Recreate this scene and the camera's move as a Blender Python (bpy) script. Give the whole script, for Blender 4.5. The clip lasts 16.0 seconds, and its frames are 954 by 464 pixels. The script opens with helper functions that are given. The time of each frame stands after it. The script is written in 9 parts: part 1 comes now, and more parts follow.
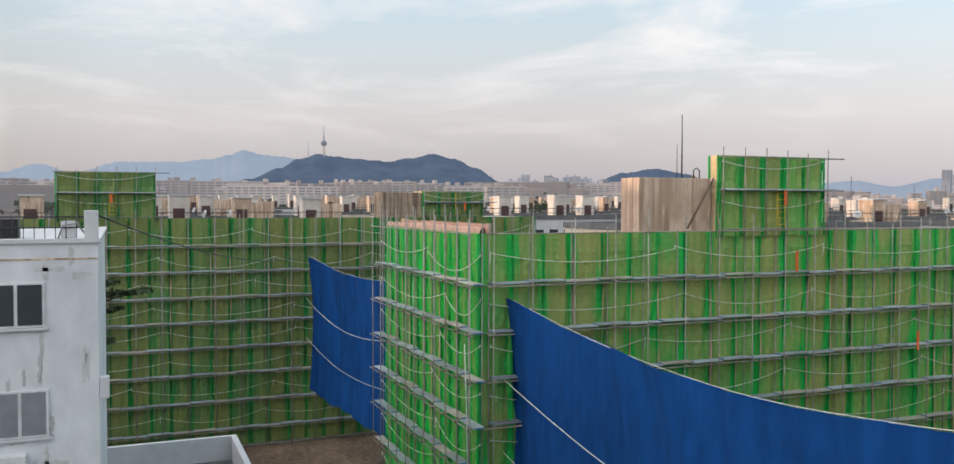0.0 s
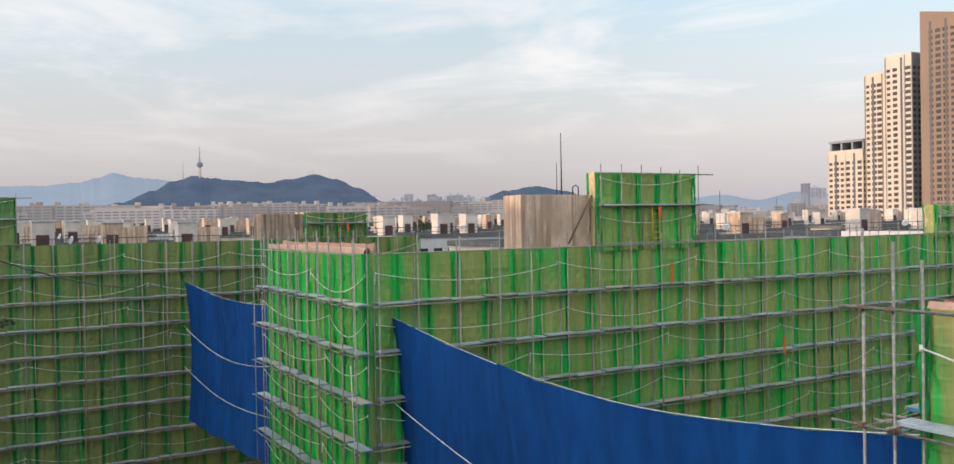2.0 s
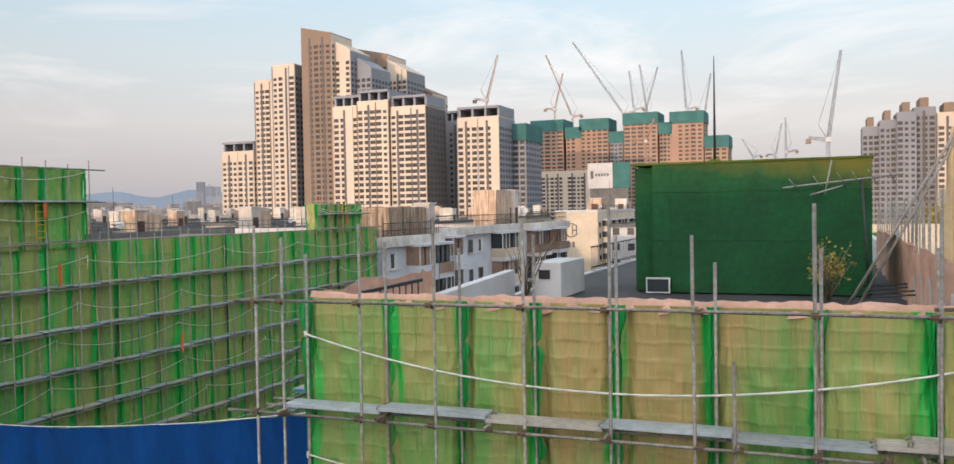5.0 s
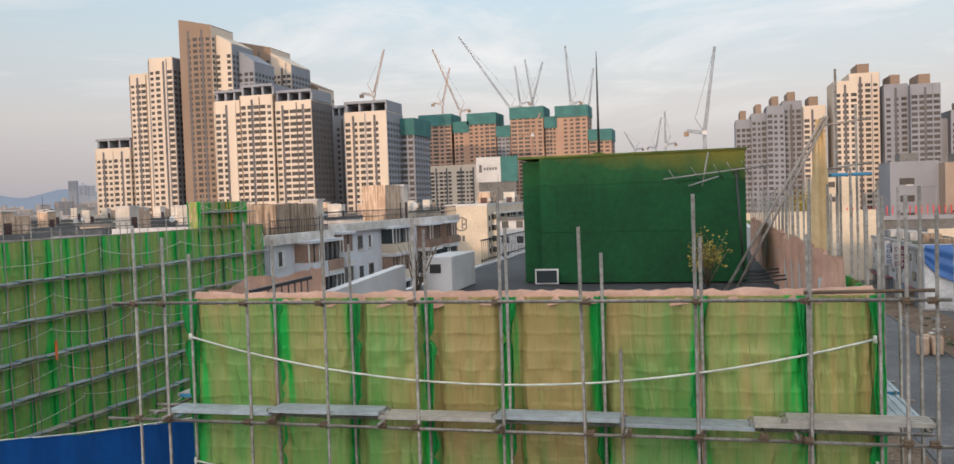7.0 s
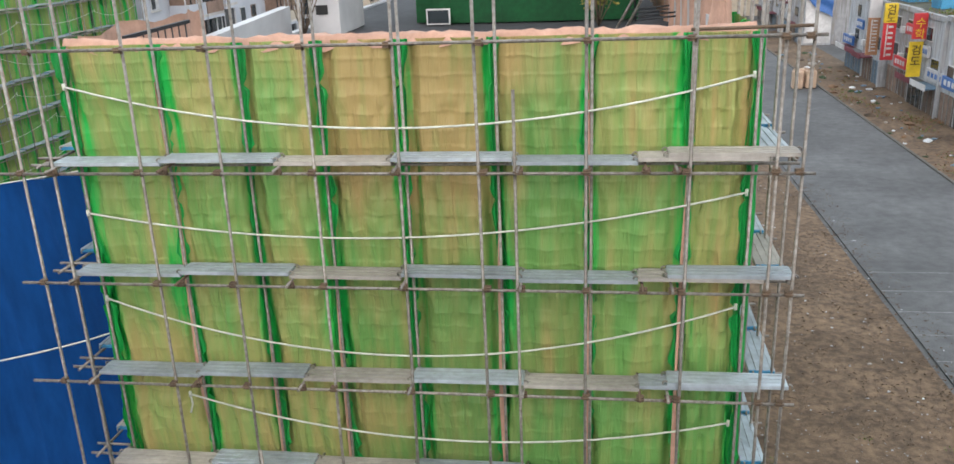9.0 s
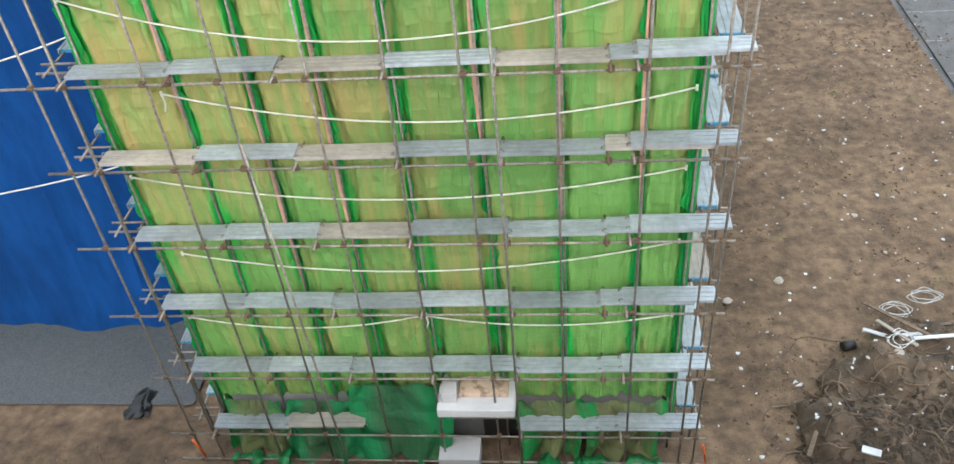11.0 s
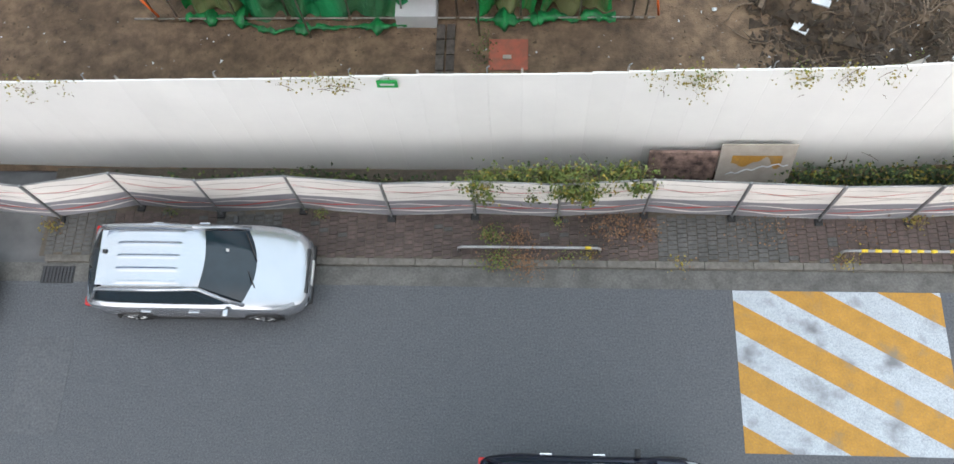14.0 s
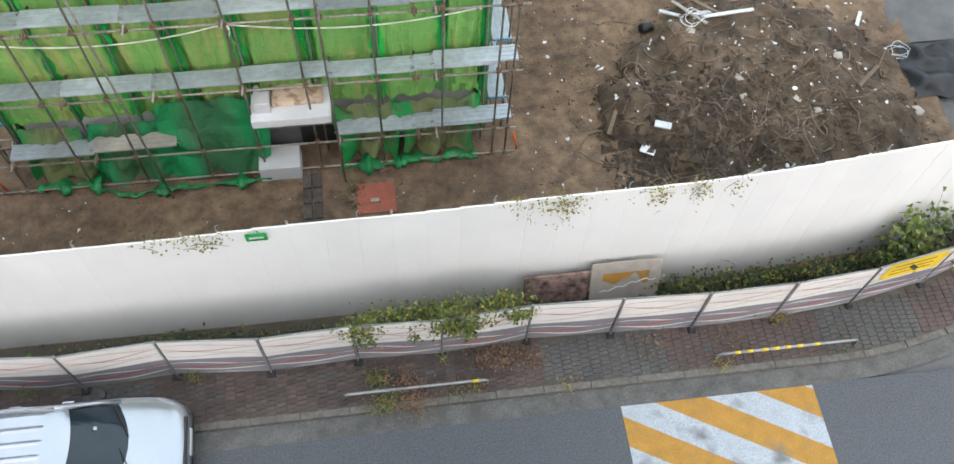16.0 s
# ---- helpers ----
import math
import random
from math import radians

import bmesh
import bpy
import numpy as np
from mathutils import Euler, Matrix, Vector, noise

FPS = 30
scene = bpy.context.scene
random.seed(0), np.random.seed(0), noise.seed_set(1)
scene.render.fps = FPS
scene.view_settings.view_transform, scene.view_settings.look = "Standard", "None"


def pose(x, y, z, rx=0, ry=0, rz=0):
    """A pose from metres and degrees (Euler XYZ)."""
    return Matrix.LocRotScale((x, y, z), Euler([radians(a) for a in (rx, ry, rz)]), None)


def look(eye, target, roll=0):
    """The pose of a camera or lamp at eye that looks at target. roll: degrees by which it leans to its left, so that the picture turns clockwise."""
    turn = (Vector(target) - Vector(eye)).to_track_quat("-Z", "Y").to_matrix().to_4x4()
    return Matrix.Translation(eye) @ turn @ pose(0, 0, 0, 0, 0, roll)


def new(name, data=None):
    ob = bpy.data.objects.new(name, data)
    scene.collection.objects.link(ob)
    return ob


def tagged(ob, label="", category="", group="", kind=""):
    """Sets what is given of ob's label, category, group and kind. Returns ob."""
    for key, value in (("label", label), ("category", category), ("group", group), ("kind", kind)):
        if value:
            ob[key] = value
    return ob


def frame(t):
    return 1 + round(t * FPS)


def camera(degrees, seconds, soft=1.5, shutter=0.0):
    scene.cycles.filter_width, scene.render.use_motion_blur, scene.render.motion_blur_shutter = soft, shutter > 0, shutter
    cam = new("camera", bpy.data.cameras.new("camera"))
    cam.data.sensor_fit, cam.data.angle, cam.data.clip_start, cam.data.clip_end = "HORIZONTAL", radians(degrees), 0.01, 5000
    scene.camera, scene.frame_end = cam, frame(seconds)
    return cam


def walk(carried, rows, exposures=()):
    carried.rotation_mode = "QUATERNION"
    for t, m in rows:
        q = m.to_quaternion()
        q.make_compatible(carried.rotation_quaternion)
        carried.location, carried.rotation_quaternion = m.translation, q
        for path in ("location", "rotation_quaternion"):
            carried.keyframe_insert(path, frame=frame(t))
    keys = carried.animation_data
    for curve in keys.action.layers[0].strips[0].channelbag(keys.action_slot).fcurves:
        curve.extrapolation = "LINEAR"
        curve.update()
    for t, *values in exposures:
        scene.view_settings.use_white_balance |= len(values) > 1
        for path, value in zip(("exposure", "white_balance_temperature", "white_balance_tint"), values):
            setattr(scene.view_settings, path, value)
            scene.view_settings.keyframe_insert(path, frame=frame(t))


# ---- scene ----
cam = camera(57.5, 16.0)
walk(cam, [
    (0.0, pose(0, 0, 17.3, 88.18, -0.08, 67.63)),
    (0.5, pose(0, 0, 17.3, 88.19, 0.26, 61.49)),
    (1.0, pose(0, 0, 17.3, 89.17, 0.59, 60.16)),
    (1.5, pose(0, 0, 17.3, 89.35, 1.04, 60.00)),
    (2.0, pose(0, 0, 17.3, 89.37, 1.05, 59.99)),
    (2.5, pose(0, 0, 17.3, 89.31, 0.94, 59.74)),
    (3.0, pose(0, 0, 17.3, 89.35, 0.96, 59.61)),
    (3.5, pose(0, 0, 17.3, 89.32, 1.07, 54.23)),
    (4.0, pose(0, 0, 17.3, 88.98, 1.29, 41.52)),
    (4.5, pose(0, 0, 17.3, 88.69, 1.43, 31.04)),
    (5.0, pose(0, 0, 17.3, 88.51, 1.04, 21.69)),
    (5.2, pose(0, 0, 17.3, 88.47, 0.92, 18.69)),
    (7.3, pose(0, 0, 17.3, 87.97, 2.00, 14.28)),
    (7.5, pose(0, 0, 17.3, 87.89, 2.04, 14.16)),
    (8.0, pose(0, 0, 17.3, 84.60, 2.65, 13.51)),
    (8.5, pose(0, 0, 17.3, 77.69, 2.25, 8.78)),
    (9.0, pose(0, 0, 17.3, 70.89, 2.11, 7.32)),
    (9.5, pose(0, 0, 17.3, 64.91, 3.01, 6.96)),
    (10.0, pose(0, 0, 17.3, 58.69, 4.41, 4.96)),
    (10.2, pose(0, 0, 17.3, 56.33, 4.65, 4.38)),
    (12.3, pose(0, 0, 17.3, 40.09, 3.79, 3.34)),
    (12.5, pose(0, 0, 17.3, 37.62, 3.57, 3.46)),
    (13.0, pose(0, 0, 17.3, 30.85, 3.63, 3.08)),
    (13.5, pose(0, 0, 17.3, 24.69, 3.57, 2.38)),
    (14.0, pose(0, 0, 17.3, 21.06, 2.62, 1.60)),
    (14.5, pose(0, 0, 17.3, 21.11, 1.08, 1.26)),
    (15.0, pose(0, 0, 17.3, 21.29, 0.61, 1.26)),
    (15.5, pose(0, 0, 17.3, 25.77, -1.86, -1.06)),
    (16.0, pose(0, 0, 17.3, 30.09, -2.00, -7.21)),
], exposures=((0.0, 0.3), (4.0, 0.3), (5.2, 0.14), (7.3, 0.0), (8.0, 0.0), (8.5, 0.3), (9.0, 0.66), (9.5, 0.95), (10.0, 1.14), (12.5, 1.32), (13.0, 1.0), (13.5, 1.12), (14.5, 1.33), (16.0, 1.24)))

# ---- world and light ----
SUN_ELEV, SUN_AZ = 4.0, -8.0      # degrees; azimuth from -Y towards +X
world = bpy.data.worlds.new("world")
scene.world = world
world.use_nodes = True
wn, wl = world.node_tree.nodes, world.node_tree.links
sky = wn.new("ShaderNodeTexSky")
sky.sky_type, sky.sun_disc = "NISHITA", False
sky.sun_elevation, sky.sun_rotation = radians(7.0), radians(180.0 - SUN_AZ)
sky.air_density, sky.dust_density, sky.ozone_density = 1.0, 1.6, 1.2
tc = wn.new("ShaderNodeTexCoord")
sep = wn.new("ShaderNodeSeparateXYZ")
wl.new(tc.outputs["Generated"], sep.inputs[0])
# flat cloud layer: project the view onto a plane overhead
den = wn.new("ShaderNodeMath"); den.operation = "ADD"; den.inputs[1].default_value = 0.09
wl.new(sep.outputs["Z"], den.inputs[0])
mx = wn.new("ShaderNodeMath"); mx.operation = "MAXIMUM"; mx.inputs[1].default_value = 0.03
wl.new(den.outputs[0], mx.inputs[0])
dx = wn.new("ShaderNodeMath"); dx.operation = "DIVIDE"
dy = wn.new("ShaderNodeMath"); dy.operation = "DIVIDE"
wl.new(sep.outputs["X"], dx.inputs[0]); wl.new(mx.outputs[0], dx.inputs[1])
wl.new(sep.outputs["Y"], dy.inputs[0]); wl.new(mx.outputs[0], dy.inputs[1])
comb = wn.new("ShaderNodeCombineXYZ")
wl.new(dx.outputs[0], comb.inputs[0]); wl.new(dy.outputs[0], comb.inputs[1])
cn = wn.new("ShaderNodeTexNoise")
cn.inputs["Scale"].default_value, cn.inputs["Detail"].default_value, cn.inputs["Roughness"].default_value = 0.8, 9.0, 0.6
cn.inputs["Distortion"].default_value = 0.6
wl.new(comb.outputs[0], cn.inputs["Vector"])
cr = wn.new("ShaderNodeValToRGB")
cr.color_ramp.elements[0].position, cr.color_ramp.elements[1].position = 0.48, 0.68
cr.color_ramp.elements[0].color, cr.color_ramp.elements[1].color = (0.0, 0.0, 0.0, 1), (1, 1, 1, 1)
wl.new(cn.outputs["Fac"], cr.inputs[0])
# warm pale band low over the horizon, clouds higher up
band = wn.new("ShaderNodeValToRGB")
be = band.color_ramp.elements
be[0].position, be[0].color = 0.0, (3.5, 3.4, 4.0, 1)
be[1].position, be[1].color = 0.55, (8.2, 9.6, 10.8, 1)
for pos, col in ((0.04, (4.4, 4.1, 4.3, 1)), (0.10, (5.5, 5.2, 5.2, 1)), (0.17, (5.3, 5.8, 6.1, 1)), (0.26, (4.5, 5.9, 6.9, 1))):
    e = be.new(pos); e.color = col
wl.new(sep.outputs["Z"], band.inputs[0])
hz = wn.new("ShaderNodeMix"); hz.data_type = "RGBA"; 
side = wn.new("ShaderNodeMapRange")
side.inputs["From Min"].default_value, side.inputs["From Max"].default_value = -0.5, 0.0
side.inputs["To Min"].default_value, side.inputs["To Max"].default_value = 0.3, 0.88
wl.new(sep.outputs["Y"], side.inputs["Value"]); wl.new(side.outputs[0], hz.inputs[0])
wl.new(sky.outputs[0], hz.inputs[6]); wl.new(band.outputs[0], hz.inputs[7])
cm = wn.new("ShaderNodeMix"); cm.data_type = "RGBA"
fac = wn.new("ShaderNodeMath"); fac.operation = "MULTIPLY"; fac.inputs[1].default_value = 0.75
low = wn.new("ShaderNodeMapRange")
low.inputs["From Min"].default_value, low.inputs["From Max"].default_value = 0.05, 0.16
wl.new(sep.outputs["Z"], low.inputs["Value"])
thin = wn.new("ShaderNodeMath"); thin.operation = "MULTIPLY"
wl.new(cr.outputs[0], thin.inputs[0]); wl.new(low.outputs[0], thin.inputs[1])
wl.new(thin.outputs[0], fac.inputs[0]); wl.new(fac.outputs[0], cm.inputs[0])
wl.new(hz.outputs[2], cm.inputs[6]); cm.inputs[7].default_value = (7.3, 7.0, 6.9, 1)
# the western sky behind the camera glows after the low sun
west = wn.new("ShaderNodeMapRange")
west.inputs["From Min"].default_value, west.inputs["From Max"].default_value = -0.1, -0.8
west.inputs["To Min"].default_value, west.inputs["To Max"].default_value = 0.0, 0.85
wl.new(sep.outputs["Y"], west.inputs["Value"])
wm = wn.new("ShaderNodeMix"); wm.data_type = "RGBA"
# thinner, brighter cloud to the north
north = wn.new("ShaderNodeMapRange")
north.inputs["From Min"].default_value, north.inputs["From Max"].default_value = 0.5, 0.95
north.inputs["To Min"].default_value, north.inputs["To Max"].default_value = 1.0, 1.22
wl.new(sep.outputs["Y"], north.inputs["Value"])
ns = wn.new("ShaderNodeVectorMath"); ns.operation = "SCALE"
wl.new(cm.outputs[2], ns.inputs[0]); wl.new(north.outputs[0], ns.inputs["Scale"])
wl.new(west.outputs[0], wm.inputs[0]); wl.new(ns.outputs[0], wm.inputs[6]); wm.inputs[7].default_value = (20.0, 19.0, 18.8, 1)
bg = wn["Background"]
bg.inputs[1].default_value = 0.111
wl.new(wm.outputs[2], bg.inputs[0])

sun = new("sun", bpy.data.lights.new("sun", "SUN"))
sun.data.energy, sun.data.angle, sun.data.color = 2.2, radians(0.5), (1.0, 0.68, 0.45)
sa, se = radians(SUN_AZ), radians(SUN_ELEV)
sun_from = Vector((math.sin(sa) * math.cos(se), -math.cos(sa) * math.cos(se), math.sin(se)))
sun.matrix_world = look(sun_from * 200, (0, 0, 0))


# ---- materials ----
def links_of(m):
    return m.node_tree.nodes, m.node_tree.links


def mat(name, c1, c2=None, scale=4.0, rough=0.7, metal=0.0, bump=0.0, bump_scale=None, big=0.25, stretch=(1, 1, 1), rnd=0.0, spec=None):
    """Two-scale noise colour between c1 and c2, broad stains, fine relief, and some change from object to object."""
    m = bpy.data.materials.new(name); m.use_nodes = True
    n, l = links_of(m)
    b = n["Principled BSDF"]
    c2 = c2 or tuple(v * 0.75 for v in c1)
    g = n.new("ShaderNodeNewGeometry")
    mp = n.new("ShaderNodeMapping"); mp.inputs["Scale"].default_value = stretch
    l.new(g.outputs["Position"], mp.inputs["Vector"])
    nz = n.new("ShaderNodeTexNoise"); nz.inputs["Scale"].default_value = scale; nz.inputs["Detail"].default_value = 6
    nz.inputs["Roughness"].default_value = 0.62
    l.new(mp.outputs[0], nz.inputs["Vector"])
    rp = n.new("ShaderNodeValToRGB")
    rp.color_ramp.elements[0].position, rp.color_ramp.elements[1].position = 0.32, 0.68
    rp.color_ramp.elements[0].color, rp.color_ramp.elements[1].color = (*c2, 1), (*c1, 1)
    l.new(nz.outputs["Fac"], rp.inputs[0])
    col = rp.outputs[0]
    if big:
        n2 = n.new("ShaderNodeTexNoise"); n2.inputs["Scale"].default_value = scale * 0.13; n2.inputs["Detail"].default_value = 3
        l.new(mp.outputs[0], n2.inputs["Vector"])
        mr = n.new("ShaderNodeMapRange")
        mr.inputs["From Min"].default_value, mr.inputs["From Max"].default_value = 0.3, 0.7
        mr.inputs["To Min"].default_value, mr.inputs["To Max"].default_value = 1 - big, 1 + big * 0.5
        l.new(n2.outputs["Fac"], mr.inputs["Value"])
        mm = n.new("ShaderNodeVectorMath"); mm.operation = "SCALE"
        l.new(col, mm.inputs[0]); l.new(mr.outputs[0], mm.inputs["Scale"])
        col = mm.outputs[0]
    if rnd:
        oi = n.new("ShaderNodeObjectInfo")
        r2 = n.new("ShaderNodeMapRange")
        r2.inputs["To Min"].default_value, r2.inputs["To Max"].default_value = 1 - rnd, 1 + rnd
        l.new(oi.outputs["Random"], r2.inputs["Value"])
        m3 = n.new("ShaderNodeVectorMath"); m3.operation = "SCALE"
        l.new(col, m3.inputs[0]); l.new(r2.outputs[0], m3.inputs["Scale"])
        col = m3.outputs[0]
    l.new(col, b.inputs["Base Color"])
    b.inputs["Roughness"].default_value, b.inputs["Metallic"].default_value = rough, metal
    if spec is not None:
        b.inputs["Specular IOR Level"].default_value = spec
    if bump:
        nb = n.new("ShaderNodeTexNoise"); nb.inputs["Scale"].default_value = bump_scale or scale * 3; nb.inputs["Detail"].default_value = 5
        l.new(mp.outputs[0], nb.inputs["Vector"])
        bp = n.new("ShaderNodeBump"); bp.inputs["Strength"].default_value = bump; bp.inputs["Distance"].default_value = 0.03
        l.new(nb.outputs["Fac"], bp.inputs["Height"]); l.new(bp.outputs[0], b.inputs["Normal"])
    return m


def net_mat(name, mid, edge, deep, width=0.62, low_green=0.0, vary=0.4):
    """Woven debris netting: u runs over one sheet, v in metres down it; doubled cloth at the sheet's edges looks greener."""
    m = bpy.data.materials.new(name); m.use_nodes = True
    n, l = links_of(m)
    b = n["Principled BSDF"]
    uv = n.new("ShaderNodeUVMap")
    s = n.new("ShaderNodeSeparateXYZ"); l.new(uv.outputs[0], s.inputs[0])
    oi = n.new("ShaderNodeObjectInfo")
    off = n.new("ShaderNodeMath"); off.operation = "MULTIPLY"; off.inputs[1].default_value = 37.0
    l.new(oi.outputs["Random"], off.inputs[0])
    cb = n.new("ShaderNodeCombineXYZ")
    l.new(s.outputs["X"], cb.inputs[0]); l.new(s.outputs["Y"], cb.inputs[1]); l.new(off.outputs[0], cb.inputs[2])
    mp = n.new("ShaderNodeMapping"); mp.inputs["Scale"].default_value = (4.2, 0.22, 1.0)
    l.new(cb.outputs[0], mp.inputs["Vector"])
    nz = n.new("ShaderNodeTexNoise"); nz.inputs["Scale"].default_value = 1.6; nz.inputs["Detail"].default_value = 5
    l.new(mp.outputs[0], nz.inputs["Vector"])
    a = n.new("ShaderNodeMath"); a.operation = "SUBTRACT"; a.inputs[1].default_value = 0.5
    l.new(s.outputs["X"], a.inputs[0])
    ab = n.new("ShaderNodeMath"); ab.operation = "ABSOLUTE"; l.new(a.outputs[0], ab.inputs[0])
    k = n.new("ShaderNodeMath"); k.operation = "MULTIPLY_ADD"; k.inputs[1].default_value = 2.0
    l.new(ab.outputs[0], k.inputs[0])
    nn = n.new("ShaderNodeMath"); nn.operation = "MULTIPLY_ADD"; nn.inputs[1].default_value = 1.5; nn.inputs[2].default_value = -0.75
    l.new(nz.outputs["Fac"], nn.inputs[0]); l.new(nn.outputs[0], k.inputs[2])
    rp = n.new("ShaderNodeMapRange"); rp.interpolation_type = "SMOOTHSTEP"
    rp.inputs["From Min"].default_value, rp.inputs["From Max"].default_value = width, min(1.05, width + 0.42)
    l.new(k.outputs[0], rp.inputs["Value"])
    # older, greener cloth in broad patches
    n2 = n.new("ShaderNodeTexNoise"); n2.inputs["Scale"].default_value = 0.35; n2.inputs["Detail"].default_value = 2
    g = n.new("ShaderNodeNewGeometry"); l.new(g.outputs["Position"], n2.inputs["Vector"])
    m2 = n.new("ShaderNodeMapRange"); m2.inputs["From Min"].default_value, m2.inputs["From Max"].default_value = 0.4, 0.68
    m2.inputs["To Max"].default_value = 0.75
    l.new(n2.outputs["Fac"], m2.inputs["Value"])
    # the cloth grows greener from the upper lifts down to the lower
    bl = n.new("ShaderNodeMapRange"); bl.inputs["From Min"].default_value, bl.inputs["From Max"].default_value = 3.0, 13.4
    bl.inputs["To Min"].default_value, bl.inputs["To Max"].default_value = low_green, 0.0
    l.new(s.outputs["Y"], bl.inputs["Value"])
    # some sheets are fresher than others
    fr = n.new("ShaderNodeMath"); fr.operation = "MULTIPLY_ADD"; fr.inputs[1].default_value = 2 * vary; fr.inputs[2].default_value = -vary
    l.new(oi.outputs["Random"], fr.inputs[0])
    a0 = n.new("ShaderNodeMath"); a0.operation = "ADD"
    l.new(m2.outputs[0], a0.inputs[0]); l.new(fr.outputs[0], a0.inputs[1])
    st = n.new("ShaderNodeMath"); st.operation = "MULTIPLY_ADD"; st.inputs[1].default_value = 1.6; st.inputs[2].default_value = -0.8
    l.new(nz.outputs["Fac"], st.inputs[0])
    a1 = n.new("ShaderNodeMath"); a1.operation = "ADD"
    l.new(a0.outputs[0], a1.inputs[0]); l.new(st.outputs[0], a1.inputs[1])
    ad = n.new("ShaderNodeMath"); ad.operation = "ADD"; ad.use_clamp = True
    l.new(a1.outputs[0], ad.inputs[0]); l.new(bl.outputs[0], ad.inputs[1])
    mx = n.new("ShaderNodeMix"); mx.data_type = "RGBA"
    l.new(ad.outputs[0], mx.inputs[0]); mx.inputs[6].default_value = (*mid, 1); mx.inputs[7].default_value = (*deep, 1)
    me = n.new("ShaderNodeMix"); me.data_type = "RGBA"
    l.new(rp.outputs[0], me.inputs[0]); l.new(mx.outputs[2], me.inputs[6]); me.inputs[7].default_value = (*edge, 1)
    r2 = n.new("ShaderNodeMapRange"); r2.inputs["To Min"].default_value, r2.inputs["To Max"].default_value = 0.86, 1.12
    l.new(oi.outputs["Random"], r2.inputs["Value"])
    m3 = n.new("ShaderNodeVectorMath"); m3.operation = "SCALE"
    l.new(me.outputs[2], m3.inputs[0]); l.new(r2.outputs[0], m3.inputs["Scale"])
    l.new(m3.outputs[0], b.inputs["Base Color"])
    b.inputs["Roughness"].default_value = 0.5
    b.inputs["Specular IOR Level"].default_value = 0.35
    # fine horizontal creases of the folded cloth
    w = n.new("ShaderNodeTexNoise"); w.inputs["Scale"].default_value = 1.0; w.inputs["Detail"].default_value = 4
    mw = n.new("ShaderNodeMapping"); mw.inputs["Scale"].default_value = (3.0, 3.2, 1.0)
    l.new(cb.outputs[0], mw.inputs["Vector"]); l.new(mw.outputs[0], w.inputs["Vector"])
    bp = n.new("ShaderNodeBump"); bp.inputs["Strength"].default_value = 0.3; bp.inputs["Distance"].default_value = 0.06
    l.new(w.outputs["Fac"], bp.inputs["Height"])
    # crumpled wrinkles, longer down the cloth than across it
    cr = n.new("ShaderNodeTexNoise"); cr.inputs["Scale"].default_value = 1.0; cr.inputs["Detail"].default_value = 3
    cr.inputs["Distortion"].default_value = 1.2
    mc = n.new("ShaderNodeMapping"); mc.inputs["Scale"].default_value = (10.0, 0.75, 1.0)
    mc.inputs["Rotation"].default_value = (0, 0, 0.12)
    l.new(cb.outputs[0], mc.inputs["Vector"]); l.new(mc.outputs[0], cr.inputs["Vector"])
    b2 = n.new("ShaderNodeBump"); b2.inputs["Strength"].default_value = 0.95; b2.inputs["Distance"].default_value = 0.06
    l.new(cr.outputs["Fac"], b2.inputs["Height"]); l.new(bp.outputs[0], b2.inputs["Normal"])
    # pressed fold lines every 27 cm from the packed roll
    sn = n.new("ShaderNodeMath"); sn.operation = "MULTIPLY"; sn.inputs[1].default_value = math.pi / 0.27
    l.new(s.outputs["Y"], sn.inputs[0])
    wob = n.new("ShaderNodeMath"); wob.operation = "MULTIPLY_ADD"; wob.inputs[1].default_value = 1.6
    l.new(w.outputs["Fac"], wob.inputs[0]); l.new(sn.outputs[0], wob.inputs[2])
    si = n.new("ShaderNodeMath"); si.operation = "SINE"; l.new(wob.outputs[0], si.inputs[0])
    sa = n.new("ShaderNodeMath"); sa.operation = "ABSOLUTE"; l.new(si.outputs[0], sa.inputs[0])
    po = n.new("ShaderNodeMath"); po.operation = "POWER"; po.inputs[1].default_value = 14.0; l.new(sa.outputs[0], po.inputs[0])
    b3 = n.new("ShaderNodeBump"); b3.inputs["Strength"].default_value = 0.4; b3.inputs["Distance"].default_value = 0.02
    l.new(po.outputs[0], b3.inputs["Height"]); l.new(b2.outputs[0], b3.inputs["Normal"])
    l.new(b3.outputs[0], b.inputs["Normal"])
    return m


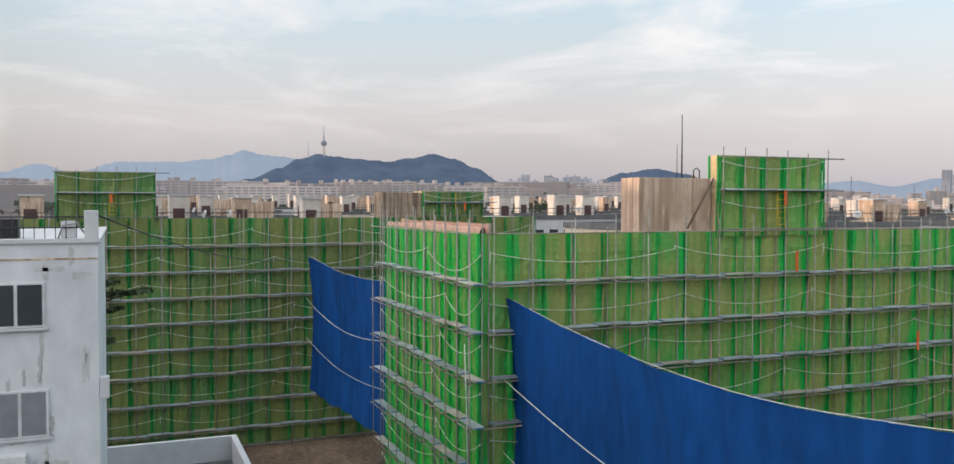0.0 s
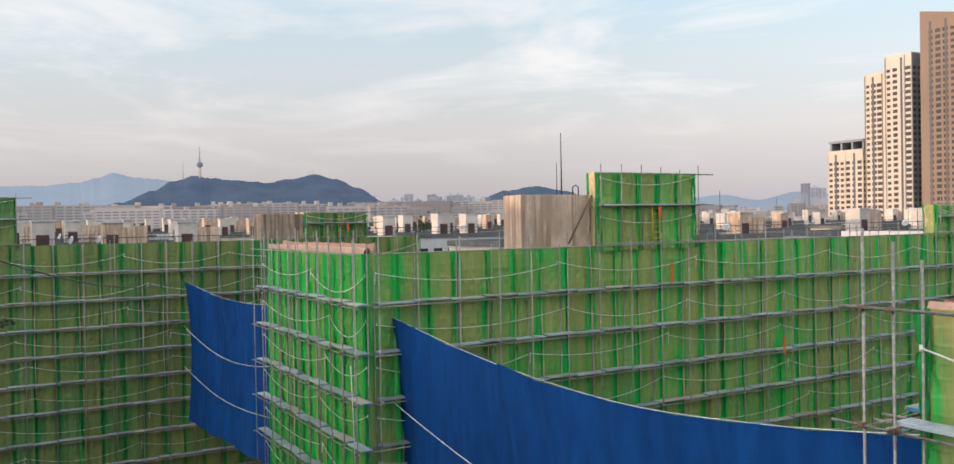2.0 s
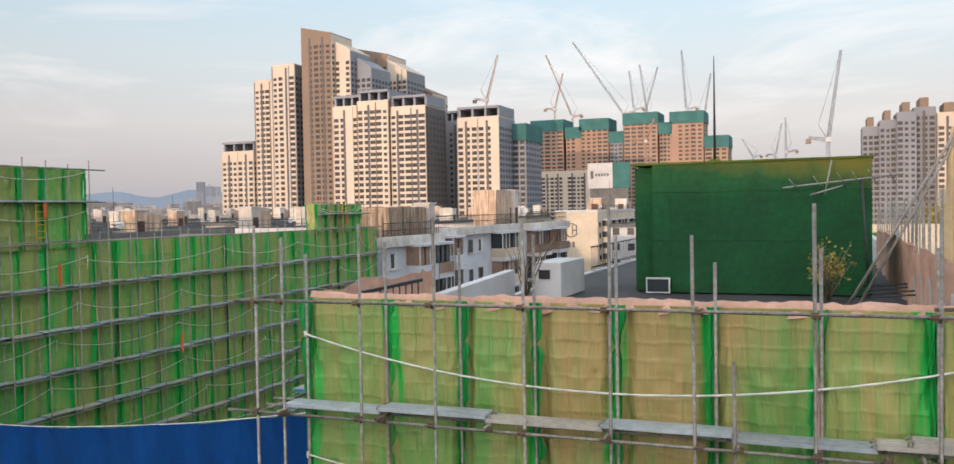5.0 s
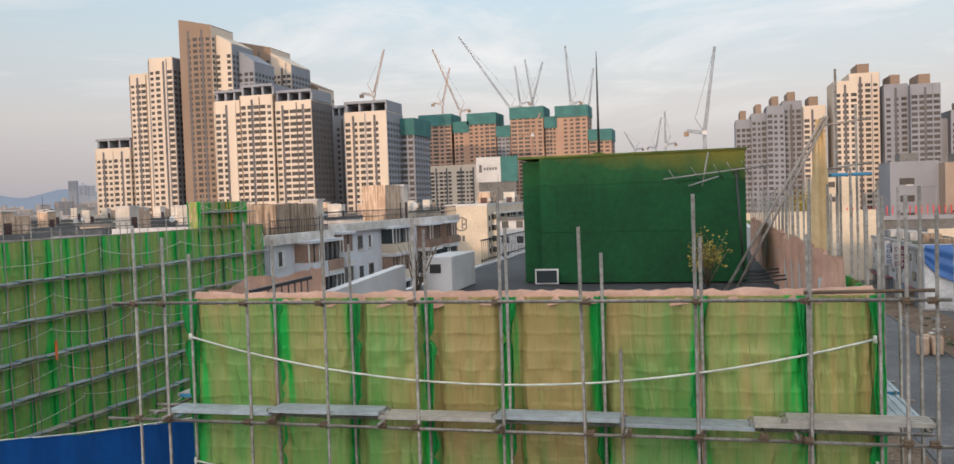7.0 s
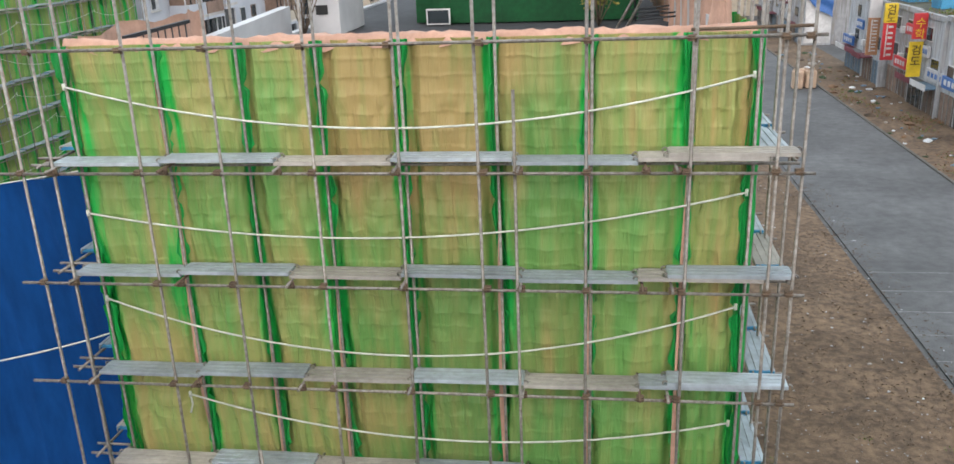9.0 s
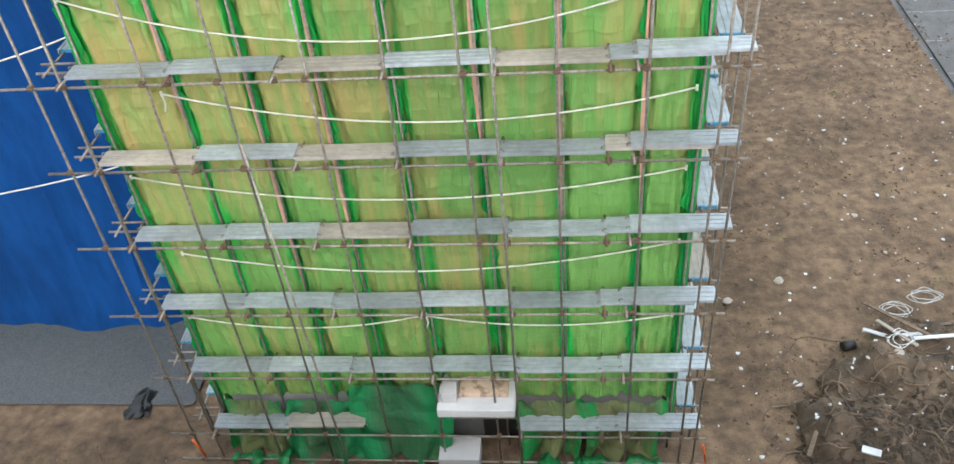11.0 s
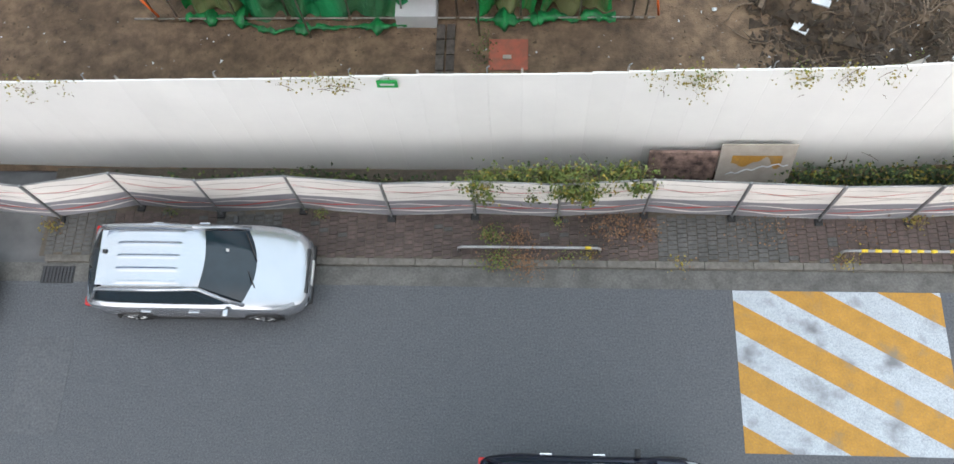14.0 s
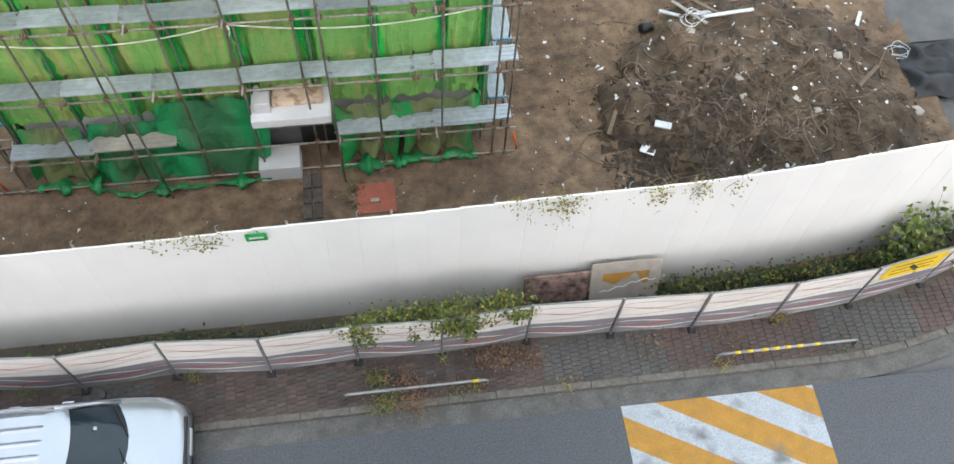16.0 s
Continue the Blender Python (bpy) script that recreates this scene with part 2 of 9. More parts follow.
def streak_mat(name, pale, dark, drip, seed=0.0):
    """Bare rendered concrete with rain streaks down it."""
    m = mat(name, pale, tuple(0.5 * (p + q) for p, q in zip(pale, dark)), 1.3, 0.9, bump=0.3, big=0.2)
    n, l = links_of(m)
    b = n["Principled BSDF"]
    src = b.inputs["Base Color"].links[0].from_socket
    g = n.new("ShaderNodeNewGeometry")
    for sc, lo, hi, col in (((4.5, 4.5, 0.22), 0.47, 0.62, dark), ((1.1, 1.1, 0.5), 0.50, 0.66, drip)):
        mp = n.new("ShaderNodeMapping"); mp.inputs["Scale"].default_value = sc
        mp.inputs["Location"].default_value = (seed, seed * 0.7, 0)
        l.new(g.outputs["Position"], mp.inputs["Vector"])
        nz = n.new("ShaderNodeTexNoise"); nz.inputs["Scale"].default_value = 1.0; nz.inputs["Detail"].default_value = 5
        l.new(mp.outputs[0], nz.inputs["Vector"])
        mr = n.new("ShaderNodeMapRange"); mr.inputs["From Min"].default_value, mr.inputs["From Max"].default_value = lo, hi
        mr.inputs["To Max"].default_value = 0.93
        l.new(nz.outputs["Fac"], mr.inputs["Value"])
        mx = n.new("ShaderNodeMix"); mx.data_type = "RGBA"
        l.new(mr.outputs[0], mx.inputs[0]); l.new(src, mx.inputs[6]); mx.inputs[7].default_value = (*col, 1)
        src = mx.outputs[2]
    l.new(src, b.inputs["Base Color"])
    return m


def haze_glow_mat(name, c1, c2, scale, glow, lit=0.25, stretch=(1, 1, 1), isle=0.0):
    """Far backdrop: distance haze painted into its colour, which gives off part of its light."""
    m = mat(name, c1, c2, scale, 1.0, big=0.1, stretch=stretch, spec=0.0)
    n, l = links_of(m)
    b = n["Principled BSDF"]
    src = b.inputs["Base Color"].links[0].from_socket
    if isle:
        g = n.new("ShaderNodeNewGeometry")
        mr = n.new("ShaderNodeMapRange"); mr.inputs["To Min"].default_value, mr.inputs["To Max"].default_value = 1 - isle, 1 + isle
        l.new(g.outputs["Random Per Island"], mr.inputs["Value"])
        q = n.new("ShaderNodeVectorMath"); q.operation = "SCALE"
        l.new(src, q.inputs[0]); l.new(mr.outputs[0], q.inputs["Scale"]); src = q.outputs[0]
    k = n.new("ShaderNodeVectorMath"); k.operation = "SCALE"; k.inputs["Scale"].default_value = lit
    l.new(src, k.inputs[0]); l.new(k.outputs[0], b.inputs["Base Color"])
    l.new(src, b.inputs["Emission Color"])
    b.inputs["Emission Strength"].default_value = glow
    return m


M = {}
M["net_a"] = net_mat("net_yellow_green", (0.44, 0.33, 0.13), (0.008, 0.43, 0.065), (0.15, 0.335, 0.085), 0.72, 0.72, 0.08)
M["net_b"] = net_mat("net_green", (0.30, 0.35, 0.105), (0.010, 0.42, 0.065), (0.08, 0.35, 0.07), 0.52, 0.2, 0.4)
M["net_c"] = net_mat("net_dark_green", (0.20, 0.24, 0.07), (0.015, 0.21, 0.045), (0.075, 0.19, 0.055), 0.6)
M["gather"] = mat("net_gather_green", (0.01, 0.42, 0.08), (0.008, 0.30, 0.055), 7, 0.45, bump=0.4, stretch=(1, 1, 0.35))
M["peach"] = mat("peach_tarp", (0.62, 0.37, 0.27), (0.48, 0.28, 0.20), 6, 0.7, bump=0.35)
M["beige"] = mat("beige_tarp", (0.62, 0.47, 0.26), (0.50, 0.37, 0.20), 5, 0.7, bump=0.3)
M["blue"] = mat("blue_mesh", (0.007, 0.070, 0.26), (0.005, 0.046, 0.175), 2.2, 0.85, spec=0.1, bump=0.25, bump_scale=90, stretch=(1, 1, 0.3))
M["steel"] = mat("galvanised_steel", (0.38, 0.36, 0.33), (0.20, 0.165, 0.135), 14, 0.5, 0.5, rnd=0.18)
M["plank"] = mat("steel_plank", (0.50, 0.56, 0.60), (0.38, 0.42, 0.45), 7, 0.5, 0.45, bump=0.2, bump_scale=120, rnd=0.16)
M["plank_old"] = mat("worn_plank", (0.52, 0.49, 0.44), (0.40, 0.37, 0.33), 7, 0.6, 0.25, bump=0.25, bump_scale=90, rnd=0.12)
M["plank_end"] = mat("blue_plank_end", (0.06, 0.30, 0.52), rough=0.5)
M["rust"] = mat("rusty_clamp", (0.20, 0.135, 0.085), (0.12, 0.085, 0.06), 30, 0.7, 0.3)
M["rope"] = mat("white_rope", (0.74, 0.76, 0.68), (0.60, 0.62, 0.54), 40, 0.8)
M["orange"] = mat("orange_tape", (0.85, 0.16, 0.03), rough=0.6)
M["concrete"] = streak_mat("stained_concrete", (0.74, 0.56, 0.43), (0.27, 0.18, 0.12), (0.40, 0.28, 0.20))
M["concrete_dark"] = streak_mat("dark_stained_concrete", (0.44, 0.33, 0.24), (0.12, 0.085, 0.06), (0.17, 0.12, 0.085), 9.0)
M["wall"] = mat("painted_wall", (0.56, 0.56, 0.565), (0.46, 0.46, 0.47), 1.2, 0.85, bump=0.1, big=0.15)
M["patched"] = mat("patched_white_wall", (0.68, 0.69, 0.70), (0.54, 0.55, 0.56), 0.9, 0.85, bump=0.15, big=0.12, stretch=(1, 1.3, 0.9))
M["cream"] = mat("cream_paint", (0.60, 0.52, 0.41), (0.50, 0.43, 0.34), 1.5, 0.85, big=0.15)
M["roof"] = mat("roof_membrane", (0.055, 0.055, 0.06), (0.035, 0.035, 0.04), 3, 0.85, bump=0.2)
M["roof_grey"] = mat("grey_roof", (0.17, 0.17, 0.17), (0.11, 0.11, 0.11), 1, 0.9)
M["roof_green"] = mat("green_roof_paint", (0.05, 0.22, 0.15), (0.04, 0.15, 0.11), 1, 0.9)
M["door_brown"] = mat("brown_door", (0.10, 0.045, 0.04), rough=0.7)
M["turf"] = mat("dark_green_turf", (0.005, 0.088, 0.026), (0.004, 0.055, 0.016), 6, 0.9, bump=0.5, bump_scale=60, big=0.35)
# olive copy of the turf with low sunlight put into its colour
M["turf_lit"] = mat("sunlit_olive_turf", (0.10, 0.11, 0.015), (0.03, 0.09, 0.015), 3, 0.9, bump=0.5, bump_scale=60, big=0.4)
M["soil"] = mat("bare_soil", (0.235, 0.155, 0.095), (0.082, 0.055, 0.037), 2.6, 0.95, bump=1.0, bump_scale=22, big=0.4)
M["mound"] = mat("dark_loose_soil", (0.165, 0.115, 0.075), (0.05, 0.036, 0.025), 1.6, 0.95, bump=0.9, bump_scale=16, big=0.35)
M["asphalt"] = mat("asphalt", (0.115, 0.121, 0.131), (0.056, 0.061, 0.070), 26, 0.85, bump=0.5, bump_scale=90, big=0.05)
M["asphalt_old"] = mat("dusty_asphalt", (0.135, 0.135, 0.137), (0.09, 0.09, 0.092), 1.5, 0.9, bump=0.25, bump_scale=90, big=0.3)
M["gutter"] = mat("gutter_concrete", (0.13, 0.127, 0.12), (0.08, 0.078, 0.073), 20, 0.9, bump=0.3, big=0.3)
M["kerb"] = mat("kerb_stone", (0.16, 0.15, 0.135), (0.09, 0.083, 0.072), 10, 0.9, bump=0.3)
M["paver_red"] = mat("red_paver", (0.098, 0.070, 0.063), (0.056, 0.044, 0.040), 9, 0.9, bump=0.3, rnd=0.26)
M["paver_grey"] = mat("grey_paver", (0.092, 0.090, 0.086), (0.054, 0.054, 0.052), 9, 0.9, bump=0.3, rnd=0.24)
M["sand"] = mat("joint_sand", (0.11, 0.09, 0.07), (0.07, 0.06, 0.045), 20, 0.95)
M["white_line"] = mat("worn_white_paint", (0.42, 0.46, 0.50), (0.29, 0.32, 0.35), 26, 0.75, bump=0.2, bump_scale=60, big=0.1)
M["orange_line"] = mat("worn_orange_paint", (0.43, 0.22, 0.026), (0.30, 0.16, 0.032), 26, 0.75, bump=0.2, bump_scale=60, big=0.15)
M["hoard"] = mat("white_hoarding", (0.76, 0.757, 0.735), (0.71, 0.707, 0.69), 0.8, 0.6, big=0.06, rnd=0.015)
M["fence_white"] = mat("fence_print_white", (0.84, 0.81, 0.77), (0.76, 0.73, 0.69), 2, 0.55)
M["fence_grey"] = mat("fence_print_grey", (0.25, 0.25, 0.275), (0.20, 0.20, 0.225), 2, 0.55)
M["fence_red"] = mat("fence_print_red", (0.55, 0.06, 0.05), rough=0.55)
M["fence_line"] = mat("fence_print_taupe", (0.42, 0.36, 0.33), rough=0.55)
M["yellow"] = mat("yellow_paint", (0.80, 0.58, 0.03), (0.7, 0.48, 0.03), 8, 0.5)
M["dark_metal"] = mat("dark_metal", (0.06, 0.06, 0.065), rough=0.5, metal=0.5)
M["galv"] = mat("grey_rail", (0.36, 0.37, 0.38), (0.25, 0.25, 0.25), 20, 0.45, 0.6)
M["leaf"] = mat("vine_leaf", (0.19, 0.23, 0.05), (0.08, 0.12, 0.025), 6, 0.7, rnd=0.2)
M["leaf_yellow"] = mat("yellowing_leaf", (0.36, 0.28, 0.05), (0.2, 0.17, 0.03), 8, 0.7)
M["leaf_dark"] = mat("dark_leaf", (0.04, 0.075, 0.02), (0.02, 0.04, 0.012), 6, 0.7)
M["leaf_dry"] = mat("dry_weed", (0.26, 0.15, 0.08), (0.16, 0.09, 0.05), 8, 0.8)
M["leaf_red"] = mat("autumn_red_leaf", (0.24, 0.05, 0.035), (0.11, 0.025, 0.02), 1.5, 0.8)
M["twig"] = mat("dry_wood", (0.22, 0.16, 0.11), (0.12, 0.085, 0.06), 12, 0.9)
M["bark"] = mat("bark", (0.12, 0.09, 0.06), rough=0.9)
M["silver"] = mat("silver_car_paint", (0.40, 0.42, 0.45), (0.38, 0.40, 0.43), 3, 0.2, 0.75, big=0.03)
M["navy"] = mat("navy_car_paint", (0.012, 0.016, 0.03), (0.01, 0.014, 0.026), 3, 0.2, 0.3, big=0.03)
M["car_glass"] = mat("tinted_glass", (0.014, 0.026, 0.036), (0.011, 0.02, 0.028), 3, 0.04, spec=0.45, big=0.0)
M["black"] = mat("black_plastic", (0.018, 0.018, 0.019), rough=0.55)
M["tyre"] = mat("tyre_rubber", (0.02, 0.02, 0.02), rough=0.85)
M["chrome"] = mat("bright_metal", (0.7, 0.7, 0.7), rough=0.2, metal=1.0)
M["lens"] = mat("lamp_lens", (0.30, 0.32, 0.34), rough=0.12, spec=0.8)
M["red_lens"] = mat("red_lens", (0.45, 0.01, 0.012), rough=0.2)
M["glass"] = mat("window_glass", (0.035, 0.045, 0.05), (0.022, 0.03, 0.035), 0.6, 0.12, spec=0.6)
M["frame_white"] = mat("white_frame", (0.68, 0.68, 0.68), rough=0.5)
M["debris_white"] = mat("white_scraps", (0.70, 0.72, 0.74), (0.50, 0.52, 0.54), 8, 0.7, rnd=0.2)
M["black_tarp"] = mat("black_tarp", (0.015, 0.016, 0.02), rough=0.5)
M["red_plate"] = mat("rusty_red_plate", (0.40, 0.10, 0.06), (0.22, 0.09, 0.06), 5, 0.75, bump=0.2)
M["old_board"] = mat("peeling_board", (0.34, 0.23, 0.19), (0.022, 0.014, 0.012), 4.5, 0.85, bump=0.6, big=0.4)
M["board_grey"] = mat("grey_board", (0.42, 0.38, 0.33), (0.33, 0.29, 0.25), 4, 0.8)
M["sack"] = mat("bulk_sack", (0.62, 0.46, 0.34), (0.5, 0.36, 0.26), 6, 0.85, bump=0.4)
M["teal"] = mat("teal_screen", (0.045, 0.17, 0.165), (0.035, 0.13, 0.125), 1, 0.8)


def sunlit_turf(m, pale):
    """Paint low sun as olive on the upper edge, more towards the open corner."""
    n, l = links_of(m)
    b = n["Principled BSDF"]
    src = b.inputs["Base Color"].links[0].from_socket
    g = n.new("ShaderNodeNewGeometry")
    sp = n.new("ShaderNodeSeparateXYZ"); l.new(g.outputs["Position"], sp.inputs[0])
    ma = n.new("ShaderNodeMath"); ma.operation = "MULTIPLY_ADD"; ma.inputs[1].default_value = 0.13
    l.new(sp.outputs["X"], ma.inputs[0]); l.new(sp.outputs["Z"], ma.inputs[2])
    nz = n.new("ShaderNodeTexNoise"); nz.inputs["Scale"].default_value = 2.2; nz.inputs["Detail"].default_value = 6
    l.new(g.outputs["Position"], nz.inputs["Vector"])
    mb = n.new("ShaderNodeMath"); mb.operation = "MULTIPLY_ADD"; mb.inputs[1].default_value = 0.7
    l.new(nz.outputs["Fac"], mb.inputs[0]); l.new(ma.outputs[0], mb.inputs[2])
    mr = n.new("ShaderNodeMapRange"); mr.inputs["From Min"].default_value, mr.inputs["From Max"].default_value = 18.1, 19.0
    l.new(mb.outputs[0], mr.inputs["Value"])
    mx = n.new("ShaderNodeMix"); mx.data_type = "RGBA"
    l.new(mr.outputs[0], mx.inputs[0]); l.new(src, mx.inputs[6]); mx.inputs[7].default_value = (*pale, 1)
    l.new(mx.outputs[2], b.inputs["Base Color"])


# sunlight on the tower's top is painted into the turf
sunlit_turf(M["turf"], (0.12, 0.11, 0.012))


# ---- building helpers ----
def world_of(o):
    w = Matrix.Identity(4)
    while o is not None:
        w = (o.matrix_parent_inverse @ o.matrix_basis if o.parent else o.matrix_basis) @ w
        o = o.parent
    return w


def adopt(ob, parent):
    ob.parent = parent
    ob.matrix_parent_inverse = world_of(parent).inverted()
    return ob


def thing(name, at, label, category, group="", kind=""):
    e = new(name)
    e.empty_display_size = 0.3
    e.matrix_basis = Matrix.Translation(at)
    return tagged(e, label, category, group, kind)


def to_mesh(name, bm, material, smooth=False):
    me = bpy.data.meshes.new(name)
    bm.to_mesh(me); bm.free()
    for m in (material if isinstance(material, (list, tuple)) else (material,)):
        me.materials.append(m)
    if smooth:
        me.polygons.foreach_set("use_smooth", [True] * len(me.polygons))
    return me


def part(name, bm, material, parent, label="", smooth=False, kind=""):
    ob = new(name, to_mesh(name, bm, material, smooth))
    adopt(ob, parent)
    return tagged(ob, label, kind=kind)


def piece(name, me, parent, m, label=""):
    ob = new(name, me)
    adopt(ob, parent)
    ob.matrix_basis = m
    return tagged(ob, label)


def single(name, bm, material, label, category, group="", kind="", smooth=False):
    return tagged(new(name, to_mesh(name, bm, material, smooth)), label, category, group, kind)


def box(bm, lo, hi, index=0, m=None):
    v = [bm.verts.new((x, y, z)) for x in (lo[0], hi[0]) for y in (lo[1], hi[1]) for z in (lo[2], hi[2])]
    if m is not None:
        for q in v:
            q.co = m @ q.co
    for f in ((0, 1, 3, 2), (4, 6, 7, 5), (0, 4, 5, 1), (2, 3, 7, 6), (0, 2, 6, 4), (1, 5, 7, 3)):
        bm.faces.new([v[i] for i in f]).material_index = index
    return v


def boxed(lo, hi, bevel=0.0):
    bm = bmesh.new()
    box(bm, lo, hi)
    if bevel:
        bmesh.ops.bevel(bm, geom=bm.edges[:], offset=bevel, segments=2, affect="EDGES", profile=0.6)
    return bm


def tube(bm, pts, r, n=7, index=0, cap=True):
    """A round bar along the points."""
    pts = [Vector(p) for p in pts]
    rings = []
    side = None
    for i, p in enumerate(pts):
        d = (pts[min(i + 1, len(pts) - 1)] - pts[max(i - 1, 0)]).normalized()
        if side is None:
            side = d.cross(Vector((0, 0, 1)) if abs(d.z) < 0.9 else Vector((1, 0, 0))).normalized()
        side = (side - d * side.dot(d)).normalized()
        up = d.cross(side)
        rr = r[i] if isinstance(r, (list, tuple)) else r
        rings.append([bm.verts.new(p + (side * math.cos(a) + up * math.sin(a)) * rr) for a in (2 * math.pi * k / n for k in range(n))])
    for a, b in zip(rings, rings[1:]):
        for k in range(n):
            f = bm.faces.new((a[k], a[(k + 1) % n], b[(k + 1) % n], b[k])); f.smooth = True; f.material_index = index
    if cap:
        bm.faces.new(rings[0][::-1]).material_index = index
        bm.faces.new(rings[-1]).material_index = index
    return bm


def bar(a, b, r, n=7):
    return tube(bmesh.new(), (a, b), r, n)


def grid(bm, nu, nv, fn, uvfn=None, index=0):
    vs = [[bm.verts.new(fn(i / nu, j / nv)) for j in range(nv + 1)] for i in range(nu + 1)]
    lay = bm.loops.layers.uv.verify() if uvfn else None
    for i in range(nu):
        for j in range(nv):
            f = bm.faces.new((vs[i][j], vs[i + 1][j], vs[i + 1][j + 1], vs[i][j + 1]))
            f.smooth = True; f.material_index = index
            if lay:
                for lp, (a, b) in zip(f.loops, ((i, j), (i + 1, j), (i + 1, j + 1), (i, j + 1))):
                    lp[lay].uv = uvfn(a / nu, b / nv)
    return bm


def face_pose(origin, along):
    """Local x runs along the wall, local -y points out of it, z up."""
    a = Vector((*along, 0)).normalized()
    out = Vector((a.y, -a.x, 0))
    m = Matrix(((a.x, -out.x, 0, origin[0]), (a.y, -out.y, 0, origin[1]), (0, 0, 1, origin[2]), (0, 0, 0, 1)))
    return m


# ---- netting ----
def sheet_bm(w, h, seed, lifts, nu=24, fold=0.06, pull=0.06):
    """One hanging sheet of netting, local x 0..w, z 0..h, folds towards -y, drawn in at every lift."""
    rr = random.Random(seed)
    ph = [rr.uniform(0, 6.28) for _ in range(6)]
    fq = [rr.uniform(1.5, 3), rr.uniform(4, 6), rr.uniform(7, 11)]
    nv = int(h / 0.11)

    def fn(u, v):
        z = v * h
        near = min(abs(z - q) for q in lifts) / 0.9
        e = abs(u - 0.5) * 2
        amp = fold * (0.35 + 0.65 * e * e)
        y = amp * math.sin(fq[1] * u * 3 + ph[0] + 0.35 * math.sin(z * 0.9 + ph[1]))
        drape = max(0.0, 1 - min(abs(z - q - 0.35) for q in lifts) / 1.3)
        y += 0.055 * e ** 2 * math.sin(e * 19 + ph[2] + z * 0.6) * (0.3 + 0.7 * drape)
        fan = (z - lifts[0]) % 3 if lifts else 0
        y += 0.016 * abs(math.sin((u * 7 + ph[3]) + (1 - u) * fan * 1.6)) * (0.3 + 0.7 * e)
        y -= 0.008 * (0.5 + 0.5 * math.cos(z * 2 * math.pi / 0.27)) ** 8
        y += amp * 0.6 * math.sin(fq[2] * u * 3 + ph[2] + 0.5 * math.sin(z * 1.7 + ph[3]))
        y += 0.02 * math.sin(fq[0] * z + ph[4] + u * 2)
        y += 0.03 * noise.noise((u * 5 + seed, z * 1.3, seed * 1.7)) + 0.014 * noise.noise((u * 11 + seed, z * 3.1, seed * 0.7))
        for side in (0.0, 1.0):
            for q in lifts:
                for tie in (q - 0.05, q + 1.1):
                    dx, dz = (u - side) * w, tie - z
                    r2 = dx * dx + dz * dz
                    if 0.0 < dz < 1.5 and r2 < 2.2:
                        y += 0.034 * math.sin(15 * math.atan2(abs(dx), dz) + ph[1] + q) * math.exp(-r2 * 0.9) * min(1, r2 * 14)
        y -= pull * math.sin(min(1, near) * math.pi / 2) * (1 - e * e)
        x = u * w + 0.018 * math.sin(z * 1.9 + ph[5]) * (1 - e)
        return (x, y, z)
    return grid(bmesh.new(), nu, nv, fn, lambda u, v: (u, v * h))


def gather_bm(h, seed, lifts, wide=0.24):
    """The bunched edge where two sheets are tied round a pole: pinched at each tie, ragged between."""
    rr = random.Random(seed)
    ph = [rr.uniform(0, 6.28) for _ in range(4)]
    nv = int(h / 0.09)
    ties = sorted([q + 1.08 for q in lifts] + [q + 0.02 for q in lifts])
    flare = [(rr.random() ** 2, rr.random() ** 2) for _ in ties]

    def fn(u, v):
        z = v * h
        s = (u - 0.5) * 2
        k = min(range(len(ties)), key=lambda i: abs(ties[i] - z))
        d = ties[k] - z
        pinch = 1 - 0.7 * math.exp(-(d / 0.07) ** 2)
        fan = flare[k][s > 0] * math.exp(-abs(d) / 0.3) * min(1, abs(d) / 0.14)
        w = wide * pinch * (0.15 + 0.62 * fan + 0.36 * abs(noise.noise((z * 1.9, seed, s > 0))) + 0.14 * abs(noise.noise((z * 7, seed, 2.3 + (s > 0)))))
        if h - z < 0.4:
            w *= 1.0 + 1.6 * (0.4 - h + z)
        c = 0.03 * math.sin(z * 1.1 + ph[1])
        y = -0.045 - 0.03 * (1 - s * s) + 0.035 * math.sin(s * 9 + 0.8 * math.sin(z * 2) + ph[2]) + 0.02 * noise.noise((s * 3, z * 2.5, seed))
        return (c + s * w, y, z)
    return grid(bmesh.new(), 14, nv, fn)


def liner_bm(z0, z1, seed):
    """A torn edge of peach lining that shows between two sheets."""
    rr = random.Random(seed)
    p = rr.uniform(0, 6.28)

    def fn(u, v):
        z = z0 + (z1 - z0) * v
        w = 0.036 * math.sin(math.pi * v) ** 0.5 * (0.5 + 0.5 * math.sin(v * 9 + p) ** 2) + 0.004
        return (0.03 * math.sin(v * 7 + p) + (u - 0.5) * 2 * w, -0.135 - 0.015 * math.sin(u * 6 + v * 8), z)
    return grid(bmesh.new(), 3, 14, fn)


def sag_rope(bm, a, b, drop, r=0.016, n=14, tail=0.0):
    a, b = Vector(a), Vector(b)
    pts = []
    for i in range(n + 1):
        t = i / n
        p = a.lerp(b, t); p.z -= drop * 4 * t * (1 - t)
        pts.append(p)
    tube(bm, pts, r, 5)
    for e in (a, b):
        tube(bm, (e + Vector((0, 0, 0.05)), e - Vector((0, 0, 0.05))), r * 1.5, 6)
    if tail:
        tube(bm, (a, a + Vector((0.03, -0.03, -tail * 0.5)), a + Vector((-0.03, -0.02, -tail))), r, 5)
    return bm


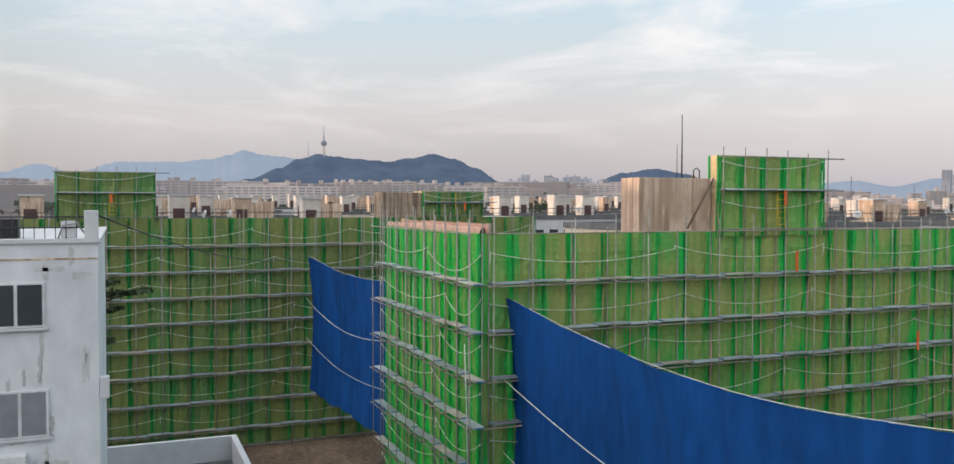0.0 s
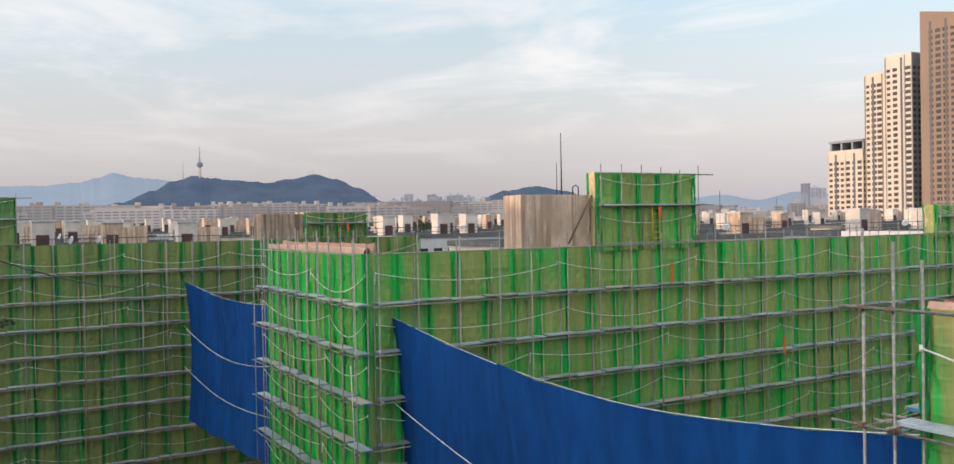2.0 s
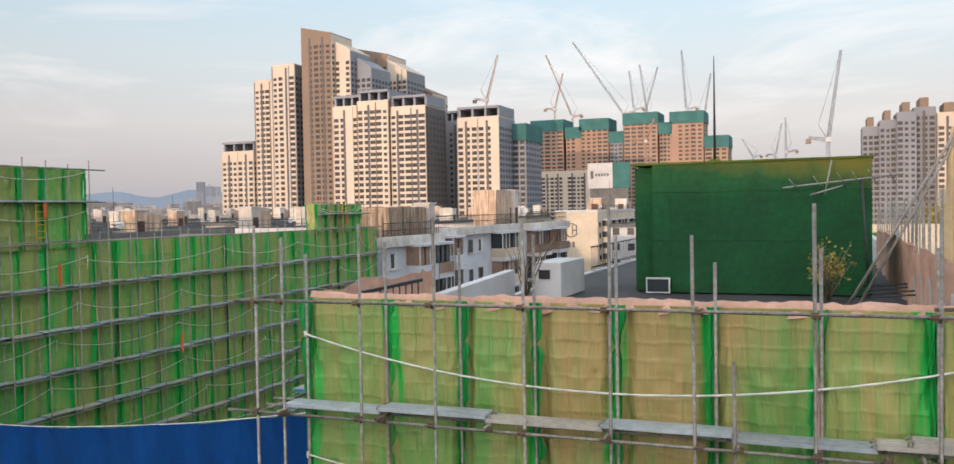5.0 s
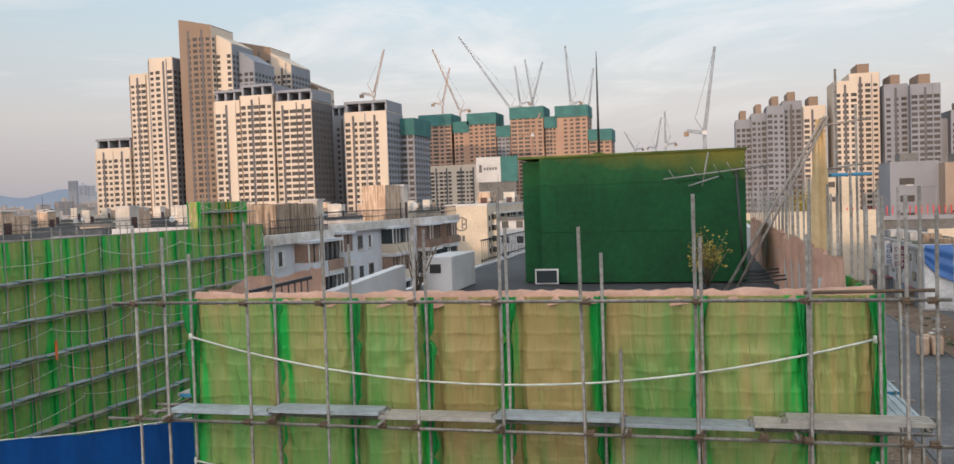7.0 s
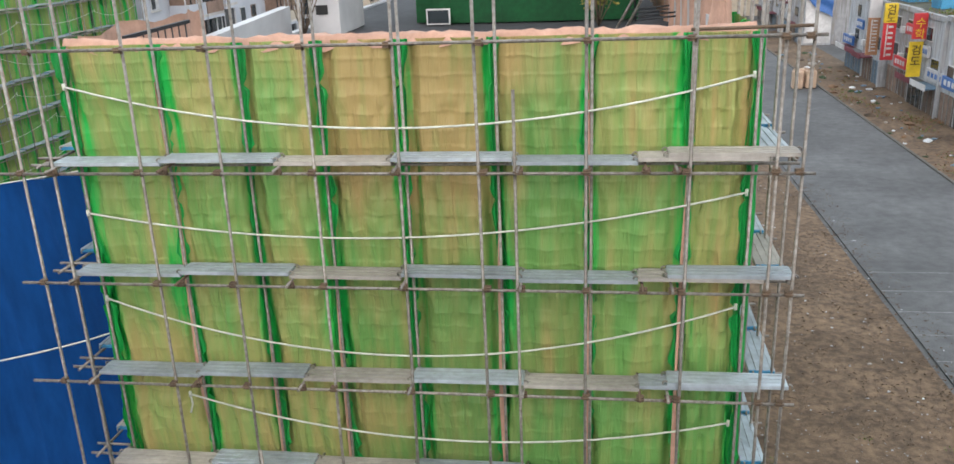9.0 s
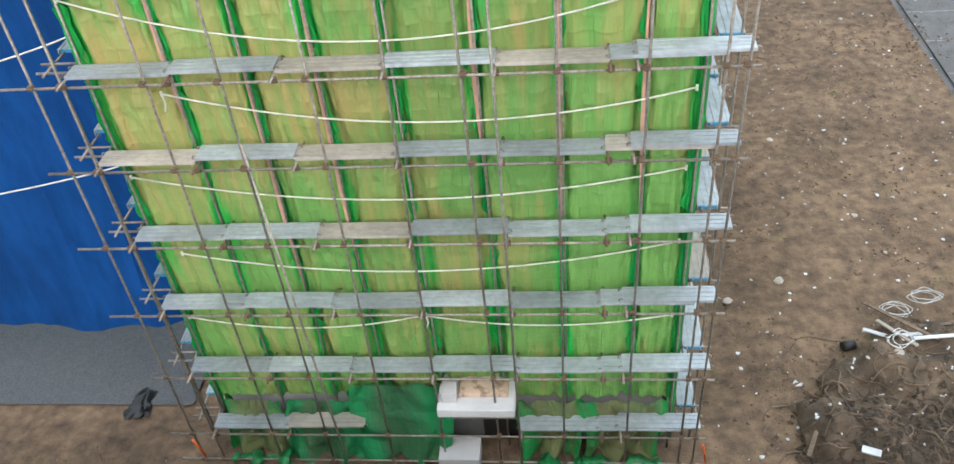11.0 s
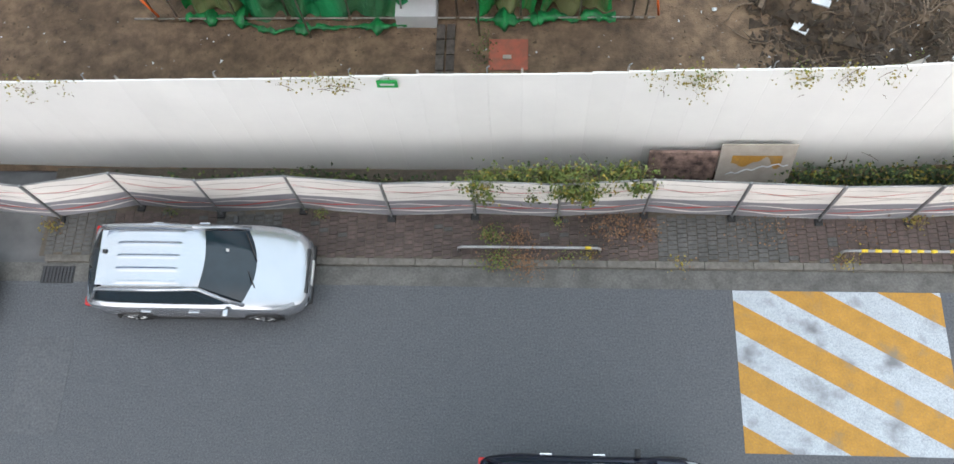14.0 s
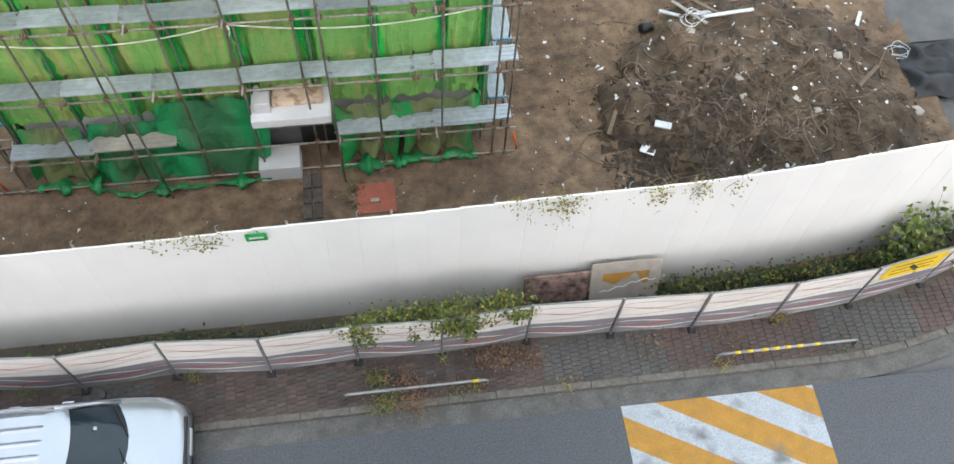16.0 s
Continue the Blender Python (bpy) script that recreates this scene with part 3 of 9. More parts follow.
# shared scaffold meshes
def plank_mesh(length, name, material, end=None):
    """A pressed-steel scaffold board: a ribbed deck with turned-down edges and two hooks at each end."""
    bm = bmesh.new()
    h = length / 2
    n = 7
    for k in range(n):
        y0 = -0.2 + 0.4 * k / n
        z = 0.0 if k % 2 else 0.011
        box(bm, (-h, y0 + 0.002, z - 0.012), (h, y0 + 0.4 / n - 0.002, z))
    for s in (-1, 1):
        box(bm, (-h, s * 0.2 - 0.006, -0.045), (h, s * 0.2 + 0.006, 0.004))
        box(bm, (s * h - 0.02, -0.194, -0.05), (s * h + 0.02, 0.194, 0.002), 1)
        for y in (-0.14, 0.14):
            tube(bm, ((s * h, y, -0.02), (s * (h + 0.05), y, 0.015), (s * (h + 0.085), y, -0.01), (s * (h + 0.08), y, -0.05)), 0.014, 5, 2)
    return to_mesh(name, bm, (material, end or M["plank_end"], M["steel"]))


PLANK = [plank_mesh(1.46, "plank", M["plank"]), plank_mesh(1.46, "plank_worn", M["plank_old"]), plank_mesh(1.74, "plank_long", M["plank"], M["plank"]), plank_mesh(1.74, "plank_long_worn", M["plank_old"], M["plank_old"])]


def clamp_mesh():
    bm = bmesh.new()
    box(bm, (-0.045, -0.05, -0.04), (0.045, 0.05, 0.04))
    tube(bm, ((-0.07, -0.055, 0), (0.07, -0.055, 0)), 0.012, 6)
    tube(bm, ((0.05, 0.0, -0.055), (0.05, 0.0, 0.055)), 0.02, 6)
    return to_mesh("clamp", bm, M["rust"])


CLAMP = clamp_mesh()
LIFTS = (14.16, 12.35, 10.57, 8.84, 7.05, 5.21, 3.27, 1.29)
pole_cache = {}


def pole_mesh(length, r=0.0245):
    key = (round(length, 1), r)
    if key not in pole_cache:
        bm = bar((0, 0, 0), (0, 0, key[0]), r, 8)
        box(bm, (-0.05, -0.05, -0.01), (0.05, 0.05, 0.005))
        pole_cache[key] = to_mesh("pole", bm, M["steel"])
    return pole_cache[key]


def net_wall(parent, origin, along, length, top, material, seed, bay=1.32, base=0.25, shared=True, lifts=LIFTS, jitter=0.0, lining=True, seams=None):
    """A curtain of netting sheets along a wall: sheets, the bunched seams between them and torn lining."""
    rr = random.Random(seed)
    h = top - base
    loc = [q - base for q in lifts]
    xs = list(seams) if seams else [length * i / max(1, round(length / bay)) for i in range(max(1, round(length / bay)) + 1)]
    f = face_pose((origin[0], origin[1], base), along)
    if shared:
        w0 = xs[1] - xs[0]
        sheets = [to_mesh("net_sheet", sheet_bm(w0 + 0.02, h, seed + k, loc, 14), material) for k in range(5)]
        seam = [to_mesh("net_seam", gather_bm(h, seed + 40 + k, loc, 0.12), M["gather"]) for k in range(4)]
        line = [to_mesh("net_lining", liner_bm(rr.uniform(0.5, h - 6), h - rr.uniform(0.2, 2), seed + k), M["peach"]) for k in range(3)]
    for i in range(len(xs) - 1):
        if shared:
            me = sheets[rr.randrange(5)]
        else:
            me = to_mesh("net_sheet", sheet_bm(xs[i + 1] - xs[i] + 0.02, h, seed + i, loc, 40), material)
        piece("net_sheet", me, parent, f @ Matrix.Translation((xs[i] - 0.01, rr.uniform(-0.012, 0.012), 0)))
    for i, x in enumerate(xs):
        at = f @ Matrix.Translation((x, -0.015, 0))
        me = seam[rr.randrange(4)] if shared else to_mesh("net_seam", gather_bm(h, seed + 40 + i, loc), M["gather"])
        piece("net_seam", me, parent, at, "bunched bright green net edge" if i == 0 else "")
        if lining and 0 < i < len(xs) - 1 and rr.random() < (0.7 if shared else 0.95):
            me = line[rr.randrange(3)] if shared else to_mesh("net_lining", liner_bm(rr.uniform(1, 9), h - rr.uniform(0.3, 3), seed + i), M["peach"])
            piece("net_lining", me, parent, at)


def scaffold_run(sc, origin, along, length, lifts, pole_tops, seed, pitch=1.72, stand=0.62, planks=True, short=None, inner=True, ropes=True, decks=None, clamps=True):
    """Tube scaffold along a wall: standards in two rows, ledgers, transoms with clamps, decks of boards and slack white ropes."""
    rr = random.Random(seed)
    f = face_pose(origin, along)
    n = max(1, round(length / pitch))
    for i in range(n + 1):
        x = length * i / n
        for y, hh in ((-stand, pole_tops + rr.uniform(-0.35, 0.25)), (-0.12, pole_tops - 0.35 + rr.uniform(-0.3, 0.3))):
            if y == -0.12 and not inner:
                continue
            lean = Matrix.Rotation(radians(rr.uniform(-0.35, 0.35)), 4, "Y")
            piece("pole", pole_mesh(hh - origin[2]), sc, f @ Matrix.Translation((x + rr.uniform(-0.06, 0.06), y, 0)) @ lean)
    for k, z in enumerate(lifts):
        s = -rr.uniform(0.2, 0.5)
        while s < length + 0.1:
            e = min(s + rr.uniform(5.2, 6.2), length + 0.4)
            dz = rr.uniform(-0.015, 0.015)
            part("ledger", bar(f @ Vector((s, -stand - 0.05, z - 0.13 + dz)), f @ Vector((e, -stand - 0.05, z - 0.13 - dz)), 0.0245, 7), M["steel"], sc)
            s = e - 0.25
        part("ledger", bar(f @ Vector((-0.2, -0.17, z - 0.13)), f @ Vector((length + 0.2, -0.17, z - 0.13)), 0.022, 6), M["steel"], sc)
        for i in range(n + 1):
            x = length * i / n
            bmt = bar(f @ Vector((x + 0.06, -stand - 0.22, z - 0.075)), f @ Vector((x + 0.06, -0.02, z - 0.075)), 0.022, 6)
            part("transom", bmt, M["steel"], sc)
            if clamps and rr.random() < 0.8:
                piece("clamp", CLAMP, sc, f @ Matrix.Translation((x, -stand - 0.05, z - 0.12)))
        if planks:
            bl = 1.49
            x = rr.uniform(-0.05, 0.1)
            row = 0
            while x < length - 0.4:
                if not (decks and not decks(k, x + bl / 2)):
                    lift = 0.04 * (row % 2)
                    me = PLANK[1 if rr.random() < 0.22 else 0]
                    piece("plank", me, sc, f @ Matrix.Translation((x + bl / 2, -0.38 + rr.uniform(-0.03, 0.03), z + lift)) @ Matrix.Rotation(radians(rr.uniform(-0.7, 0.7)), 4, "Z"))
                x += bl + (0.05 if rr.random() < 0.3 else 0.0); row += 1
        if ropes:
            x = 0.05
            zr = z + rr.uniform(0.95, 1.2)
            while x < length - 1.5:
                e = min(length, x + rr.uniform(6.5, 9.5))
                if length - e < 2:
                    e = length
                bm = sag_rope(bmesh.new(), f @ Vector((x, -0.2, zr + rr.uniform(-0.1, 0.1))), f @ Vector((e, -0.2, zr + rr.uniform(-0.1, 0.15))), rr.uniform(0.35, 0.75), 0.015 if length < 15 else 0.014, tail=rr.choice((0, 0, 0.4)))
                part("rope", bm, M["rope"], sc, "slack white rope")
                x = e


def slab_block(name, x0, x1, y0, y1, top, label):
    """The shell of an emptied slab block behind its netting: walls, parapet and flat roof."""
    b = thing(name, ((x0 + x1) / 2, (y0 + y1) / 2, 0), label, "apartment block", "netted blocks")
    t = 0.22
    part("wall", boxed((x0, y0, 0), (x1, y0 + t, top)), M["wall"], b)
    part("wall", boxed((x0, y1 - t, 0), (x1, y1, top)), M["wall"], b)
    if x0 < -20:
        part("wall", boxed((x0, y0 + t, 0), (x0 + t, y1 - t, top - 0.5)), M["roof_grey"], b)
    else:
        part("wall", boxed((x0, y0 + t, 0), (x0 + t, 22.0, top - 0.5)), M["wall"], b)
        part("wall", boxed((x0, 22.0, 0), (x0 + t, y1 - t, top - 0.86)), M["wall"], b)
    part("wall", boxed((x1 - t, y0 + t, 0), (x1, y1 - t, top)), M["wall"], b)
    part("roof", boxed((x0 + t, y0 + t, top - 1.15), (x1 - t, y1 - t, top - 0.92)), M["roof"], b, "dark flat roof membrane")
    return b


def parapet_cloth(parent, a, b, z, seed, out, high=0.07, wide=0.34):
    """Peach lining folded over a parapet: an uneven crumpled strip."""
    a, b = Vector((*a, z)), Vector((*b, z))
    d = b - a
    n = Vector((*out, 0))

    def fn(u, v):
        p = a + d * u
        s = (v - 0.5) * 2
        hgt = high * (1 - s * s) + 0.06 * noise.noise((u * d.length * 1.6, s, seed)) + 0.045 * noise.noise((u * d.length * 6, s * 2, seed))
        drop = -0.22 * max(0, abs(s) - 0.55) * (1 + 0.8 * noise.noise((u * d.length * 2.3, seed, 3.0)))
        return p + n * (s * wide * 0.5 + 0.03 * noise.noise((u * d.length * 3, s * 3, seed + 9))) + Vector((0, 0, hgt + drop))
    part("lining", grid(bmesh.new(), int(d.length * 9), 8, fn), M["peach"], parent, "crumpled peach tarpaulin over the parapet")


# ---- block A: the near end wall ----
AX0, AX1, AY0, AY1, ATOP = -8.12, 2.24, 12.66, 46.0, 15.86
block_a = slab_block("slab_block", AX0 + 0.14, AX1 - 0.14, AY0 + 0.16, AY1, ATOP - 0.04, "emptied slab apartment block wrapped in yellow-green debris netting")
seams = [0.0, 1.50, 2.80, 4.02, 5.28, 6.68, 8.06, 9.46, AX1 - AX0]
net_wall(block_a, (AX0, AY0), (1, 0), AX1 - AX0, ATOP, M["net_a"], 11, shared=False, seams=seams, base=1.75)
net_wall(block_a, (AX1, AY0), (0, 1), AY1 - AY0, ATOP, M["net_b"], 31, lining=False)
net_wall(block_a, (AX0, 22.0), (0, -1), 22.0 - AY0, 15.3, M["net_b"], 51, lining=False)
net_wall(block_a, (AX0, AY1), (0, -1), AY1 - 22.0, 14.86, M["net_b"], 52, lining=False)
parapet_cloth(block_a, (AX0, AY0 + 0.12), (AX1, AY0 + 0.12), ATOP, 3, (0, -1))


def hung_cloth(parent, a, b, z0, z1, seed, material, label, folds=0.06):
    a, b = Vector((*a, 0)), Vector((*b, 0))
    d = b - a
    n = Vector((d.y, -d.x, 0)).normalized()
    L = d.length

    def fn(u, v):
        top = z1 + 0.12 * noise.noise((u * L * 0.9, seed, 1)) + 0.05 * noise.noise((u * L * 3.1, seed, 2))
        z = z0 + (top - z0) * v
        return a + d * u + n * (folds * math.sin(u * L * 4 + 0.7 * math.sin(z)) + 0.07 * noise.noise((u * L * 2, z * 1.4, seed))) + Vector((0, 0, z))
    part("lining", grid(bmesh.new(), max(6, int(L * 7)), 12, fn), material, parent, label)


# lining that stands up along the two long parapets
hung_cloth(block_a, (AX0 + 0.1, 12.9), (AX0 + 0.1, 17.6), 15.4, 15.98, 4, M["peach"], "peach tarpaulin draped along the parapet")
hung_cloth(block_a, (AX1 - 0.35, 13.2), (AX1 - 0.35, 36.0), 14.9, 16.3, 8, M["peach"], "peach tarpaulin draped along the parapet", 0.09)

sc_a = thing("scaffold", (-3, 12.2, 0), "galvanised tube scaffold with steel boards round the netted end wall", "scaffold", "scaffolds")
ra = random.Random(5)
front_poles = (-8.76, -8.26, -6.83, -5.57, -4.11, -2.86, -1.57, -0.1, 1.27, 2.47, 2.78)
tops_a = (17.06, 16.9, 17.15, 17.2, 17.1, 17.3, 16.92, 17.33, 17.16, 17.2, 17.0)
for x, tz in zip(front_poles, tops_a):
    piece("pole", pole_mesh(tz), sc_a, Matrix.Translation((x, 11.98, 0.0)) @ Matrix.Rotation(radians(ra.uniform(-0.3, 0.3)), 4, "Y"))
for x in [AX0 + s for s in seams]:
    piece("pole", pole_mesh(16.8 + ra.uniform(-0.3, 0.4)), sc_a, Matrix.Translation((x + 0.03, 12.5, 0.0)))
for k, z in enumerate((15.87,) + LIFTS + (0.18,)):
    top = k in (0, 9)
    part("ledger", bar((-9.25 + ra.uniform(-0.1, 0.2), 11.93, z - (0 if top else 0.14)), (3.0, 11.93, z - (0 if top else 0.15)), 0.0245, 8), M["steel"], sc_a)
    if not top:
        part("ledger", bar((-8.9, 12.44, z - 0.14), (2.9, 12.44, z - 0.14), 0.0245, 7), M["steel"], sc_a)
    for x in front_poles:
        piece("clamp", CLAMP, sc_a, Matrix.Translation((x, 11.95, z - (0.01 if top else 0.13))))
part("ledger", bar((1.3, 12.3, 15.93), (2.9, 12.3, 15.95), 0.0245, 8), M["rust"], sc_a, "rusty tube on the parapet")
for k, z in enumerate(LIFTS):
    x = -8.2
    row = 0
    cuts = (-0.06, -0.02, 0.04, 0.0, 0.05, -0.03, 0.02, 0.0)
    while row < 7:
        L = 1.74
        if row == 6:
            x = 1.12
        mid = x + L / 2
        if not (k == 7 and -4.7 < mid < -0.9):
            me = PLANK[3 if ra.random() < 0.25 else 2]
            piece("plank", me, sc_a, Matrix.Translation((mid + cuts[k], 12.21 + ra.uniform(-0.02, 0.02), z + (0.108 if row == 6 else 0.05 if row % 2 else 0.0))) @ Matrix.Rotation(radians(ra.uniform(-0.6, 0.6)), 4, "Z"))
            bm = bar((x + 0.02, 11.72, z - 0.06), (x + 0.02, 12.6, z - 0.06), 0.0225, 6)
            part("transom", bm, M["rust"] if row in (1, 5) else M["steel"], sc_a)
            piece("clamp", CLAMP, sc_a, Matrix.Translation((x + 0.02, 11.9, z - 0.1)))
        x += L + 0.04
        row += 1
rope_rows = ((-8.1, 15.26, 2.2, 15.28, 0.70), (-8.1, 13.22, 2.2, 13.58, 0.56), (-8.05, 11.72, 2.15, 11.77, 0.95), (-6.85, 9.95, 2.15, 9.75, 0.62), (-8.0, 8.2, 2.1, 8.15, 0.62), (-7.6, 6.3, 2.1, 6.45, 0.62), (-8.0, 4.5, -3.0, 4.5, 0.35), (-2.9, 4.5, 2.1, 4.5, 0.3))
for a, za, b, zb, drop in rope_rows:
    part("rope", sag_rope(bmesh.new(), (a, 12.46, za), (b, 12.46, zb), drop, 0.017, 22, tail=0.35 if a > -7 else 0), M["rope"], sc_a, "slack white rope")
# orange tags on the lowest ends, bracing tubes
for x in (-8.8, 2.95):
    part("tape", bar((x, 11.9, 0.95), (x + 0.12, 11.95, 0.25), 0.03, 6), M["orange"], sc_a, "orange warning tape")
part("brace", bar((-1.05, 11.5, 0.1), (-1.12, 12.0, 15.2), 0.0245, 8), M["steel"], sc_a)
part("brace", bar((-5.0, 11.45, 0.1), (-5.5, 11.98, 9.2), 0.0245, 8), M["steel"], sc_a)
# the two long sides
side_top = 17.5
scaffold_run(sc_a, (AX1 + 0.02, AY0 + 0.05, 0), (0, 1), 32.6, LIFTS, side_top, 71, 1.35, 0.55, ropes=False)
scaffold_run(sc_a, (AX0, 22.0, 0), (0, -1), 9.3, LIFTS, 14.9, 72, 1.75, 0.55, ropes=False)


# ---- roof of block A ----
def turf_box():
    b = thing("roof_tower", (-1.9, 26.5, 14.93), "dark green turf-covered stair tower on the flat roof", "roof tower")
    z0, z1 = 14.94, 18.42
    part("wall", boxed((-4.35, 24.0, z0), (1.15, 29.0, z1)), M["turf"], b, "dark green artificial turf cladding")
    part("wall", boxed((-4.9, 24.35, z0), (-4.35, 29.0, z1 - 0.06)), M["turf"], b)
    part("coping", boxed((-4.95, 23.95, z1), (1.2, 29.05, z1 + 0.06), 0.01), M["turf_lit"], b)
    for z in (16.35, 17.66):
        part("seam", tube(bmesh.new(), [(-4.35 + 0.55 * k, 23.998, z + 0.02 * math.sin(k * 1.7)) for k in range(11)], 0.012, 5), M["turf"], b)
    for x in (-3.9, -0.2):
        part("seam", boxed((x, 23.985, z0), (x + 0.03, 24.0, z1 - 0.02)), M["turf"], b)
    return b


turf_box()
aer = thing("aerial", (0.35, 23.6, 14.94), "bent television aerials on a thin roof mast", "aerial")
part("mast", bar((1.05, 23.5, 14.94), (0.89, 23.4, 17.94), 0.03, 6), M["dark_metal"], aer)
part("boom", bar((-0.92, 22.9, 17.7), (1.83, 23.6, 17.98), 0.02, 5), M["galv"], aer)
for t in (0.1, 0.3, 0.5, 0.62, 0.75, 0.9):
    c = Vector((-0.92, 22.9, 17.7)).lerp(Vector((1.83, 23.6, 17.98)), t)
    part("element", bar(c + Vector((-0.12, -0.35, 0.18)), c + Vector((0.12, 0.35, -0.18)), 0.012, 5), M["galv"], aer)
part("boom", bar((-0.3, 22.9, 17.5), (0.45, 22.95, 17.72), 0.02, 5), M["galv"], aer)
part("strut", bar((0.21, 23.4, 18.37), (0.04, 23.2, 17.5), 0.02, 5), M["galv"], aer)
lm = thing("lightning_mast", (-2.6, 26.0, 18.45), "tall thin black lightning rod on a roof tower", "lightning rod")
part("rod", tube(bmesh.new(), ((-2.9, 26, 18.4), (-2.9, 26, 20.4), (-2.9, 26, 21.6)), [0.045, 0.03, 0.012], 6), M["dark_metal"], lm)
part("base", boxed((-3.05, 25.85, 18.48), (-2.75, 26.15, 18.62), 0.02), M["turf"], lm)

hut = thing("roof_hatch", (-6.9, 23.5, 14.93), "low white roof-access box with a sloping ramp wall", "roof hatch")
part("box", boxed((-7.15, 21.8, 14.93), (-6.35, 24.2, 15.87), 0.02), M["wall"], hut)
bm = bmesh.new()
v = [bm.verts.new(p) for p in ((-7.95, 15.6, 14.93), (-7.95, 22.0, 14.93), (-7.95, 22.0, 15.66), (-7.95, 15.6, 15.4), (-7.7, 15.6, 14.93), (-7.7, 22.0, 14.93), (-7.7, 22.0, 15.66), (-7.7, 15.6, 15.4))]
for q in ((0, 1, 2, 3), (7, 6, 5, 4), (0, 3, 7, 4), (1, 5, 6, 2), (3, 2, 6, 7), (0, 4, 5, 1)):
    bm.faces.new([v[i] for i in q])
part("ramp", bm, M["wall"], hut)
part("vent", boxed((-6.95, 21.77, 15.45), (-6.65, 21.81, 15.68)), M["black"], hut)
rail = thing("roof_railing", (-7.3, 14.3, 14.93), "black metal railing on the flat roof", "railing")
for i in range(9):
    part("baluster", bar((-7.55 + 0.05 * i, 13.6 + 0.16 * i, 14.93), (-7.55 + 0.05 * i, 13.6 + 0.16 * i, 15.86 + 0.012 * i), 0.014, 5), M["dark_metal"], rail)
part("handrail", boxed((-0.02, 0, 0), (0.05, 2.2, 0.06)), M["dark_metal"], rail).matrix_basis = Matrix.Translation((-7.58, 13.5, 15.84)) @ Matrix.Rotation(radians(-17), 4, "Z") @ Matrix.Rotation(radians(4), 4, "X") @ Matrix.Diagonal((1, 0.7, 1, 1))
edge_rail = thing("roof_railing", (-7.85, 33.0, 14.93), "black metal railing along the roof edge", "railing")
for i in range(34):
    part("baluster", bar((-7.85, 31.0 + 0.3 * i, 14.9), (-7.85, 31.0 + 0.3 * i, 15.85), 0.012, 5), M["dark_metal"], edge_rail)
for z in (15.1, 15.85):
    part("handrail", bar((-7.85, 30.9, z), (-7.85, 41.0, z), 0.03, 6), M["dark_metal"], edge_rail)
# framed pane leaning on the roof
pane = thing("window_frame", (-4.1, 23.7, 14.94), "small aluminium window frame leaning on a turf wall", "window frame")
part("frame", boxed((-4.5, 23.68, 14.94), (-3.85, 23.74, 15.36), 0.006), M["frame_white"], pane)
part("pane", boxed((-4.46, 23.665, 14.98), (-3.89, 23.683, 15.32)), M["glass"], pane)


def bare_shrub(name, at, h, n, seed, label, material, leafm=None, spread=0.6):
    s = thing(name, at, label, "shrub")
    rr = random.Random(seed)
    bm = bmesh.new()
    ends = []
    for i in range(n):
        a = rr.uniform(0, 6.28)
        p = Vector(at)
        d = Vector((math.cos(a) * spread * rr.uniform(0.2, 1), math.sin(a) * spread * rr.uniform(0.2, 1), h * rr.uniform(0.5, 1)))
        mid = p + d * 0.5 + Vector((rr.uniform(-0.1, 0.1), rr.uniform(-0.1, 0.1), 0.1))
        tube(bm, (p, mid, p + d), [0.02, 0.012, 0.005], 4)
        ends += [mid, p + d, p + d * 0.75]
        for _ in range(3):
            q = mid + Vector((rr.uniform(-0.3, 0.3), rr.uniform(-0.3, 0.3), rr.uniform(0.05, 0.4))) * h * 0.5
            tube(bm, (mid, q), [0.008, 0.003], 3)
            ends.append(q)
    part("stem", bm, material, s, kind="")
    if leafm:
        lb = bmesh.new()
        for e in ends:
            for _ in range(5):
                leaf(lb, e + Vector([rr.gauss(0, 0.09) for _ in range(3)]), rr.uniform(0.05, 0.1), rr)
        part("leaves", lb, leafm, s, kind="stuff")
    return s


def leaf(bm, c, size, rr, index=0):
    """A pointed leaf with a fold along its middle."""
    n = Vector((rr.gauss(0, 1), rr.gauss(0, 1), rr.gauss(0.6, 1))).normalized()
    u = n.orthogonal().normalized()
    u.rotate(Matrix.Rotation(rr.uniform(0, 6.28), 3, n))
    w = n.cross(u)
    a, b = bm.verts.new(c - u * size * 0.5), bm.verts.new(c + u * size * 0.5)
    l, r = bm.verts.new(c + w * size * 0.4 + n * size * 0.15), bm.verts.new(c - w * size * 0.4 + n * size * 0.15)
    for f in ((a, l, b), (a, b, r)):
        bm.faces.new(f).material_index = index


bare_shrub("roof_weed", (0.1, 22.6, 14.93), 1.5, 16, 3, "dry leggy weeds growing on the roof", M["twig"], M["leaf_yellow"], 0.7)
bare_shrub("roof_weed", (-7.2, 21.4, 14.93), 1.7, 14, 4, "bare leafless bush growing on the roof", M["twig"], None, 0.9)
# tall strip of tarpaulin on its own scaffold tower, with raking tubes
tt = thing("tarpaulin_tower", (2.3, 18.8, 14.93), "tall narrow beige tarpaulin hung on raking scaffold tubes", "tarpaulin")


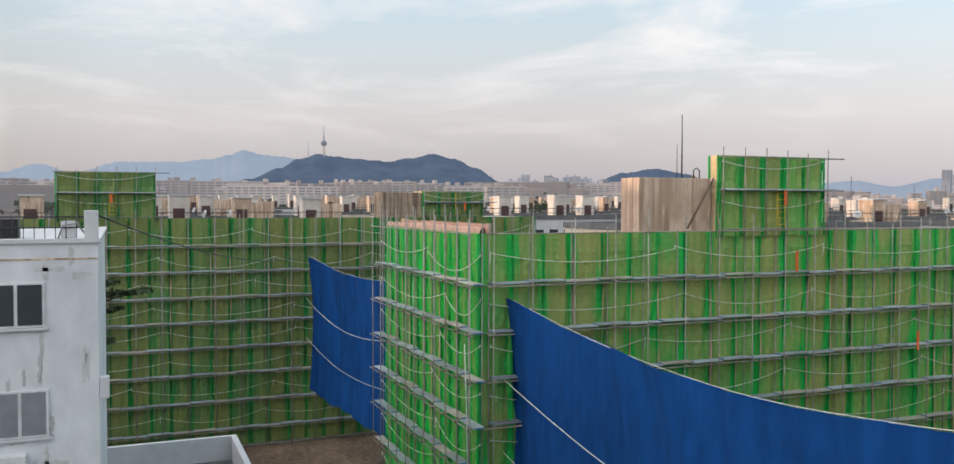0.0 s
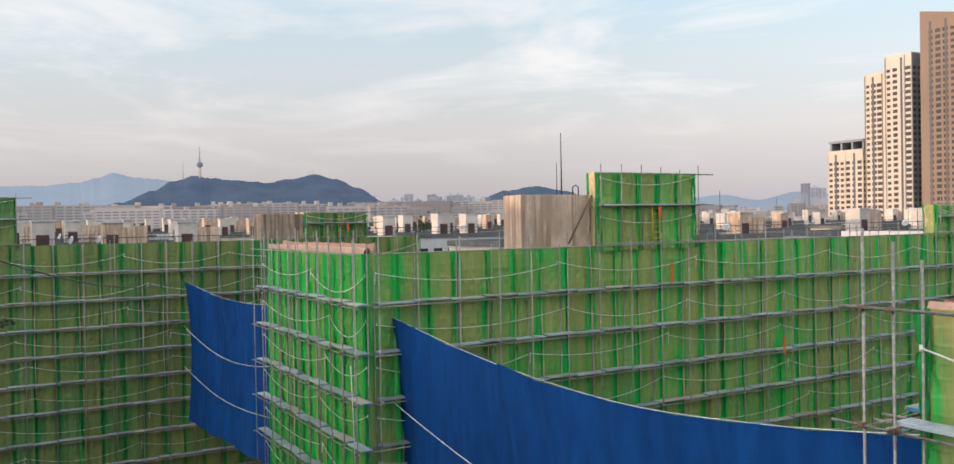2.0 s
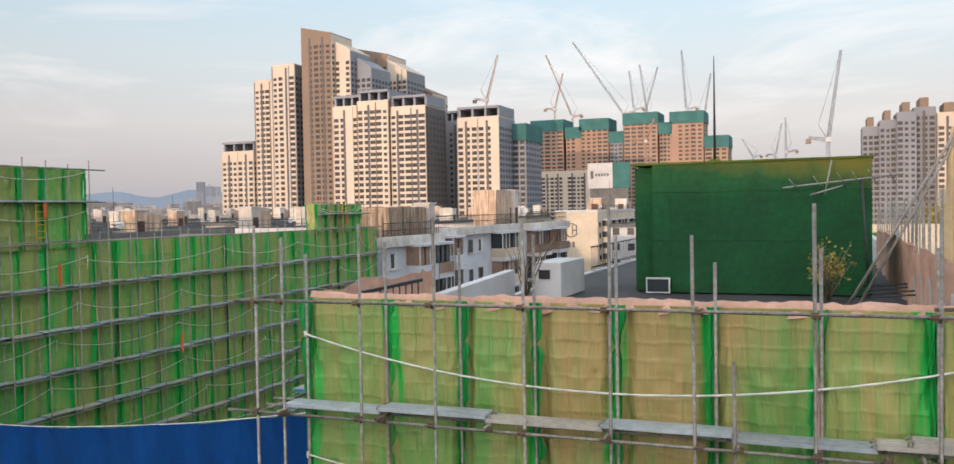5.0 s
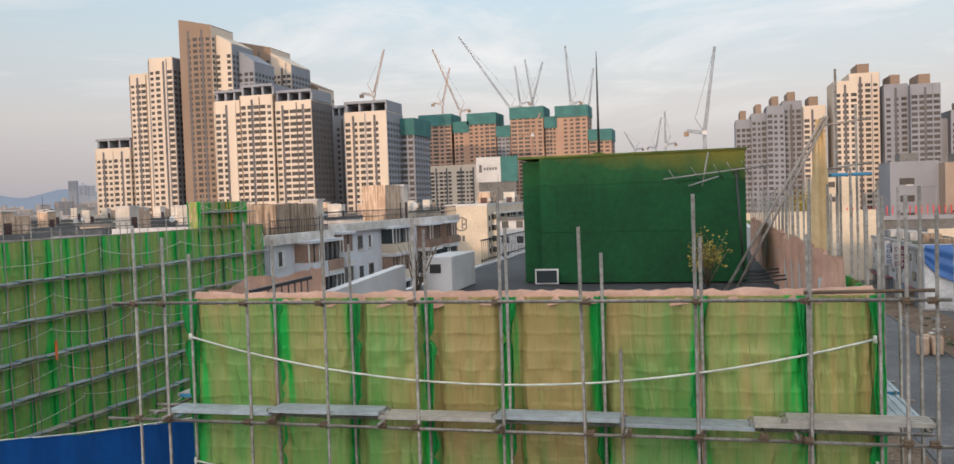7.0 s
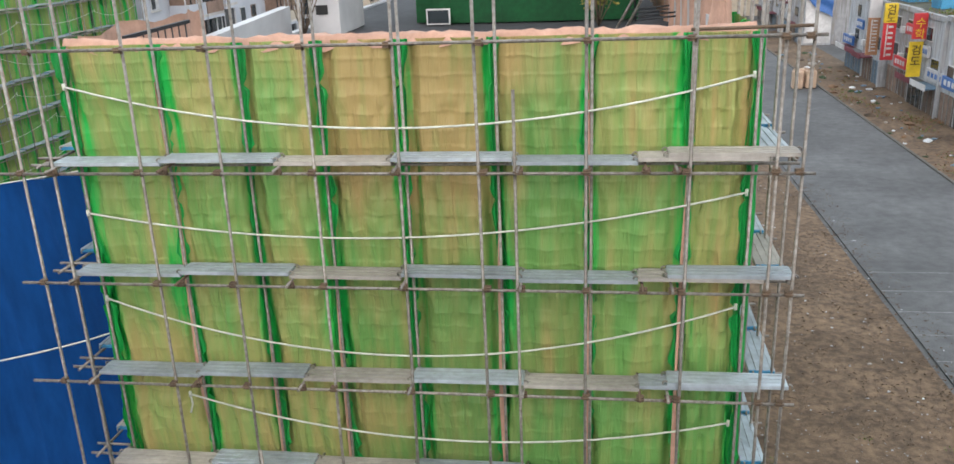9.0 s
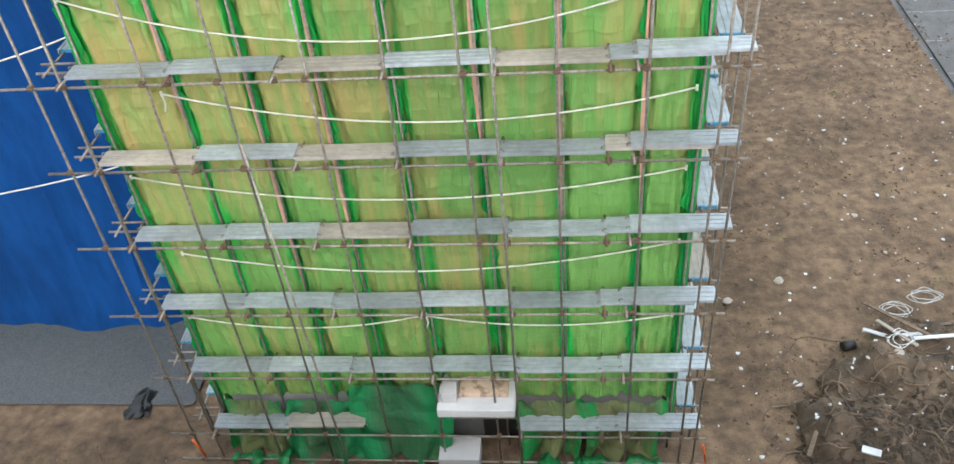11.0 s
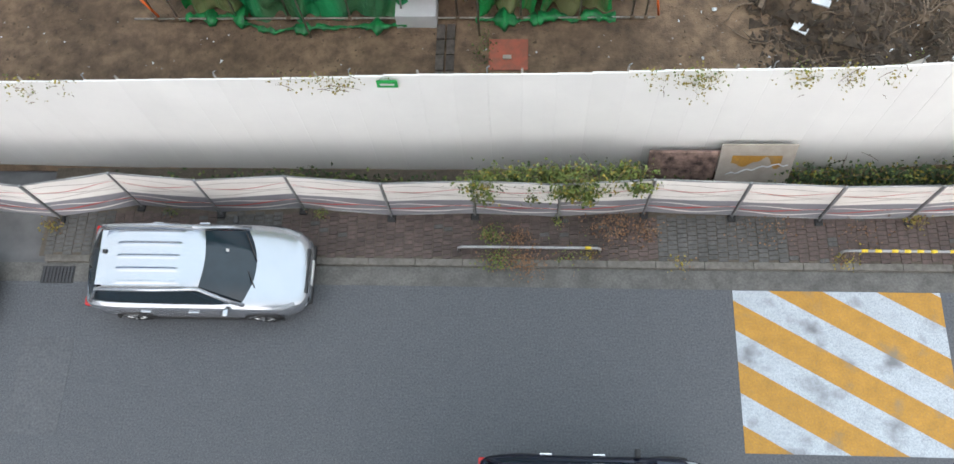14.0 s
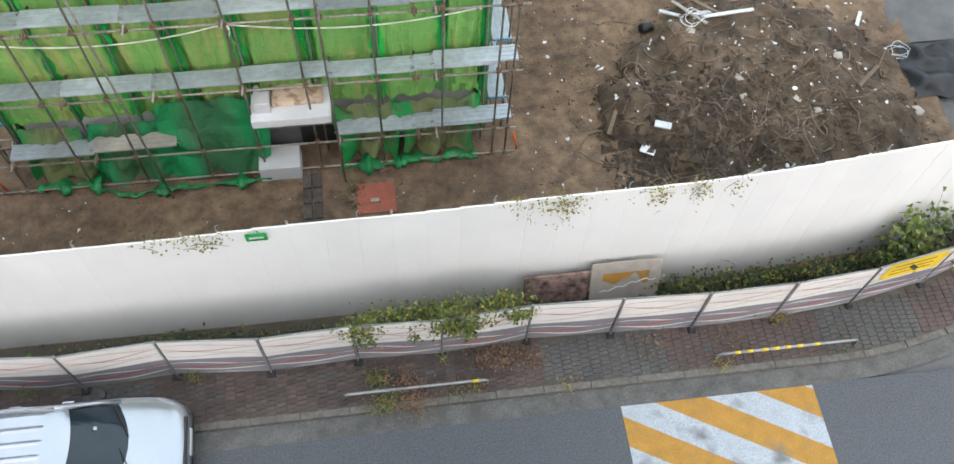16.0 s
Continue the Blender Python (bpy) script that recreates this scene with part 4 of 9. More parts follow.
def strip(u, v):
    w = 0.52 - 0.34 * v ** 2.2
    return (2.28 + (u - 0.5) * w * 0.8 + 0.05 * v, 18.6 + 0.05 * math.sin(u * 9 + v * 3), 14.95 + 3.75 * v)


part("cloth", grid(bmesh.new(), 10, 40, strip), M["beige"], tt, "long beige tarpaulin strip")
for dx in (0.0, 0.35):
    part("tube", bar((0.25 + dx * 0.6, 18.5, 14.95), (2.42 + dx * 0.2, 18.55, 18.75), 0.03, 7), M["steel"], tt)
for x, z in ((2.72, 19.75), (3.1, 19.0)):
    part("tube", bar((x, 19.2, 0.0), (x, 19.2, z), 0.026, 7), M["steel"], tt)
for z in (18.0, 18.9):
    part("tube", bar((2.4, 19.15, z - 0.3), (3.4, 19.25, z - 0.18), 0.025, 6), M["steel"], tt)
part("deck", boxed((2.5, 18.4, 17.55), (3.25, 19.1, 17.61), 0.01), M["plank_end"], tt, "blue deck board")
for y in (20.5, 21.4, 22.3, 23.2):
    part("tie", bar((0.9, y, 15.25), (2.2, y, 15.35), 0.02, 5), M["dark_metal"], tt)

# porch under the netting and the loose skirts of net at the foot
porch = thing("entrance_porch", (-2.0, 12.3, 0), "white concrete entrance canopy, broken and stained", "porch")
part("canopy", boxed((-2.85, 11.75, 2.05), (-1.15, 12.85, 2.3), 0.03), M["patched"], porch)
part("post", boxed((-2.75, 11.95, 2.3), (-2.42, 12.3, 2.62), 0.02), M["wall"], porch)
part("rubble", boxed((-2.4, 12.1, 2.3), (-1.3, 12.8, 2.42), 0.04), M["concrete"], porch)
# dark materials below stand in for the shade under the canopy
part("side_wall", boxed((-2.95, 12.35, 0), (-2.8, 12.85, 2.05)), M["concrete_dark"], porch)
part("back_wall", boxed((-2.8, 12.72, 0), (-2.0, 12.85, 2.05)), M["roof_grey"], porch, "wall under the canopy, its shade painted grey")
part("step", boxed((-3.0, 11.75, 0.0), (-2.05, 12.4, 0.5), 0.02), M["wall"], porch)
part("doorway", boxed((-2.0, 12.7, 0), (-1.2, 12.8, 2.05)), M["black"], porch, "black panel standing in for the shaded doorway")


def skirt(parent, x0, x1, z1, seed, material, out=0.5):
    """Loose net at the foot of the wall, bellied and bunched on the ground."""
    def fn(u, v):
        z = z1 * (1 - v)
        x = x0 + (x1 - x0) * (u + 0.06 * math.sin(v * 4 + u * 3 + seed))
        b = out * v ** 1.5 * (0.7 + 0.5 * noise.noise((u * 3, seed, 1)))
        y = 12.45 - b - 0.12 * math.sin(u * 14 + seed + v * 3) * v - 0.05 * math.sin(u * 31 + seed * 2 + v * 7) * v - 0.14 * noise.noise((u * 6, v * 5, seed))
        return (x, y, max(0.07, z + 0.12 * v * (0.5 + noise.noise((u * 7, v * 3, seed + 2)))))
    part("net_skirt", grid(bmesh.new(), 30, 22, fn, lambda u, v: (u, v * z1)), material, parent, "loose net bunched on the ground")

    def roll(u, v):
        a = v * 6.283
        r = max(0.015, 0.05 + 0.20 * noise.noise((u * 4.3, seed * 2.1, 0.5)) + 0.08 * noise.noise((u * 11, seed, 4.5))) + 0.06 * noise.noise((u * 5, math.cos(a) * 1.5, seed)) + 0.04 * noise.noise((u * 17, a, seed))
        return (x0 + (x1 - x0) * u, 12.4 - out - 0.05 - 0.22 * max(0, noise.noise((u * 3.1, seed * 1.3, 7))) + r * 1.7 * math.cos(a) + 0.1 * noise.noise((u * 4, 2, seed)), max(0.05, 0.16 + r * math.sin(a)))
    part("net_roll", grid(bmesh.new(), 34, 10, roll), M["skirt_hem"], parent, "bunched green net hem")


M["skirt_hem"] = mat("net_hem_green", (0.006, 0.25, 0.06), (0.004, 0.07, 0.022), 6, 0.5, bump=0.5)
M["skirt"] = net_mat("net_foot", (0.055, 0.14, 0.06), (0.012, 0.20, 0.07), (0.012, 0.115, 0.055), 0.3)
M["net_low"] = net_mat("net_olive_foot", (0.16, 0.17, 0.075), (0.012, 0.24, 0.06), (0.05, 0.17, 0.05), 0.5)
skirt(block_a, -8.05, -6.6, 1.75, 1, M["net_low"], 0.35)
skirt(block_a, -6.6, -4.9, 1.75, 2, M["skirt"], 0.6)
skirt(block_a, -4.9, -2.75, 2.3, 3, M["skirt"], 0.62)
skirt(block_a, -1.15, 0.3, 1.75, 4, M["net_low"], 0.45)
skirt(block_a, 0.3, 2.1, 1.75, 5, M["net_low"], 0.35)
net_wall(block_a, (-4.9, 12.64), (1, 0), 1.9, 1.95, M["net_a"], 91, shared=False, base=1.6, lining=False, seams=(0, 1.9))

# ---- block B: long wall and bright end wall ----
BX0, BX1, BY0, BY1, BTOP = -42.6, -30.3, 12.6, 56.0, 16.2
block_b = slab_block("slab_block", BX0 + 0.15, BX1 - 0.15, BY0 + 0.15, BY1, BTOP - 0.04, "emptied slab apartment block wrapped in bright green netting")
LB = [z + 0.2 for z in LIFTS]
# green net for the end wall; brighter western light put into its colour
M["net_end"] = net_mat("net_lit_green", (0.15, 0.38, 0.065), (0.006, 0.46, 0.055), (0.014, 0.40, 0.05), 0.2)
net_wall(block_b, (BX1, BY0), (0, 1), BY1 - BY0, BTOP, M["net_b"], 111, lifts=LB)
net_wall(block_b, (BX0, BY0), (1, 0), BX1 - BX0, BTOP, M["net_end"], 131, lifts=LB, bay=1.0)
parapet_cloth(block_b, (BX0, BY0 + 0.12), (BX1, BY0 + 0.12), BTOP, 13, (0, -1), 0.22)
hung_cloth(block_b, (BX0 + 0.4, BY0 + 0.6), (BX1 - 0.3, BY0 + 0.6), BTOP - 0.9, BTOP + 0.35, 14, M["peach"], "peach tarpaulin standing behind the parapet", 0.05)
sc_b = thing("scaffold", (BX1, BY0, 0), "galvanised tube scaffold along a long green netted wall", "scaffold", "scaffolds")
scaffold_run(sc_b, (BX1, BY0 + 0.3, 0), (0, 1), BY1 - BY0 - 0.5, LB, BTOP + 0.75, 73, 1.75, 0.62, clamps=False)
scaffold_run(sc_b, (BX0 - 0.4, BY0, 0), (1, 0), BX1 - BX0 + 0.9, LB, BTOP + 0.95, 74, 1.3, 0.62)
part("ledger", bar((BX0 - 0.8, BY0 - 0.65, BTOP - 0.02), (BX1 + 0.7, BY0 - 0.65, BTOP + 0.0), 0.026, 7), M["steel"], sc_b)
part("ledger", bar((BX1 + 0.65, BY0, BTOP), (BX1 + 0.65, BY1, BTOP), 0.026, 7), M["steel"], sc_b)
# a long white rope hanging down the corner
part("rope", tube(bmesh.new(), ((BX1 + 0.3, BY0 - 0.75, 12.1), (BX1 + 0.6, BY0 - 0.8, 10.2), (BX1 + 0.75, BY0 - 0.8, 7.5)), 0.018, 6), M["rope"], sc_b, "hanging white rope")
for y, z in ((27.2, 14.4), (43.2, 12.9), (34.5, 10.5)):
    t = part("tape", boxed((BX1 + 0.63, y, z), (BX1 + 0.68, y + 0.12, z + 0.9)), M["orange"], sc_b, "orange tape on a pole")


def roof_tower(name, x0, x1, y0, y1, z0, z1, netm, seed, label):
    """A netted stair tower on a roof with its own few tubes."""
    b = thing(name, ((x0 + x1) / 2, (y0 + y1) / 2, z0), label, "roof tower", "netted roof towers")
    part("core", boxed((x0, y0, z0), (x1 - 0.25, y1, z1 - 0.1)), M["concrete"], b)
    lf = [z0 + 0.6, z0 + 2.1]
    net_wall(b, (x1, y0), (0, 1), y1 - y0, z1, netm, seed, bay=1.2, base=z0 - 0.3, lifts=lf, lining=False)
    net_wall(b, (x0, y0), (1, 0), x1 - x0, z1, M["beige"] if seed % 2 else netm, seed + 7, bay=1.4, base=z0 - 0.3, lifts=lf, lining=False)
    rr = random.Random(seed)
    n = 5
    for i in range(n + 1):
        piece("pole", pole_mesh(z1 - z0 + 0.5 + rr.uniform(-0.1, 0.2)), b, Matrix.Translation((x1 + 0.3, y0 + (y1 - y0) * i / n, z0 - 0.3)))
    for z in (z0 + 0.02, (z0 + z1) / 2 + 0.1, z1 - 0.06):
        part("ledger", bar((x1 + 0.33, y0 - 0.2, z), (x1 + 0.33, y1 + 0.9, z), 0.03, 6), M["steel"], b)
    piece_z = (z0 + z1) / 2 + 0.15
    for i in range(4):
        piece("plank", PLANK[0], b, Matrix.Translation((x1 + 0.22, y0 + 0.8 + 1.49 * i, piece_z)) @ Matrix.Rotation(radians(90), 4, "Z"))
    for z in (z0 + 1.1, z1 - 0.35):
        part("rope", sag_rope(bmesh.new(), (x1 + 0.12, y0 + 0.1, z + 0.1), (x1 + 0.12, y1, z + 0.2), 0.35, 0.015), M["rope"], b)
    # ladder
    bm = bmesh.new()
    yl = y0 + (y1 - y0) * 0.52
    for d in (0, 0.42):
        tube(bm, ((x1 + 0.2, yl + d, z0), (x1 + 0.2, yl + d, z0 + 1.7)), 0.02, 5)
    for k in range(6):
        tube(bm, ((x1 + 0.2, yl, z0 + 0.2 + 0.27 * k), (x1 + 0.2, yl + 0.42, z0 + 0.2 + 0.27 * k)), 0.014, 5)
    part("ladder", bm, M["yellow"], b)
    part("tape", boxed((x1 + 0.34, y0 + 3.2, piece_z - 0.7), (x1 + 0.37, y0 + 3.35, piece_z - 0.05)), M["orange"], b)
    return b


roof_tower("roof_tower", -30.75, -30.2, 23.5, 29.2, 16.25, 19.4, M["net_b"], 151, "stair tower on a roof, covered with green netting")
tank = thing("water_tank_house", (-33, 21.6, 15.2), "streaked bare concrete tank house on the roof", "tank house")
part("wall", boxed((-31.9, 19.75, 15.2), (-30.5, 23.3, 18.42), 0.03), M["concrete"], tank)
part("ladder_loop", tube(bmesh.new(), ((-30.6, 22.5, 18.4), (-30.6, 22.5, 18.75), (-30.6, 22.65, 18.85), (-30.6, 22.8, 18.75), (-30.6, 22.8, 18.4)), 0.03, 6), M["dark_metal"], tank)
part("brace", bar((-30.3, 22.0, 16.3), (-30.3, 23.3, 18.4), 0.04, 6), M["rust"], tank)
ant = thing("roof_antenna", (-31.5, 22.55, 18.4), "tall whip antenna on a concrete tank house", "antenna")
part("rod", tube(bmesh.new(), ((-31.5, 22.55, 18.4), (-31.5, 22.55, 21.2)), [0.04, 0.018], 6), M["dark_metal"], ant)
part("rod", tube(bmesh.new(), ((-31.5, 22.3, 18.4), (-31.5, 22.3, 19.9)), [0.022, 0.012], 6), M["dark_metal"], ant)
roof_tower("roof_tower", -30.9, -30.2, 48.0, 53.7, 16.25, 17.85, M["net_b"], 152, "low roof tower covered with green netting")

# ---- block C: darker wall ----
CX0, CX1, CY0, CY1, CTOP = -76.0, -63.0, -14.0, 31.0, 16.32
block_c = slab_block("slab_block", CX0, CX1 - 0.15, CY0, CY1, CTOP - 0.04, "emptied slab apartment block wrapped in dull dark green netting")
LC = [z + 0.3 for z in LIFTS]
net_wall(block_c, (CX1, CY0), (0, 1), CY1 - CY0, CTOP, M["net_c"], 171, lifts=LC)
sc_c = thing("scaffold", (CX1, CY0, 0), "tube scaffold along a dull green netted wall", "scaffold", "scaffolds")
scaffold_run(sc_c, (CX1, -6.0, 0), (0, 1), 36.5, LC, CTOP + 0.5, 75, 1.75, 0.62, clamps=False)
roof_tower("roof_tower", -65.5, -63.0, -3.75, 2.3, 16.4, 19.45, M["net_c"], 172, "stair tower on a roof, covered with dull green netting")
roof_tower("roof_tower", -65.5, -63.0, 21.5, 26.4, 16.4, 18.3, M["net_c"], 173, "stair tower on a roof, covered with dull green netting")
tank2 = thing("water_tank_house", (-66, 19.5, 15.3), "streaked brown concrete tank house on the roof", "tank house")
part("wall", boxed((-65.2, 18.2, 15.3), (-63.2, 21.4, 18.2), 0.03), M["concrete_dark"], tank2)


# ---- blue curtains between the blocks ----
def curtain(name, pts_top, zb, seed, label):
    c = thing(name, (*pts_top[0][:2], zb), label, "curtain", "blue curtains")

    def path(pts, u):
        t = u * (len(pts) - 1)
        i = min(int(t), len(pts) - 2)
        f = t - i
        a, b = Vector(pts[i]), Vector(pts[i + 1])
        p0 = Vector(pts[max(i - 1, 0)]); p3 = Vector(pts[min(i + 2, len(pts) - 1)])
        return 0.5 * ((2 * a) + (b - p0) * f + (2 * p0 - 5 * a + 4 * b - p3) * f * f + (3 * a - p0 - 3 * b + p3) * f ** 3)
    L = (Vector(pts_top[-1]) - Vector(pts_top[0])).length
    n = max(3, round(L / 1.8))
    for k in range(n):
        u0, u1 = k / n, (k + 1) / n

        def fn(u, v):
            g = u0 + (u1 - u0) * u
            p = path(pts_top, g)
            z = zb + 0.15 * noise.noise((g * 9, seed, 0)) + (p.z - 0.02 - zb) * v
            y = 0.06 * math.sin(g * L * 2.6 + 0.5 * z + seed) + 0.10 * math.sin(g * L * 0.9 + z * 0.3) + 0.25 * math.sin(v * math.pi) + 0.05 * noise.noise((g * L * 1.5, z * 0.6, seed))
            e = (abs(u - 0.5) * 2) ** 6
            return (p.x, p.y + y - 0.05 * e, z)
        part("panel", grid(bmesh.new(), 9, 26, fn), M["blue"], c)
    bm = tube(bmesh.new(), [path(pts_top, i / 40) + Vector((0, -0.02, 0.0)) for i in range(41)], 0.011, 5)
    part("top_rope", bm, M["rope"], c, "white rope along the top hem")
    for z in (3.05, 5.9):
        bm = tube(bmesh.new(), [path(pts_top, i / 30) + Vector((0, -0.22 - 0.12 * math.sin(math.pi * i / 30), -z - 0.55 * math.sin(math.pi * i / 30) * (1 if z < 4 else 0.6))) for i in range(31)], 0.018, 5)
        part("rope", bm, M["rope"], c, "white rope across the curtain")
    return c


curtain("blue_curtain", ((-30.7, 13.8, 13.75), (-23.4, 13.8, 12.98), (-17.2, 13.8, 12.75), (-12.5, 13.8, 13.08), (-8.75, 13.8, 13.6)), 2.85, 1, "dark blue mesh curtain slung between two scaffolds")
curtain("blue_curtain", ((-62.3, 12.6, 13.6), (-56.0, 13.2, 12.95), (-50.0, 13.7, 12.85), (-43.0, 13.8, 13.3)), 3.9, 2, "dark blue mesh curtain slung between two scaffolds")


# ---- ground and street ----
bm = bmesh.new()
bmesh.ops.create_grid(bm, x_segments=8, y_segments=8, size=4200)
g = single("ground", bm, M["asphalt_old"], "flat dusty urban ground reaching the horizon", "ground", kind="structure")
g.matrix_basis = Matrix.Translation((0, 1500, -0.06))
single("road", boxed((-60, -0.7, -0.05), (40, 5.43, 0.0)), M["asphalt"], "grey asphalt street with fine speckle", "road", kind="structure")


def soil_fn(x0, x1, y0, y1):
    def fn(u, v):
        x, y = x0 + (x1 - x0) * u, y0 + (y1 - y0) * v
        z = 0.035 + 0.05 * noise.noise((x * 0.35, y * 0.35, 2)) + 0.02 * noise.noise((x * 1.7, y * 1.7, 5)) + 0.009 * noise.noise((x * 5, y * 5, 7))
        return (x, y, max(z, 0.004))
    return fn


single("soil", grid(bmesh.new(), 260, 130, soil_fn(-20, 14.2, 8.0, 25)), M["soil"], "bare trodden brown soil of a cleared site", "soil", kind="structure")
single("soil", grid(bmesh.new(), 40, 200, soil_fn(3.2, 13.6, 25, 95)), M["soil"], "bare brown soil strip beside a side street", "soil", kind="structure")
single("soil", grid(bmesh.new(), 80, 60, soil_fn(-64, -20, 8.0, 60)), M["soil"], "bare brown soil between the blocks", "soil", kind="structure")
single("road", boxed((13.9, 14.5, -0.04), (24.0, 130, 0.015)), M["asphalt_old"], "dusty side street with parking bays", "road", kind="structure")
single("forecourt", boxed((24.2, 24, -0.04), (31, 150, 0.05)), M["soil"], "littered forecourt before a shop row", "forecourt", kind="structure")
single("road", boxed((-20, 13.6, 0.09), (-9.6, 16.8, 0.1)), M["asphalt"], "patch of dark asphalt between the blocks", "road", kind="structure")
kb = bmesh.new()
for y in range(18):
    box(kb, (24.0, 26 + y * 6, 0), (24.2, 31.97 + y * 6, 0.13))
single("kerb", kb, M["kerb"], "worn concrete kerb of a side street", "kerb", kind="structure")
M["faded_line"] = mat("faded_line", (0.26, 0.265, 0.27), (0.13, 0.13, 0.132), 5, 0.9, big=0.3)
for i in range(9):
    y = 24.0 + 2.45 * i
    single("road_marking", boxed((13.95, y, 0.016), (18.2, y + 0.09, 0.02)), M["faded_line"], "worn white parking bay line", "road marking", "parking lines", "structure")


def kerb_line(x):
    return 5.84 + (0.045 * (x - 9.0) ** 2 if x > 9 else 0)


# gutter, kerb stones and paving
bm = bmesh.new()
N = 60


def gut(u, v):
    x = -22 + 38 * u
    return (x, kerb_line(x) - 0.42 + 0.42 * v, 0.006 + 0.01 * v)


grid(bm, N, 3, gut)
single("gutter", bm, M["gutter"], "stained concrete gutter strip beside the kerb", "gutter", kind="structure")
stone = to_mesh("kerb_stone", boxed((-0.495, -0.075, -0.05), (0.495, 0.075, 0.125), 0.012), M["kerb"])
kerb = thing("kerb", (0, 5.9, 0), "row of weathered kerb stones", "kerb", kind="structure")
for i in range(30):
    x = -9.75 + i
    if x > 15:
        break
    sl = math.atan2(kerb_line(x + 0.5) - kerb_line(x - 0.5), 1)
    piece("kerb_stone", stone, kerb, Matrix.Translation((x, kerb_line(x) + 0.075, 0)) @ Matrix.Rotation(sl, 4, "Z"))
bm = bmesh.new()


def bed(u, v):
    x = -10.4 + 26 * u
    y0 = kerb_line(x) + 0.12
    return (x, y0 + (8.05 + (0.03 * (x - 8) ** 2 if x > 8 else 0) - y0) * v, 0.095)


grid(bm, 60, 6, bed)
pave = single("pavement", bm, M["sand"], "pavement of red and grey interlocking pavers, dirty and overgrown", "pavement", kind="structure")


def paver_mesh(name, material):
    """An interlocking paver with a notched outline."""
    b = bmesh.new()
    o = ((-0.098, -0.046), (-0.03, -0.052), (0.03, -0.038), (0.098, -0.046), (0.098, 0.046), (0.03, 0.052), (-0.03, 0.038), (-0.098, 0.046))
    lo = [b.verts.new((x, y, -0.03)) for x, y in o]
    hi = [b.verts.new((x * 0.96, y * 0.94, 0.012)) for x, y in o]
    b.faces.new(hi)
    for k in range(8):
        b.faces.new((lo[k], lo[(k + 1) % 8], hi[(k + 1) % 8], hi[k]))
    return to_mesh(name, b, material)


pav = [paver_mesh("paver", M["paver_red"]), paver_mesh("paver", M["paver_grey"])]
rp = random.Random(8)
rest = bmesh.new()
rest_src = [bmesh.new(), bmesh.new()]
for k in range(2):
    rest_src[k].from_mesh(pav[k])
rv, rf, rm = [], [], []


def red_patch(x):
    return noise.noise((x * 0.42, 3.7, 0)) > -0.05


near = 0
for i in range(124):
    for j in range(10):
        x = -10.2 + 0.205 * i
        y = kerb_line(x) + 0.2 + 0.104 * j + (0.052 if i % 2 else 0)
        if y > 7.0 + (0.03 * (x - 8) ** 2 if x > 8 else 0):
            continue
        k = 0 if red_patch(x) and rp.random() < 0.95 else 1
        dz = rp.uniform(-0.006, 0.006)
        m = Matrix.Translation((x, y, 0.1 + dz)) @ Matrix.Rotation(radians(rp.uniform(-2, 2)) + (math.pi / 2 if False else 0), 4, "Z")
        if -4.2 < x < 2.4 and near < 300:
            piece("paver", pav[k], pave, m); near += 1
        else:
            base = len(rv)
            me = pav[k]
            rv += [tuple(m @ q.co) for q in me.vertices]
            rf += [tuple(base + q for q in p.vertices) for p in me.polygons]
            rm += [k] * len(me.polygons)
me = bpy.data.meshes.new("pavers")
me.from_pydata(rv, [], rf)
me.materials.append(M["paver_red"]); me.materials.append(M["paver_grey"])
me.polygons.foreach_set("material_index", rm)
pr = new("pavers", me); adopt(pr, pave); tagged(pr, kind="stuff")
for b in (rest, *rest_src):
    b.free()

# striped hump marking
hump = thing("speed_hump_marking", (6.4, 3.8, 0.0), "crackled orange and white diagonal stripes on asphalt", "road marking")
HX0, HX1, HY0, HY1 = 4.3, 8.45, 2.15, 5.41


def clip(poly, f):
    out = []
    for a, b in zip(poly, poly[1:] + poly[:1]):
        fa, fb = f(a), f(b)
        if fa >= 0:
            out.append(a)
        if fa * fb < 0:
            t = fa / (fa - fb)
            out.append((a[0] + (b[0] - a[0]) * t, a[1] + (b[1] - a[1]) * t))
    return out


for k in range(12):
    # each stripe falls to the right
    s0, s1 = 0.63 * k - 0.10, 0.63 * (k + 1) - 0.10
    poly = [(HX0, HY0), (HX1, HY0), (HX1, HY1), (HX0, HY1)]

    def d(p):
        return (p[1] - HY0) + (p[0] - HX0) * 0.58
    poly = clip(poly, lambda p: d(p) - s0)
    poly = clip(poly, lambda p: s1 - d(p)) if len(poly) > 2 else poly
    if len(poly) < 3:
        continue
    b = bmesh.new()
    lo = [b.verts.new((x, y, 0.0)) for x, y in poly]
    hi = [b.verts.new((x, y, 0.007)) for x, y in poly]
    b.faces.new(hi)
    for q in range(len(poly)):
        b.faces.new((lo[q], lo[(q + 1) % len(poly)], hi[(q + 1) % len(poly)], hi[q]))
    part("stripe", b, M["orange_line"] if k % 2 == 0 else M["white_line"], hump)


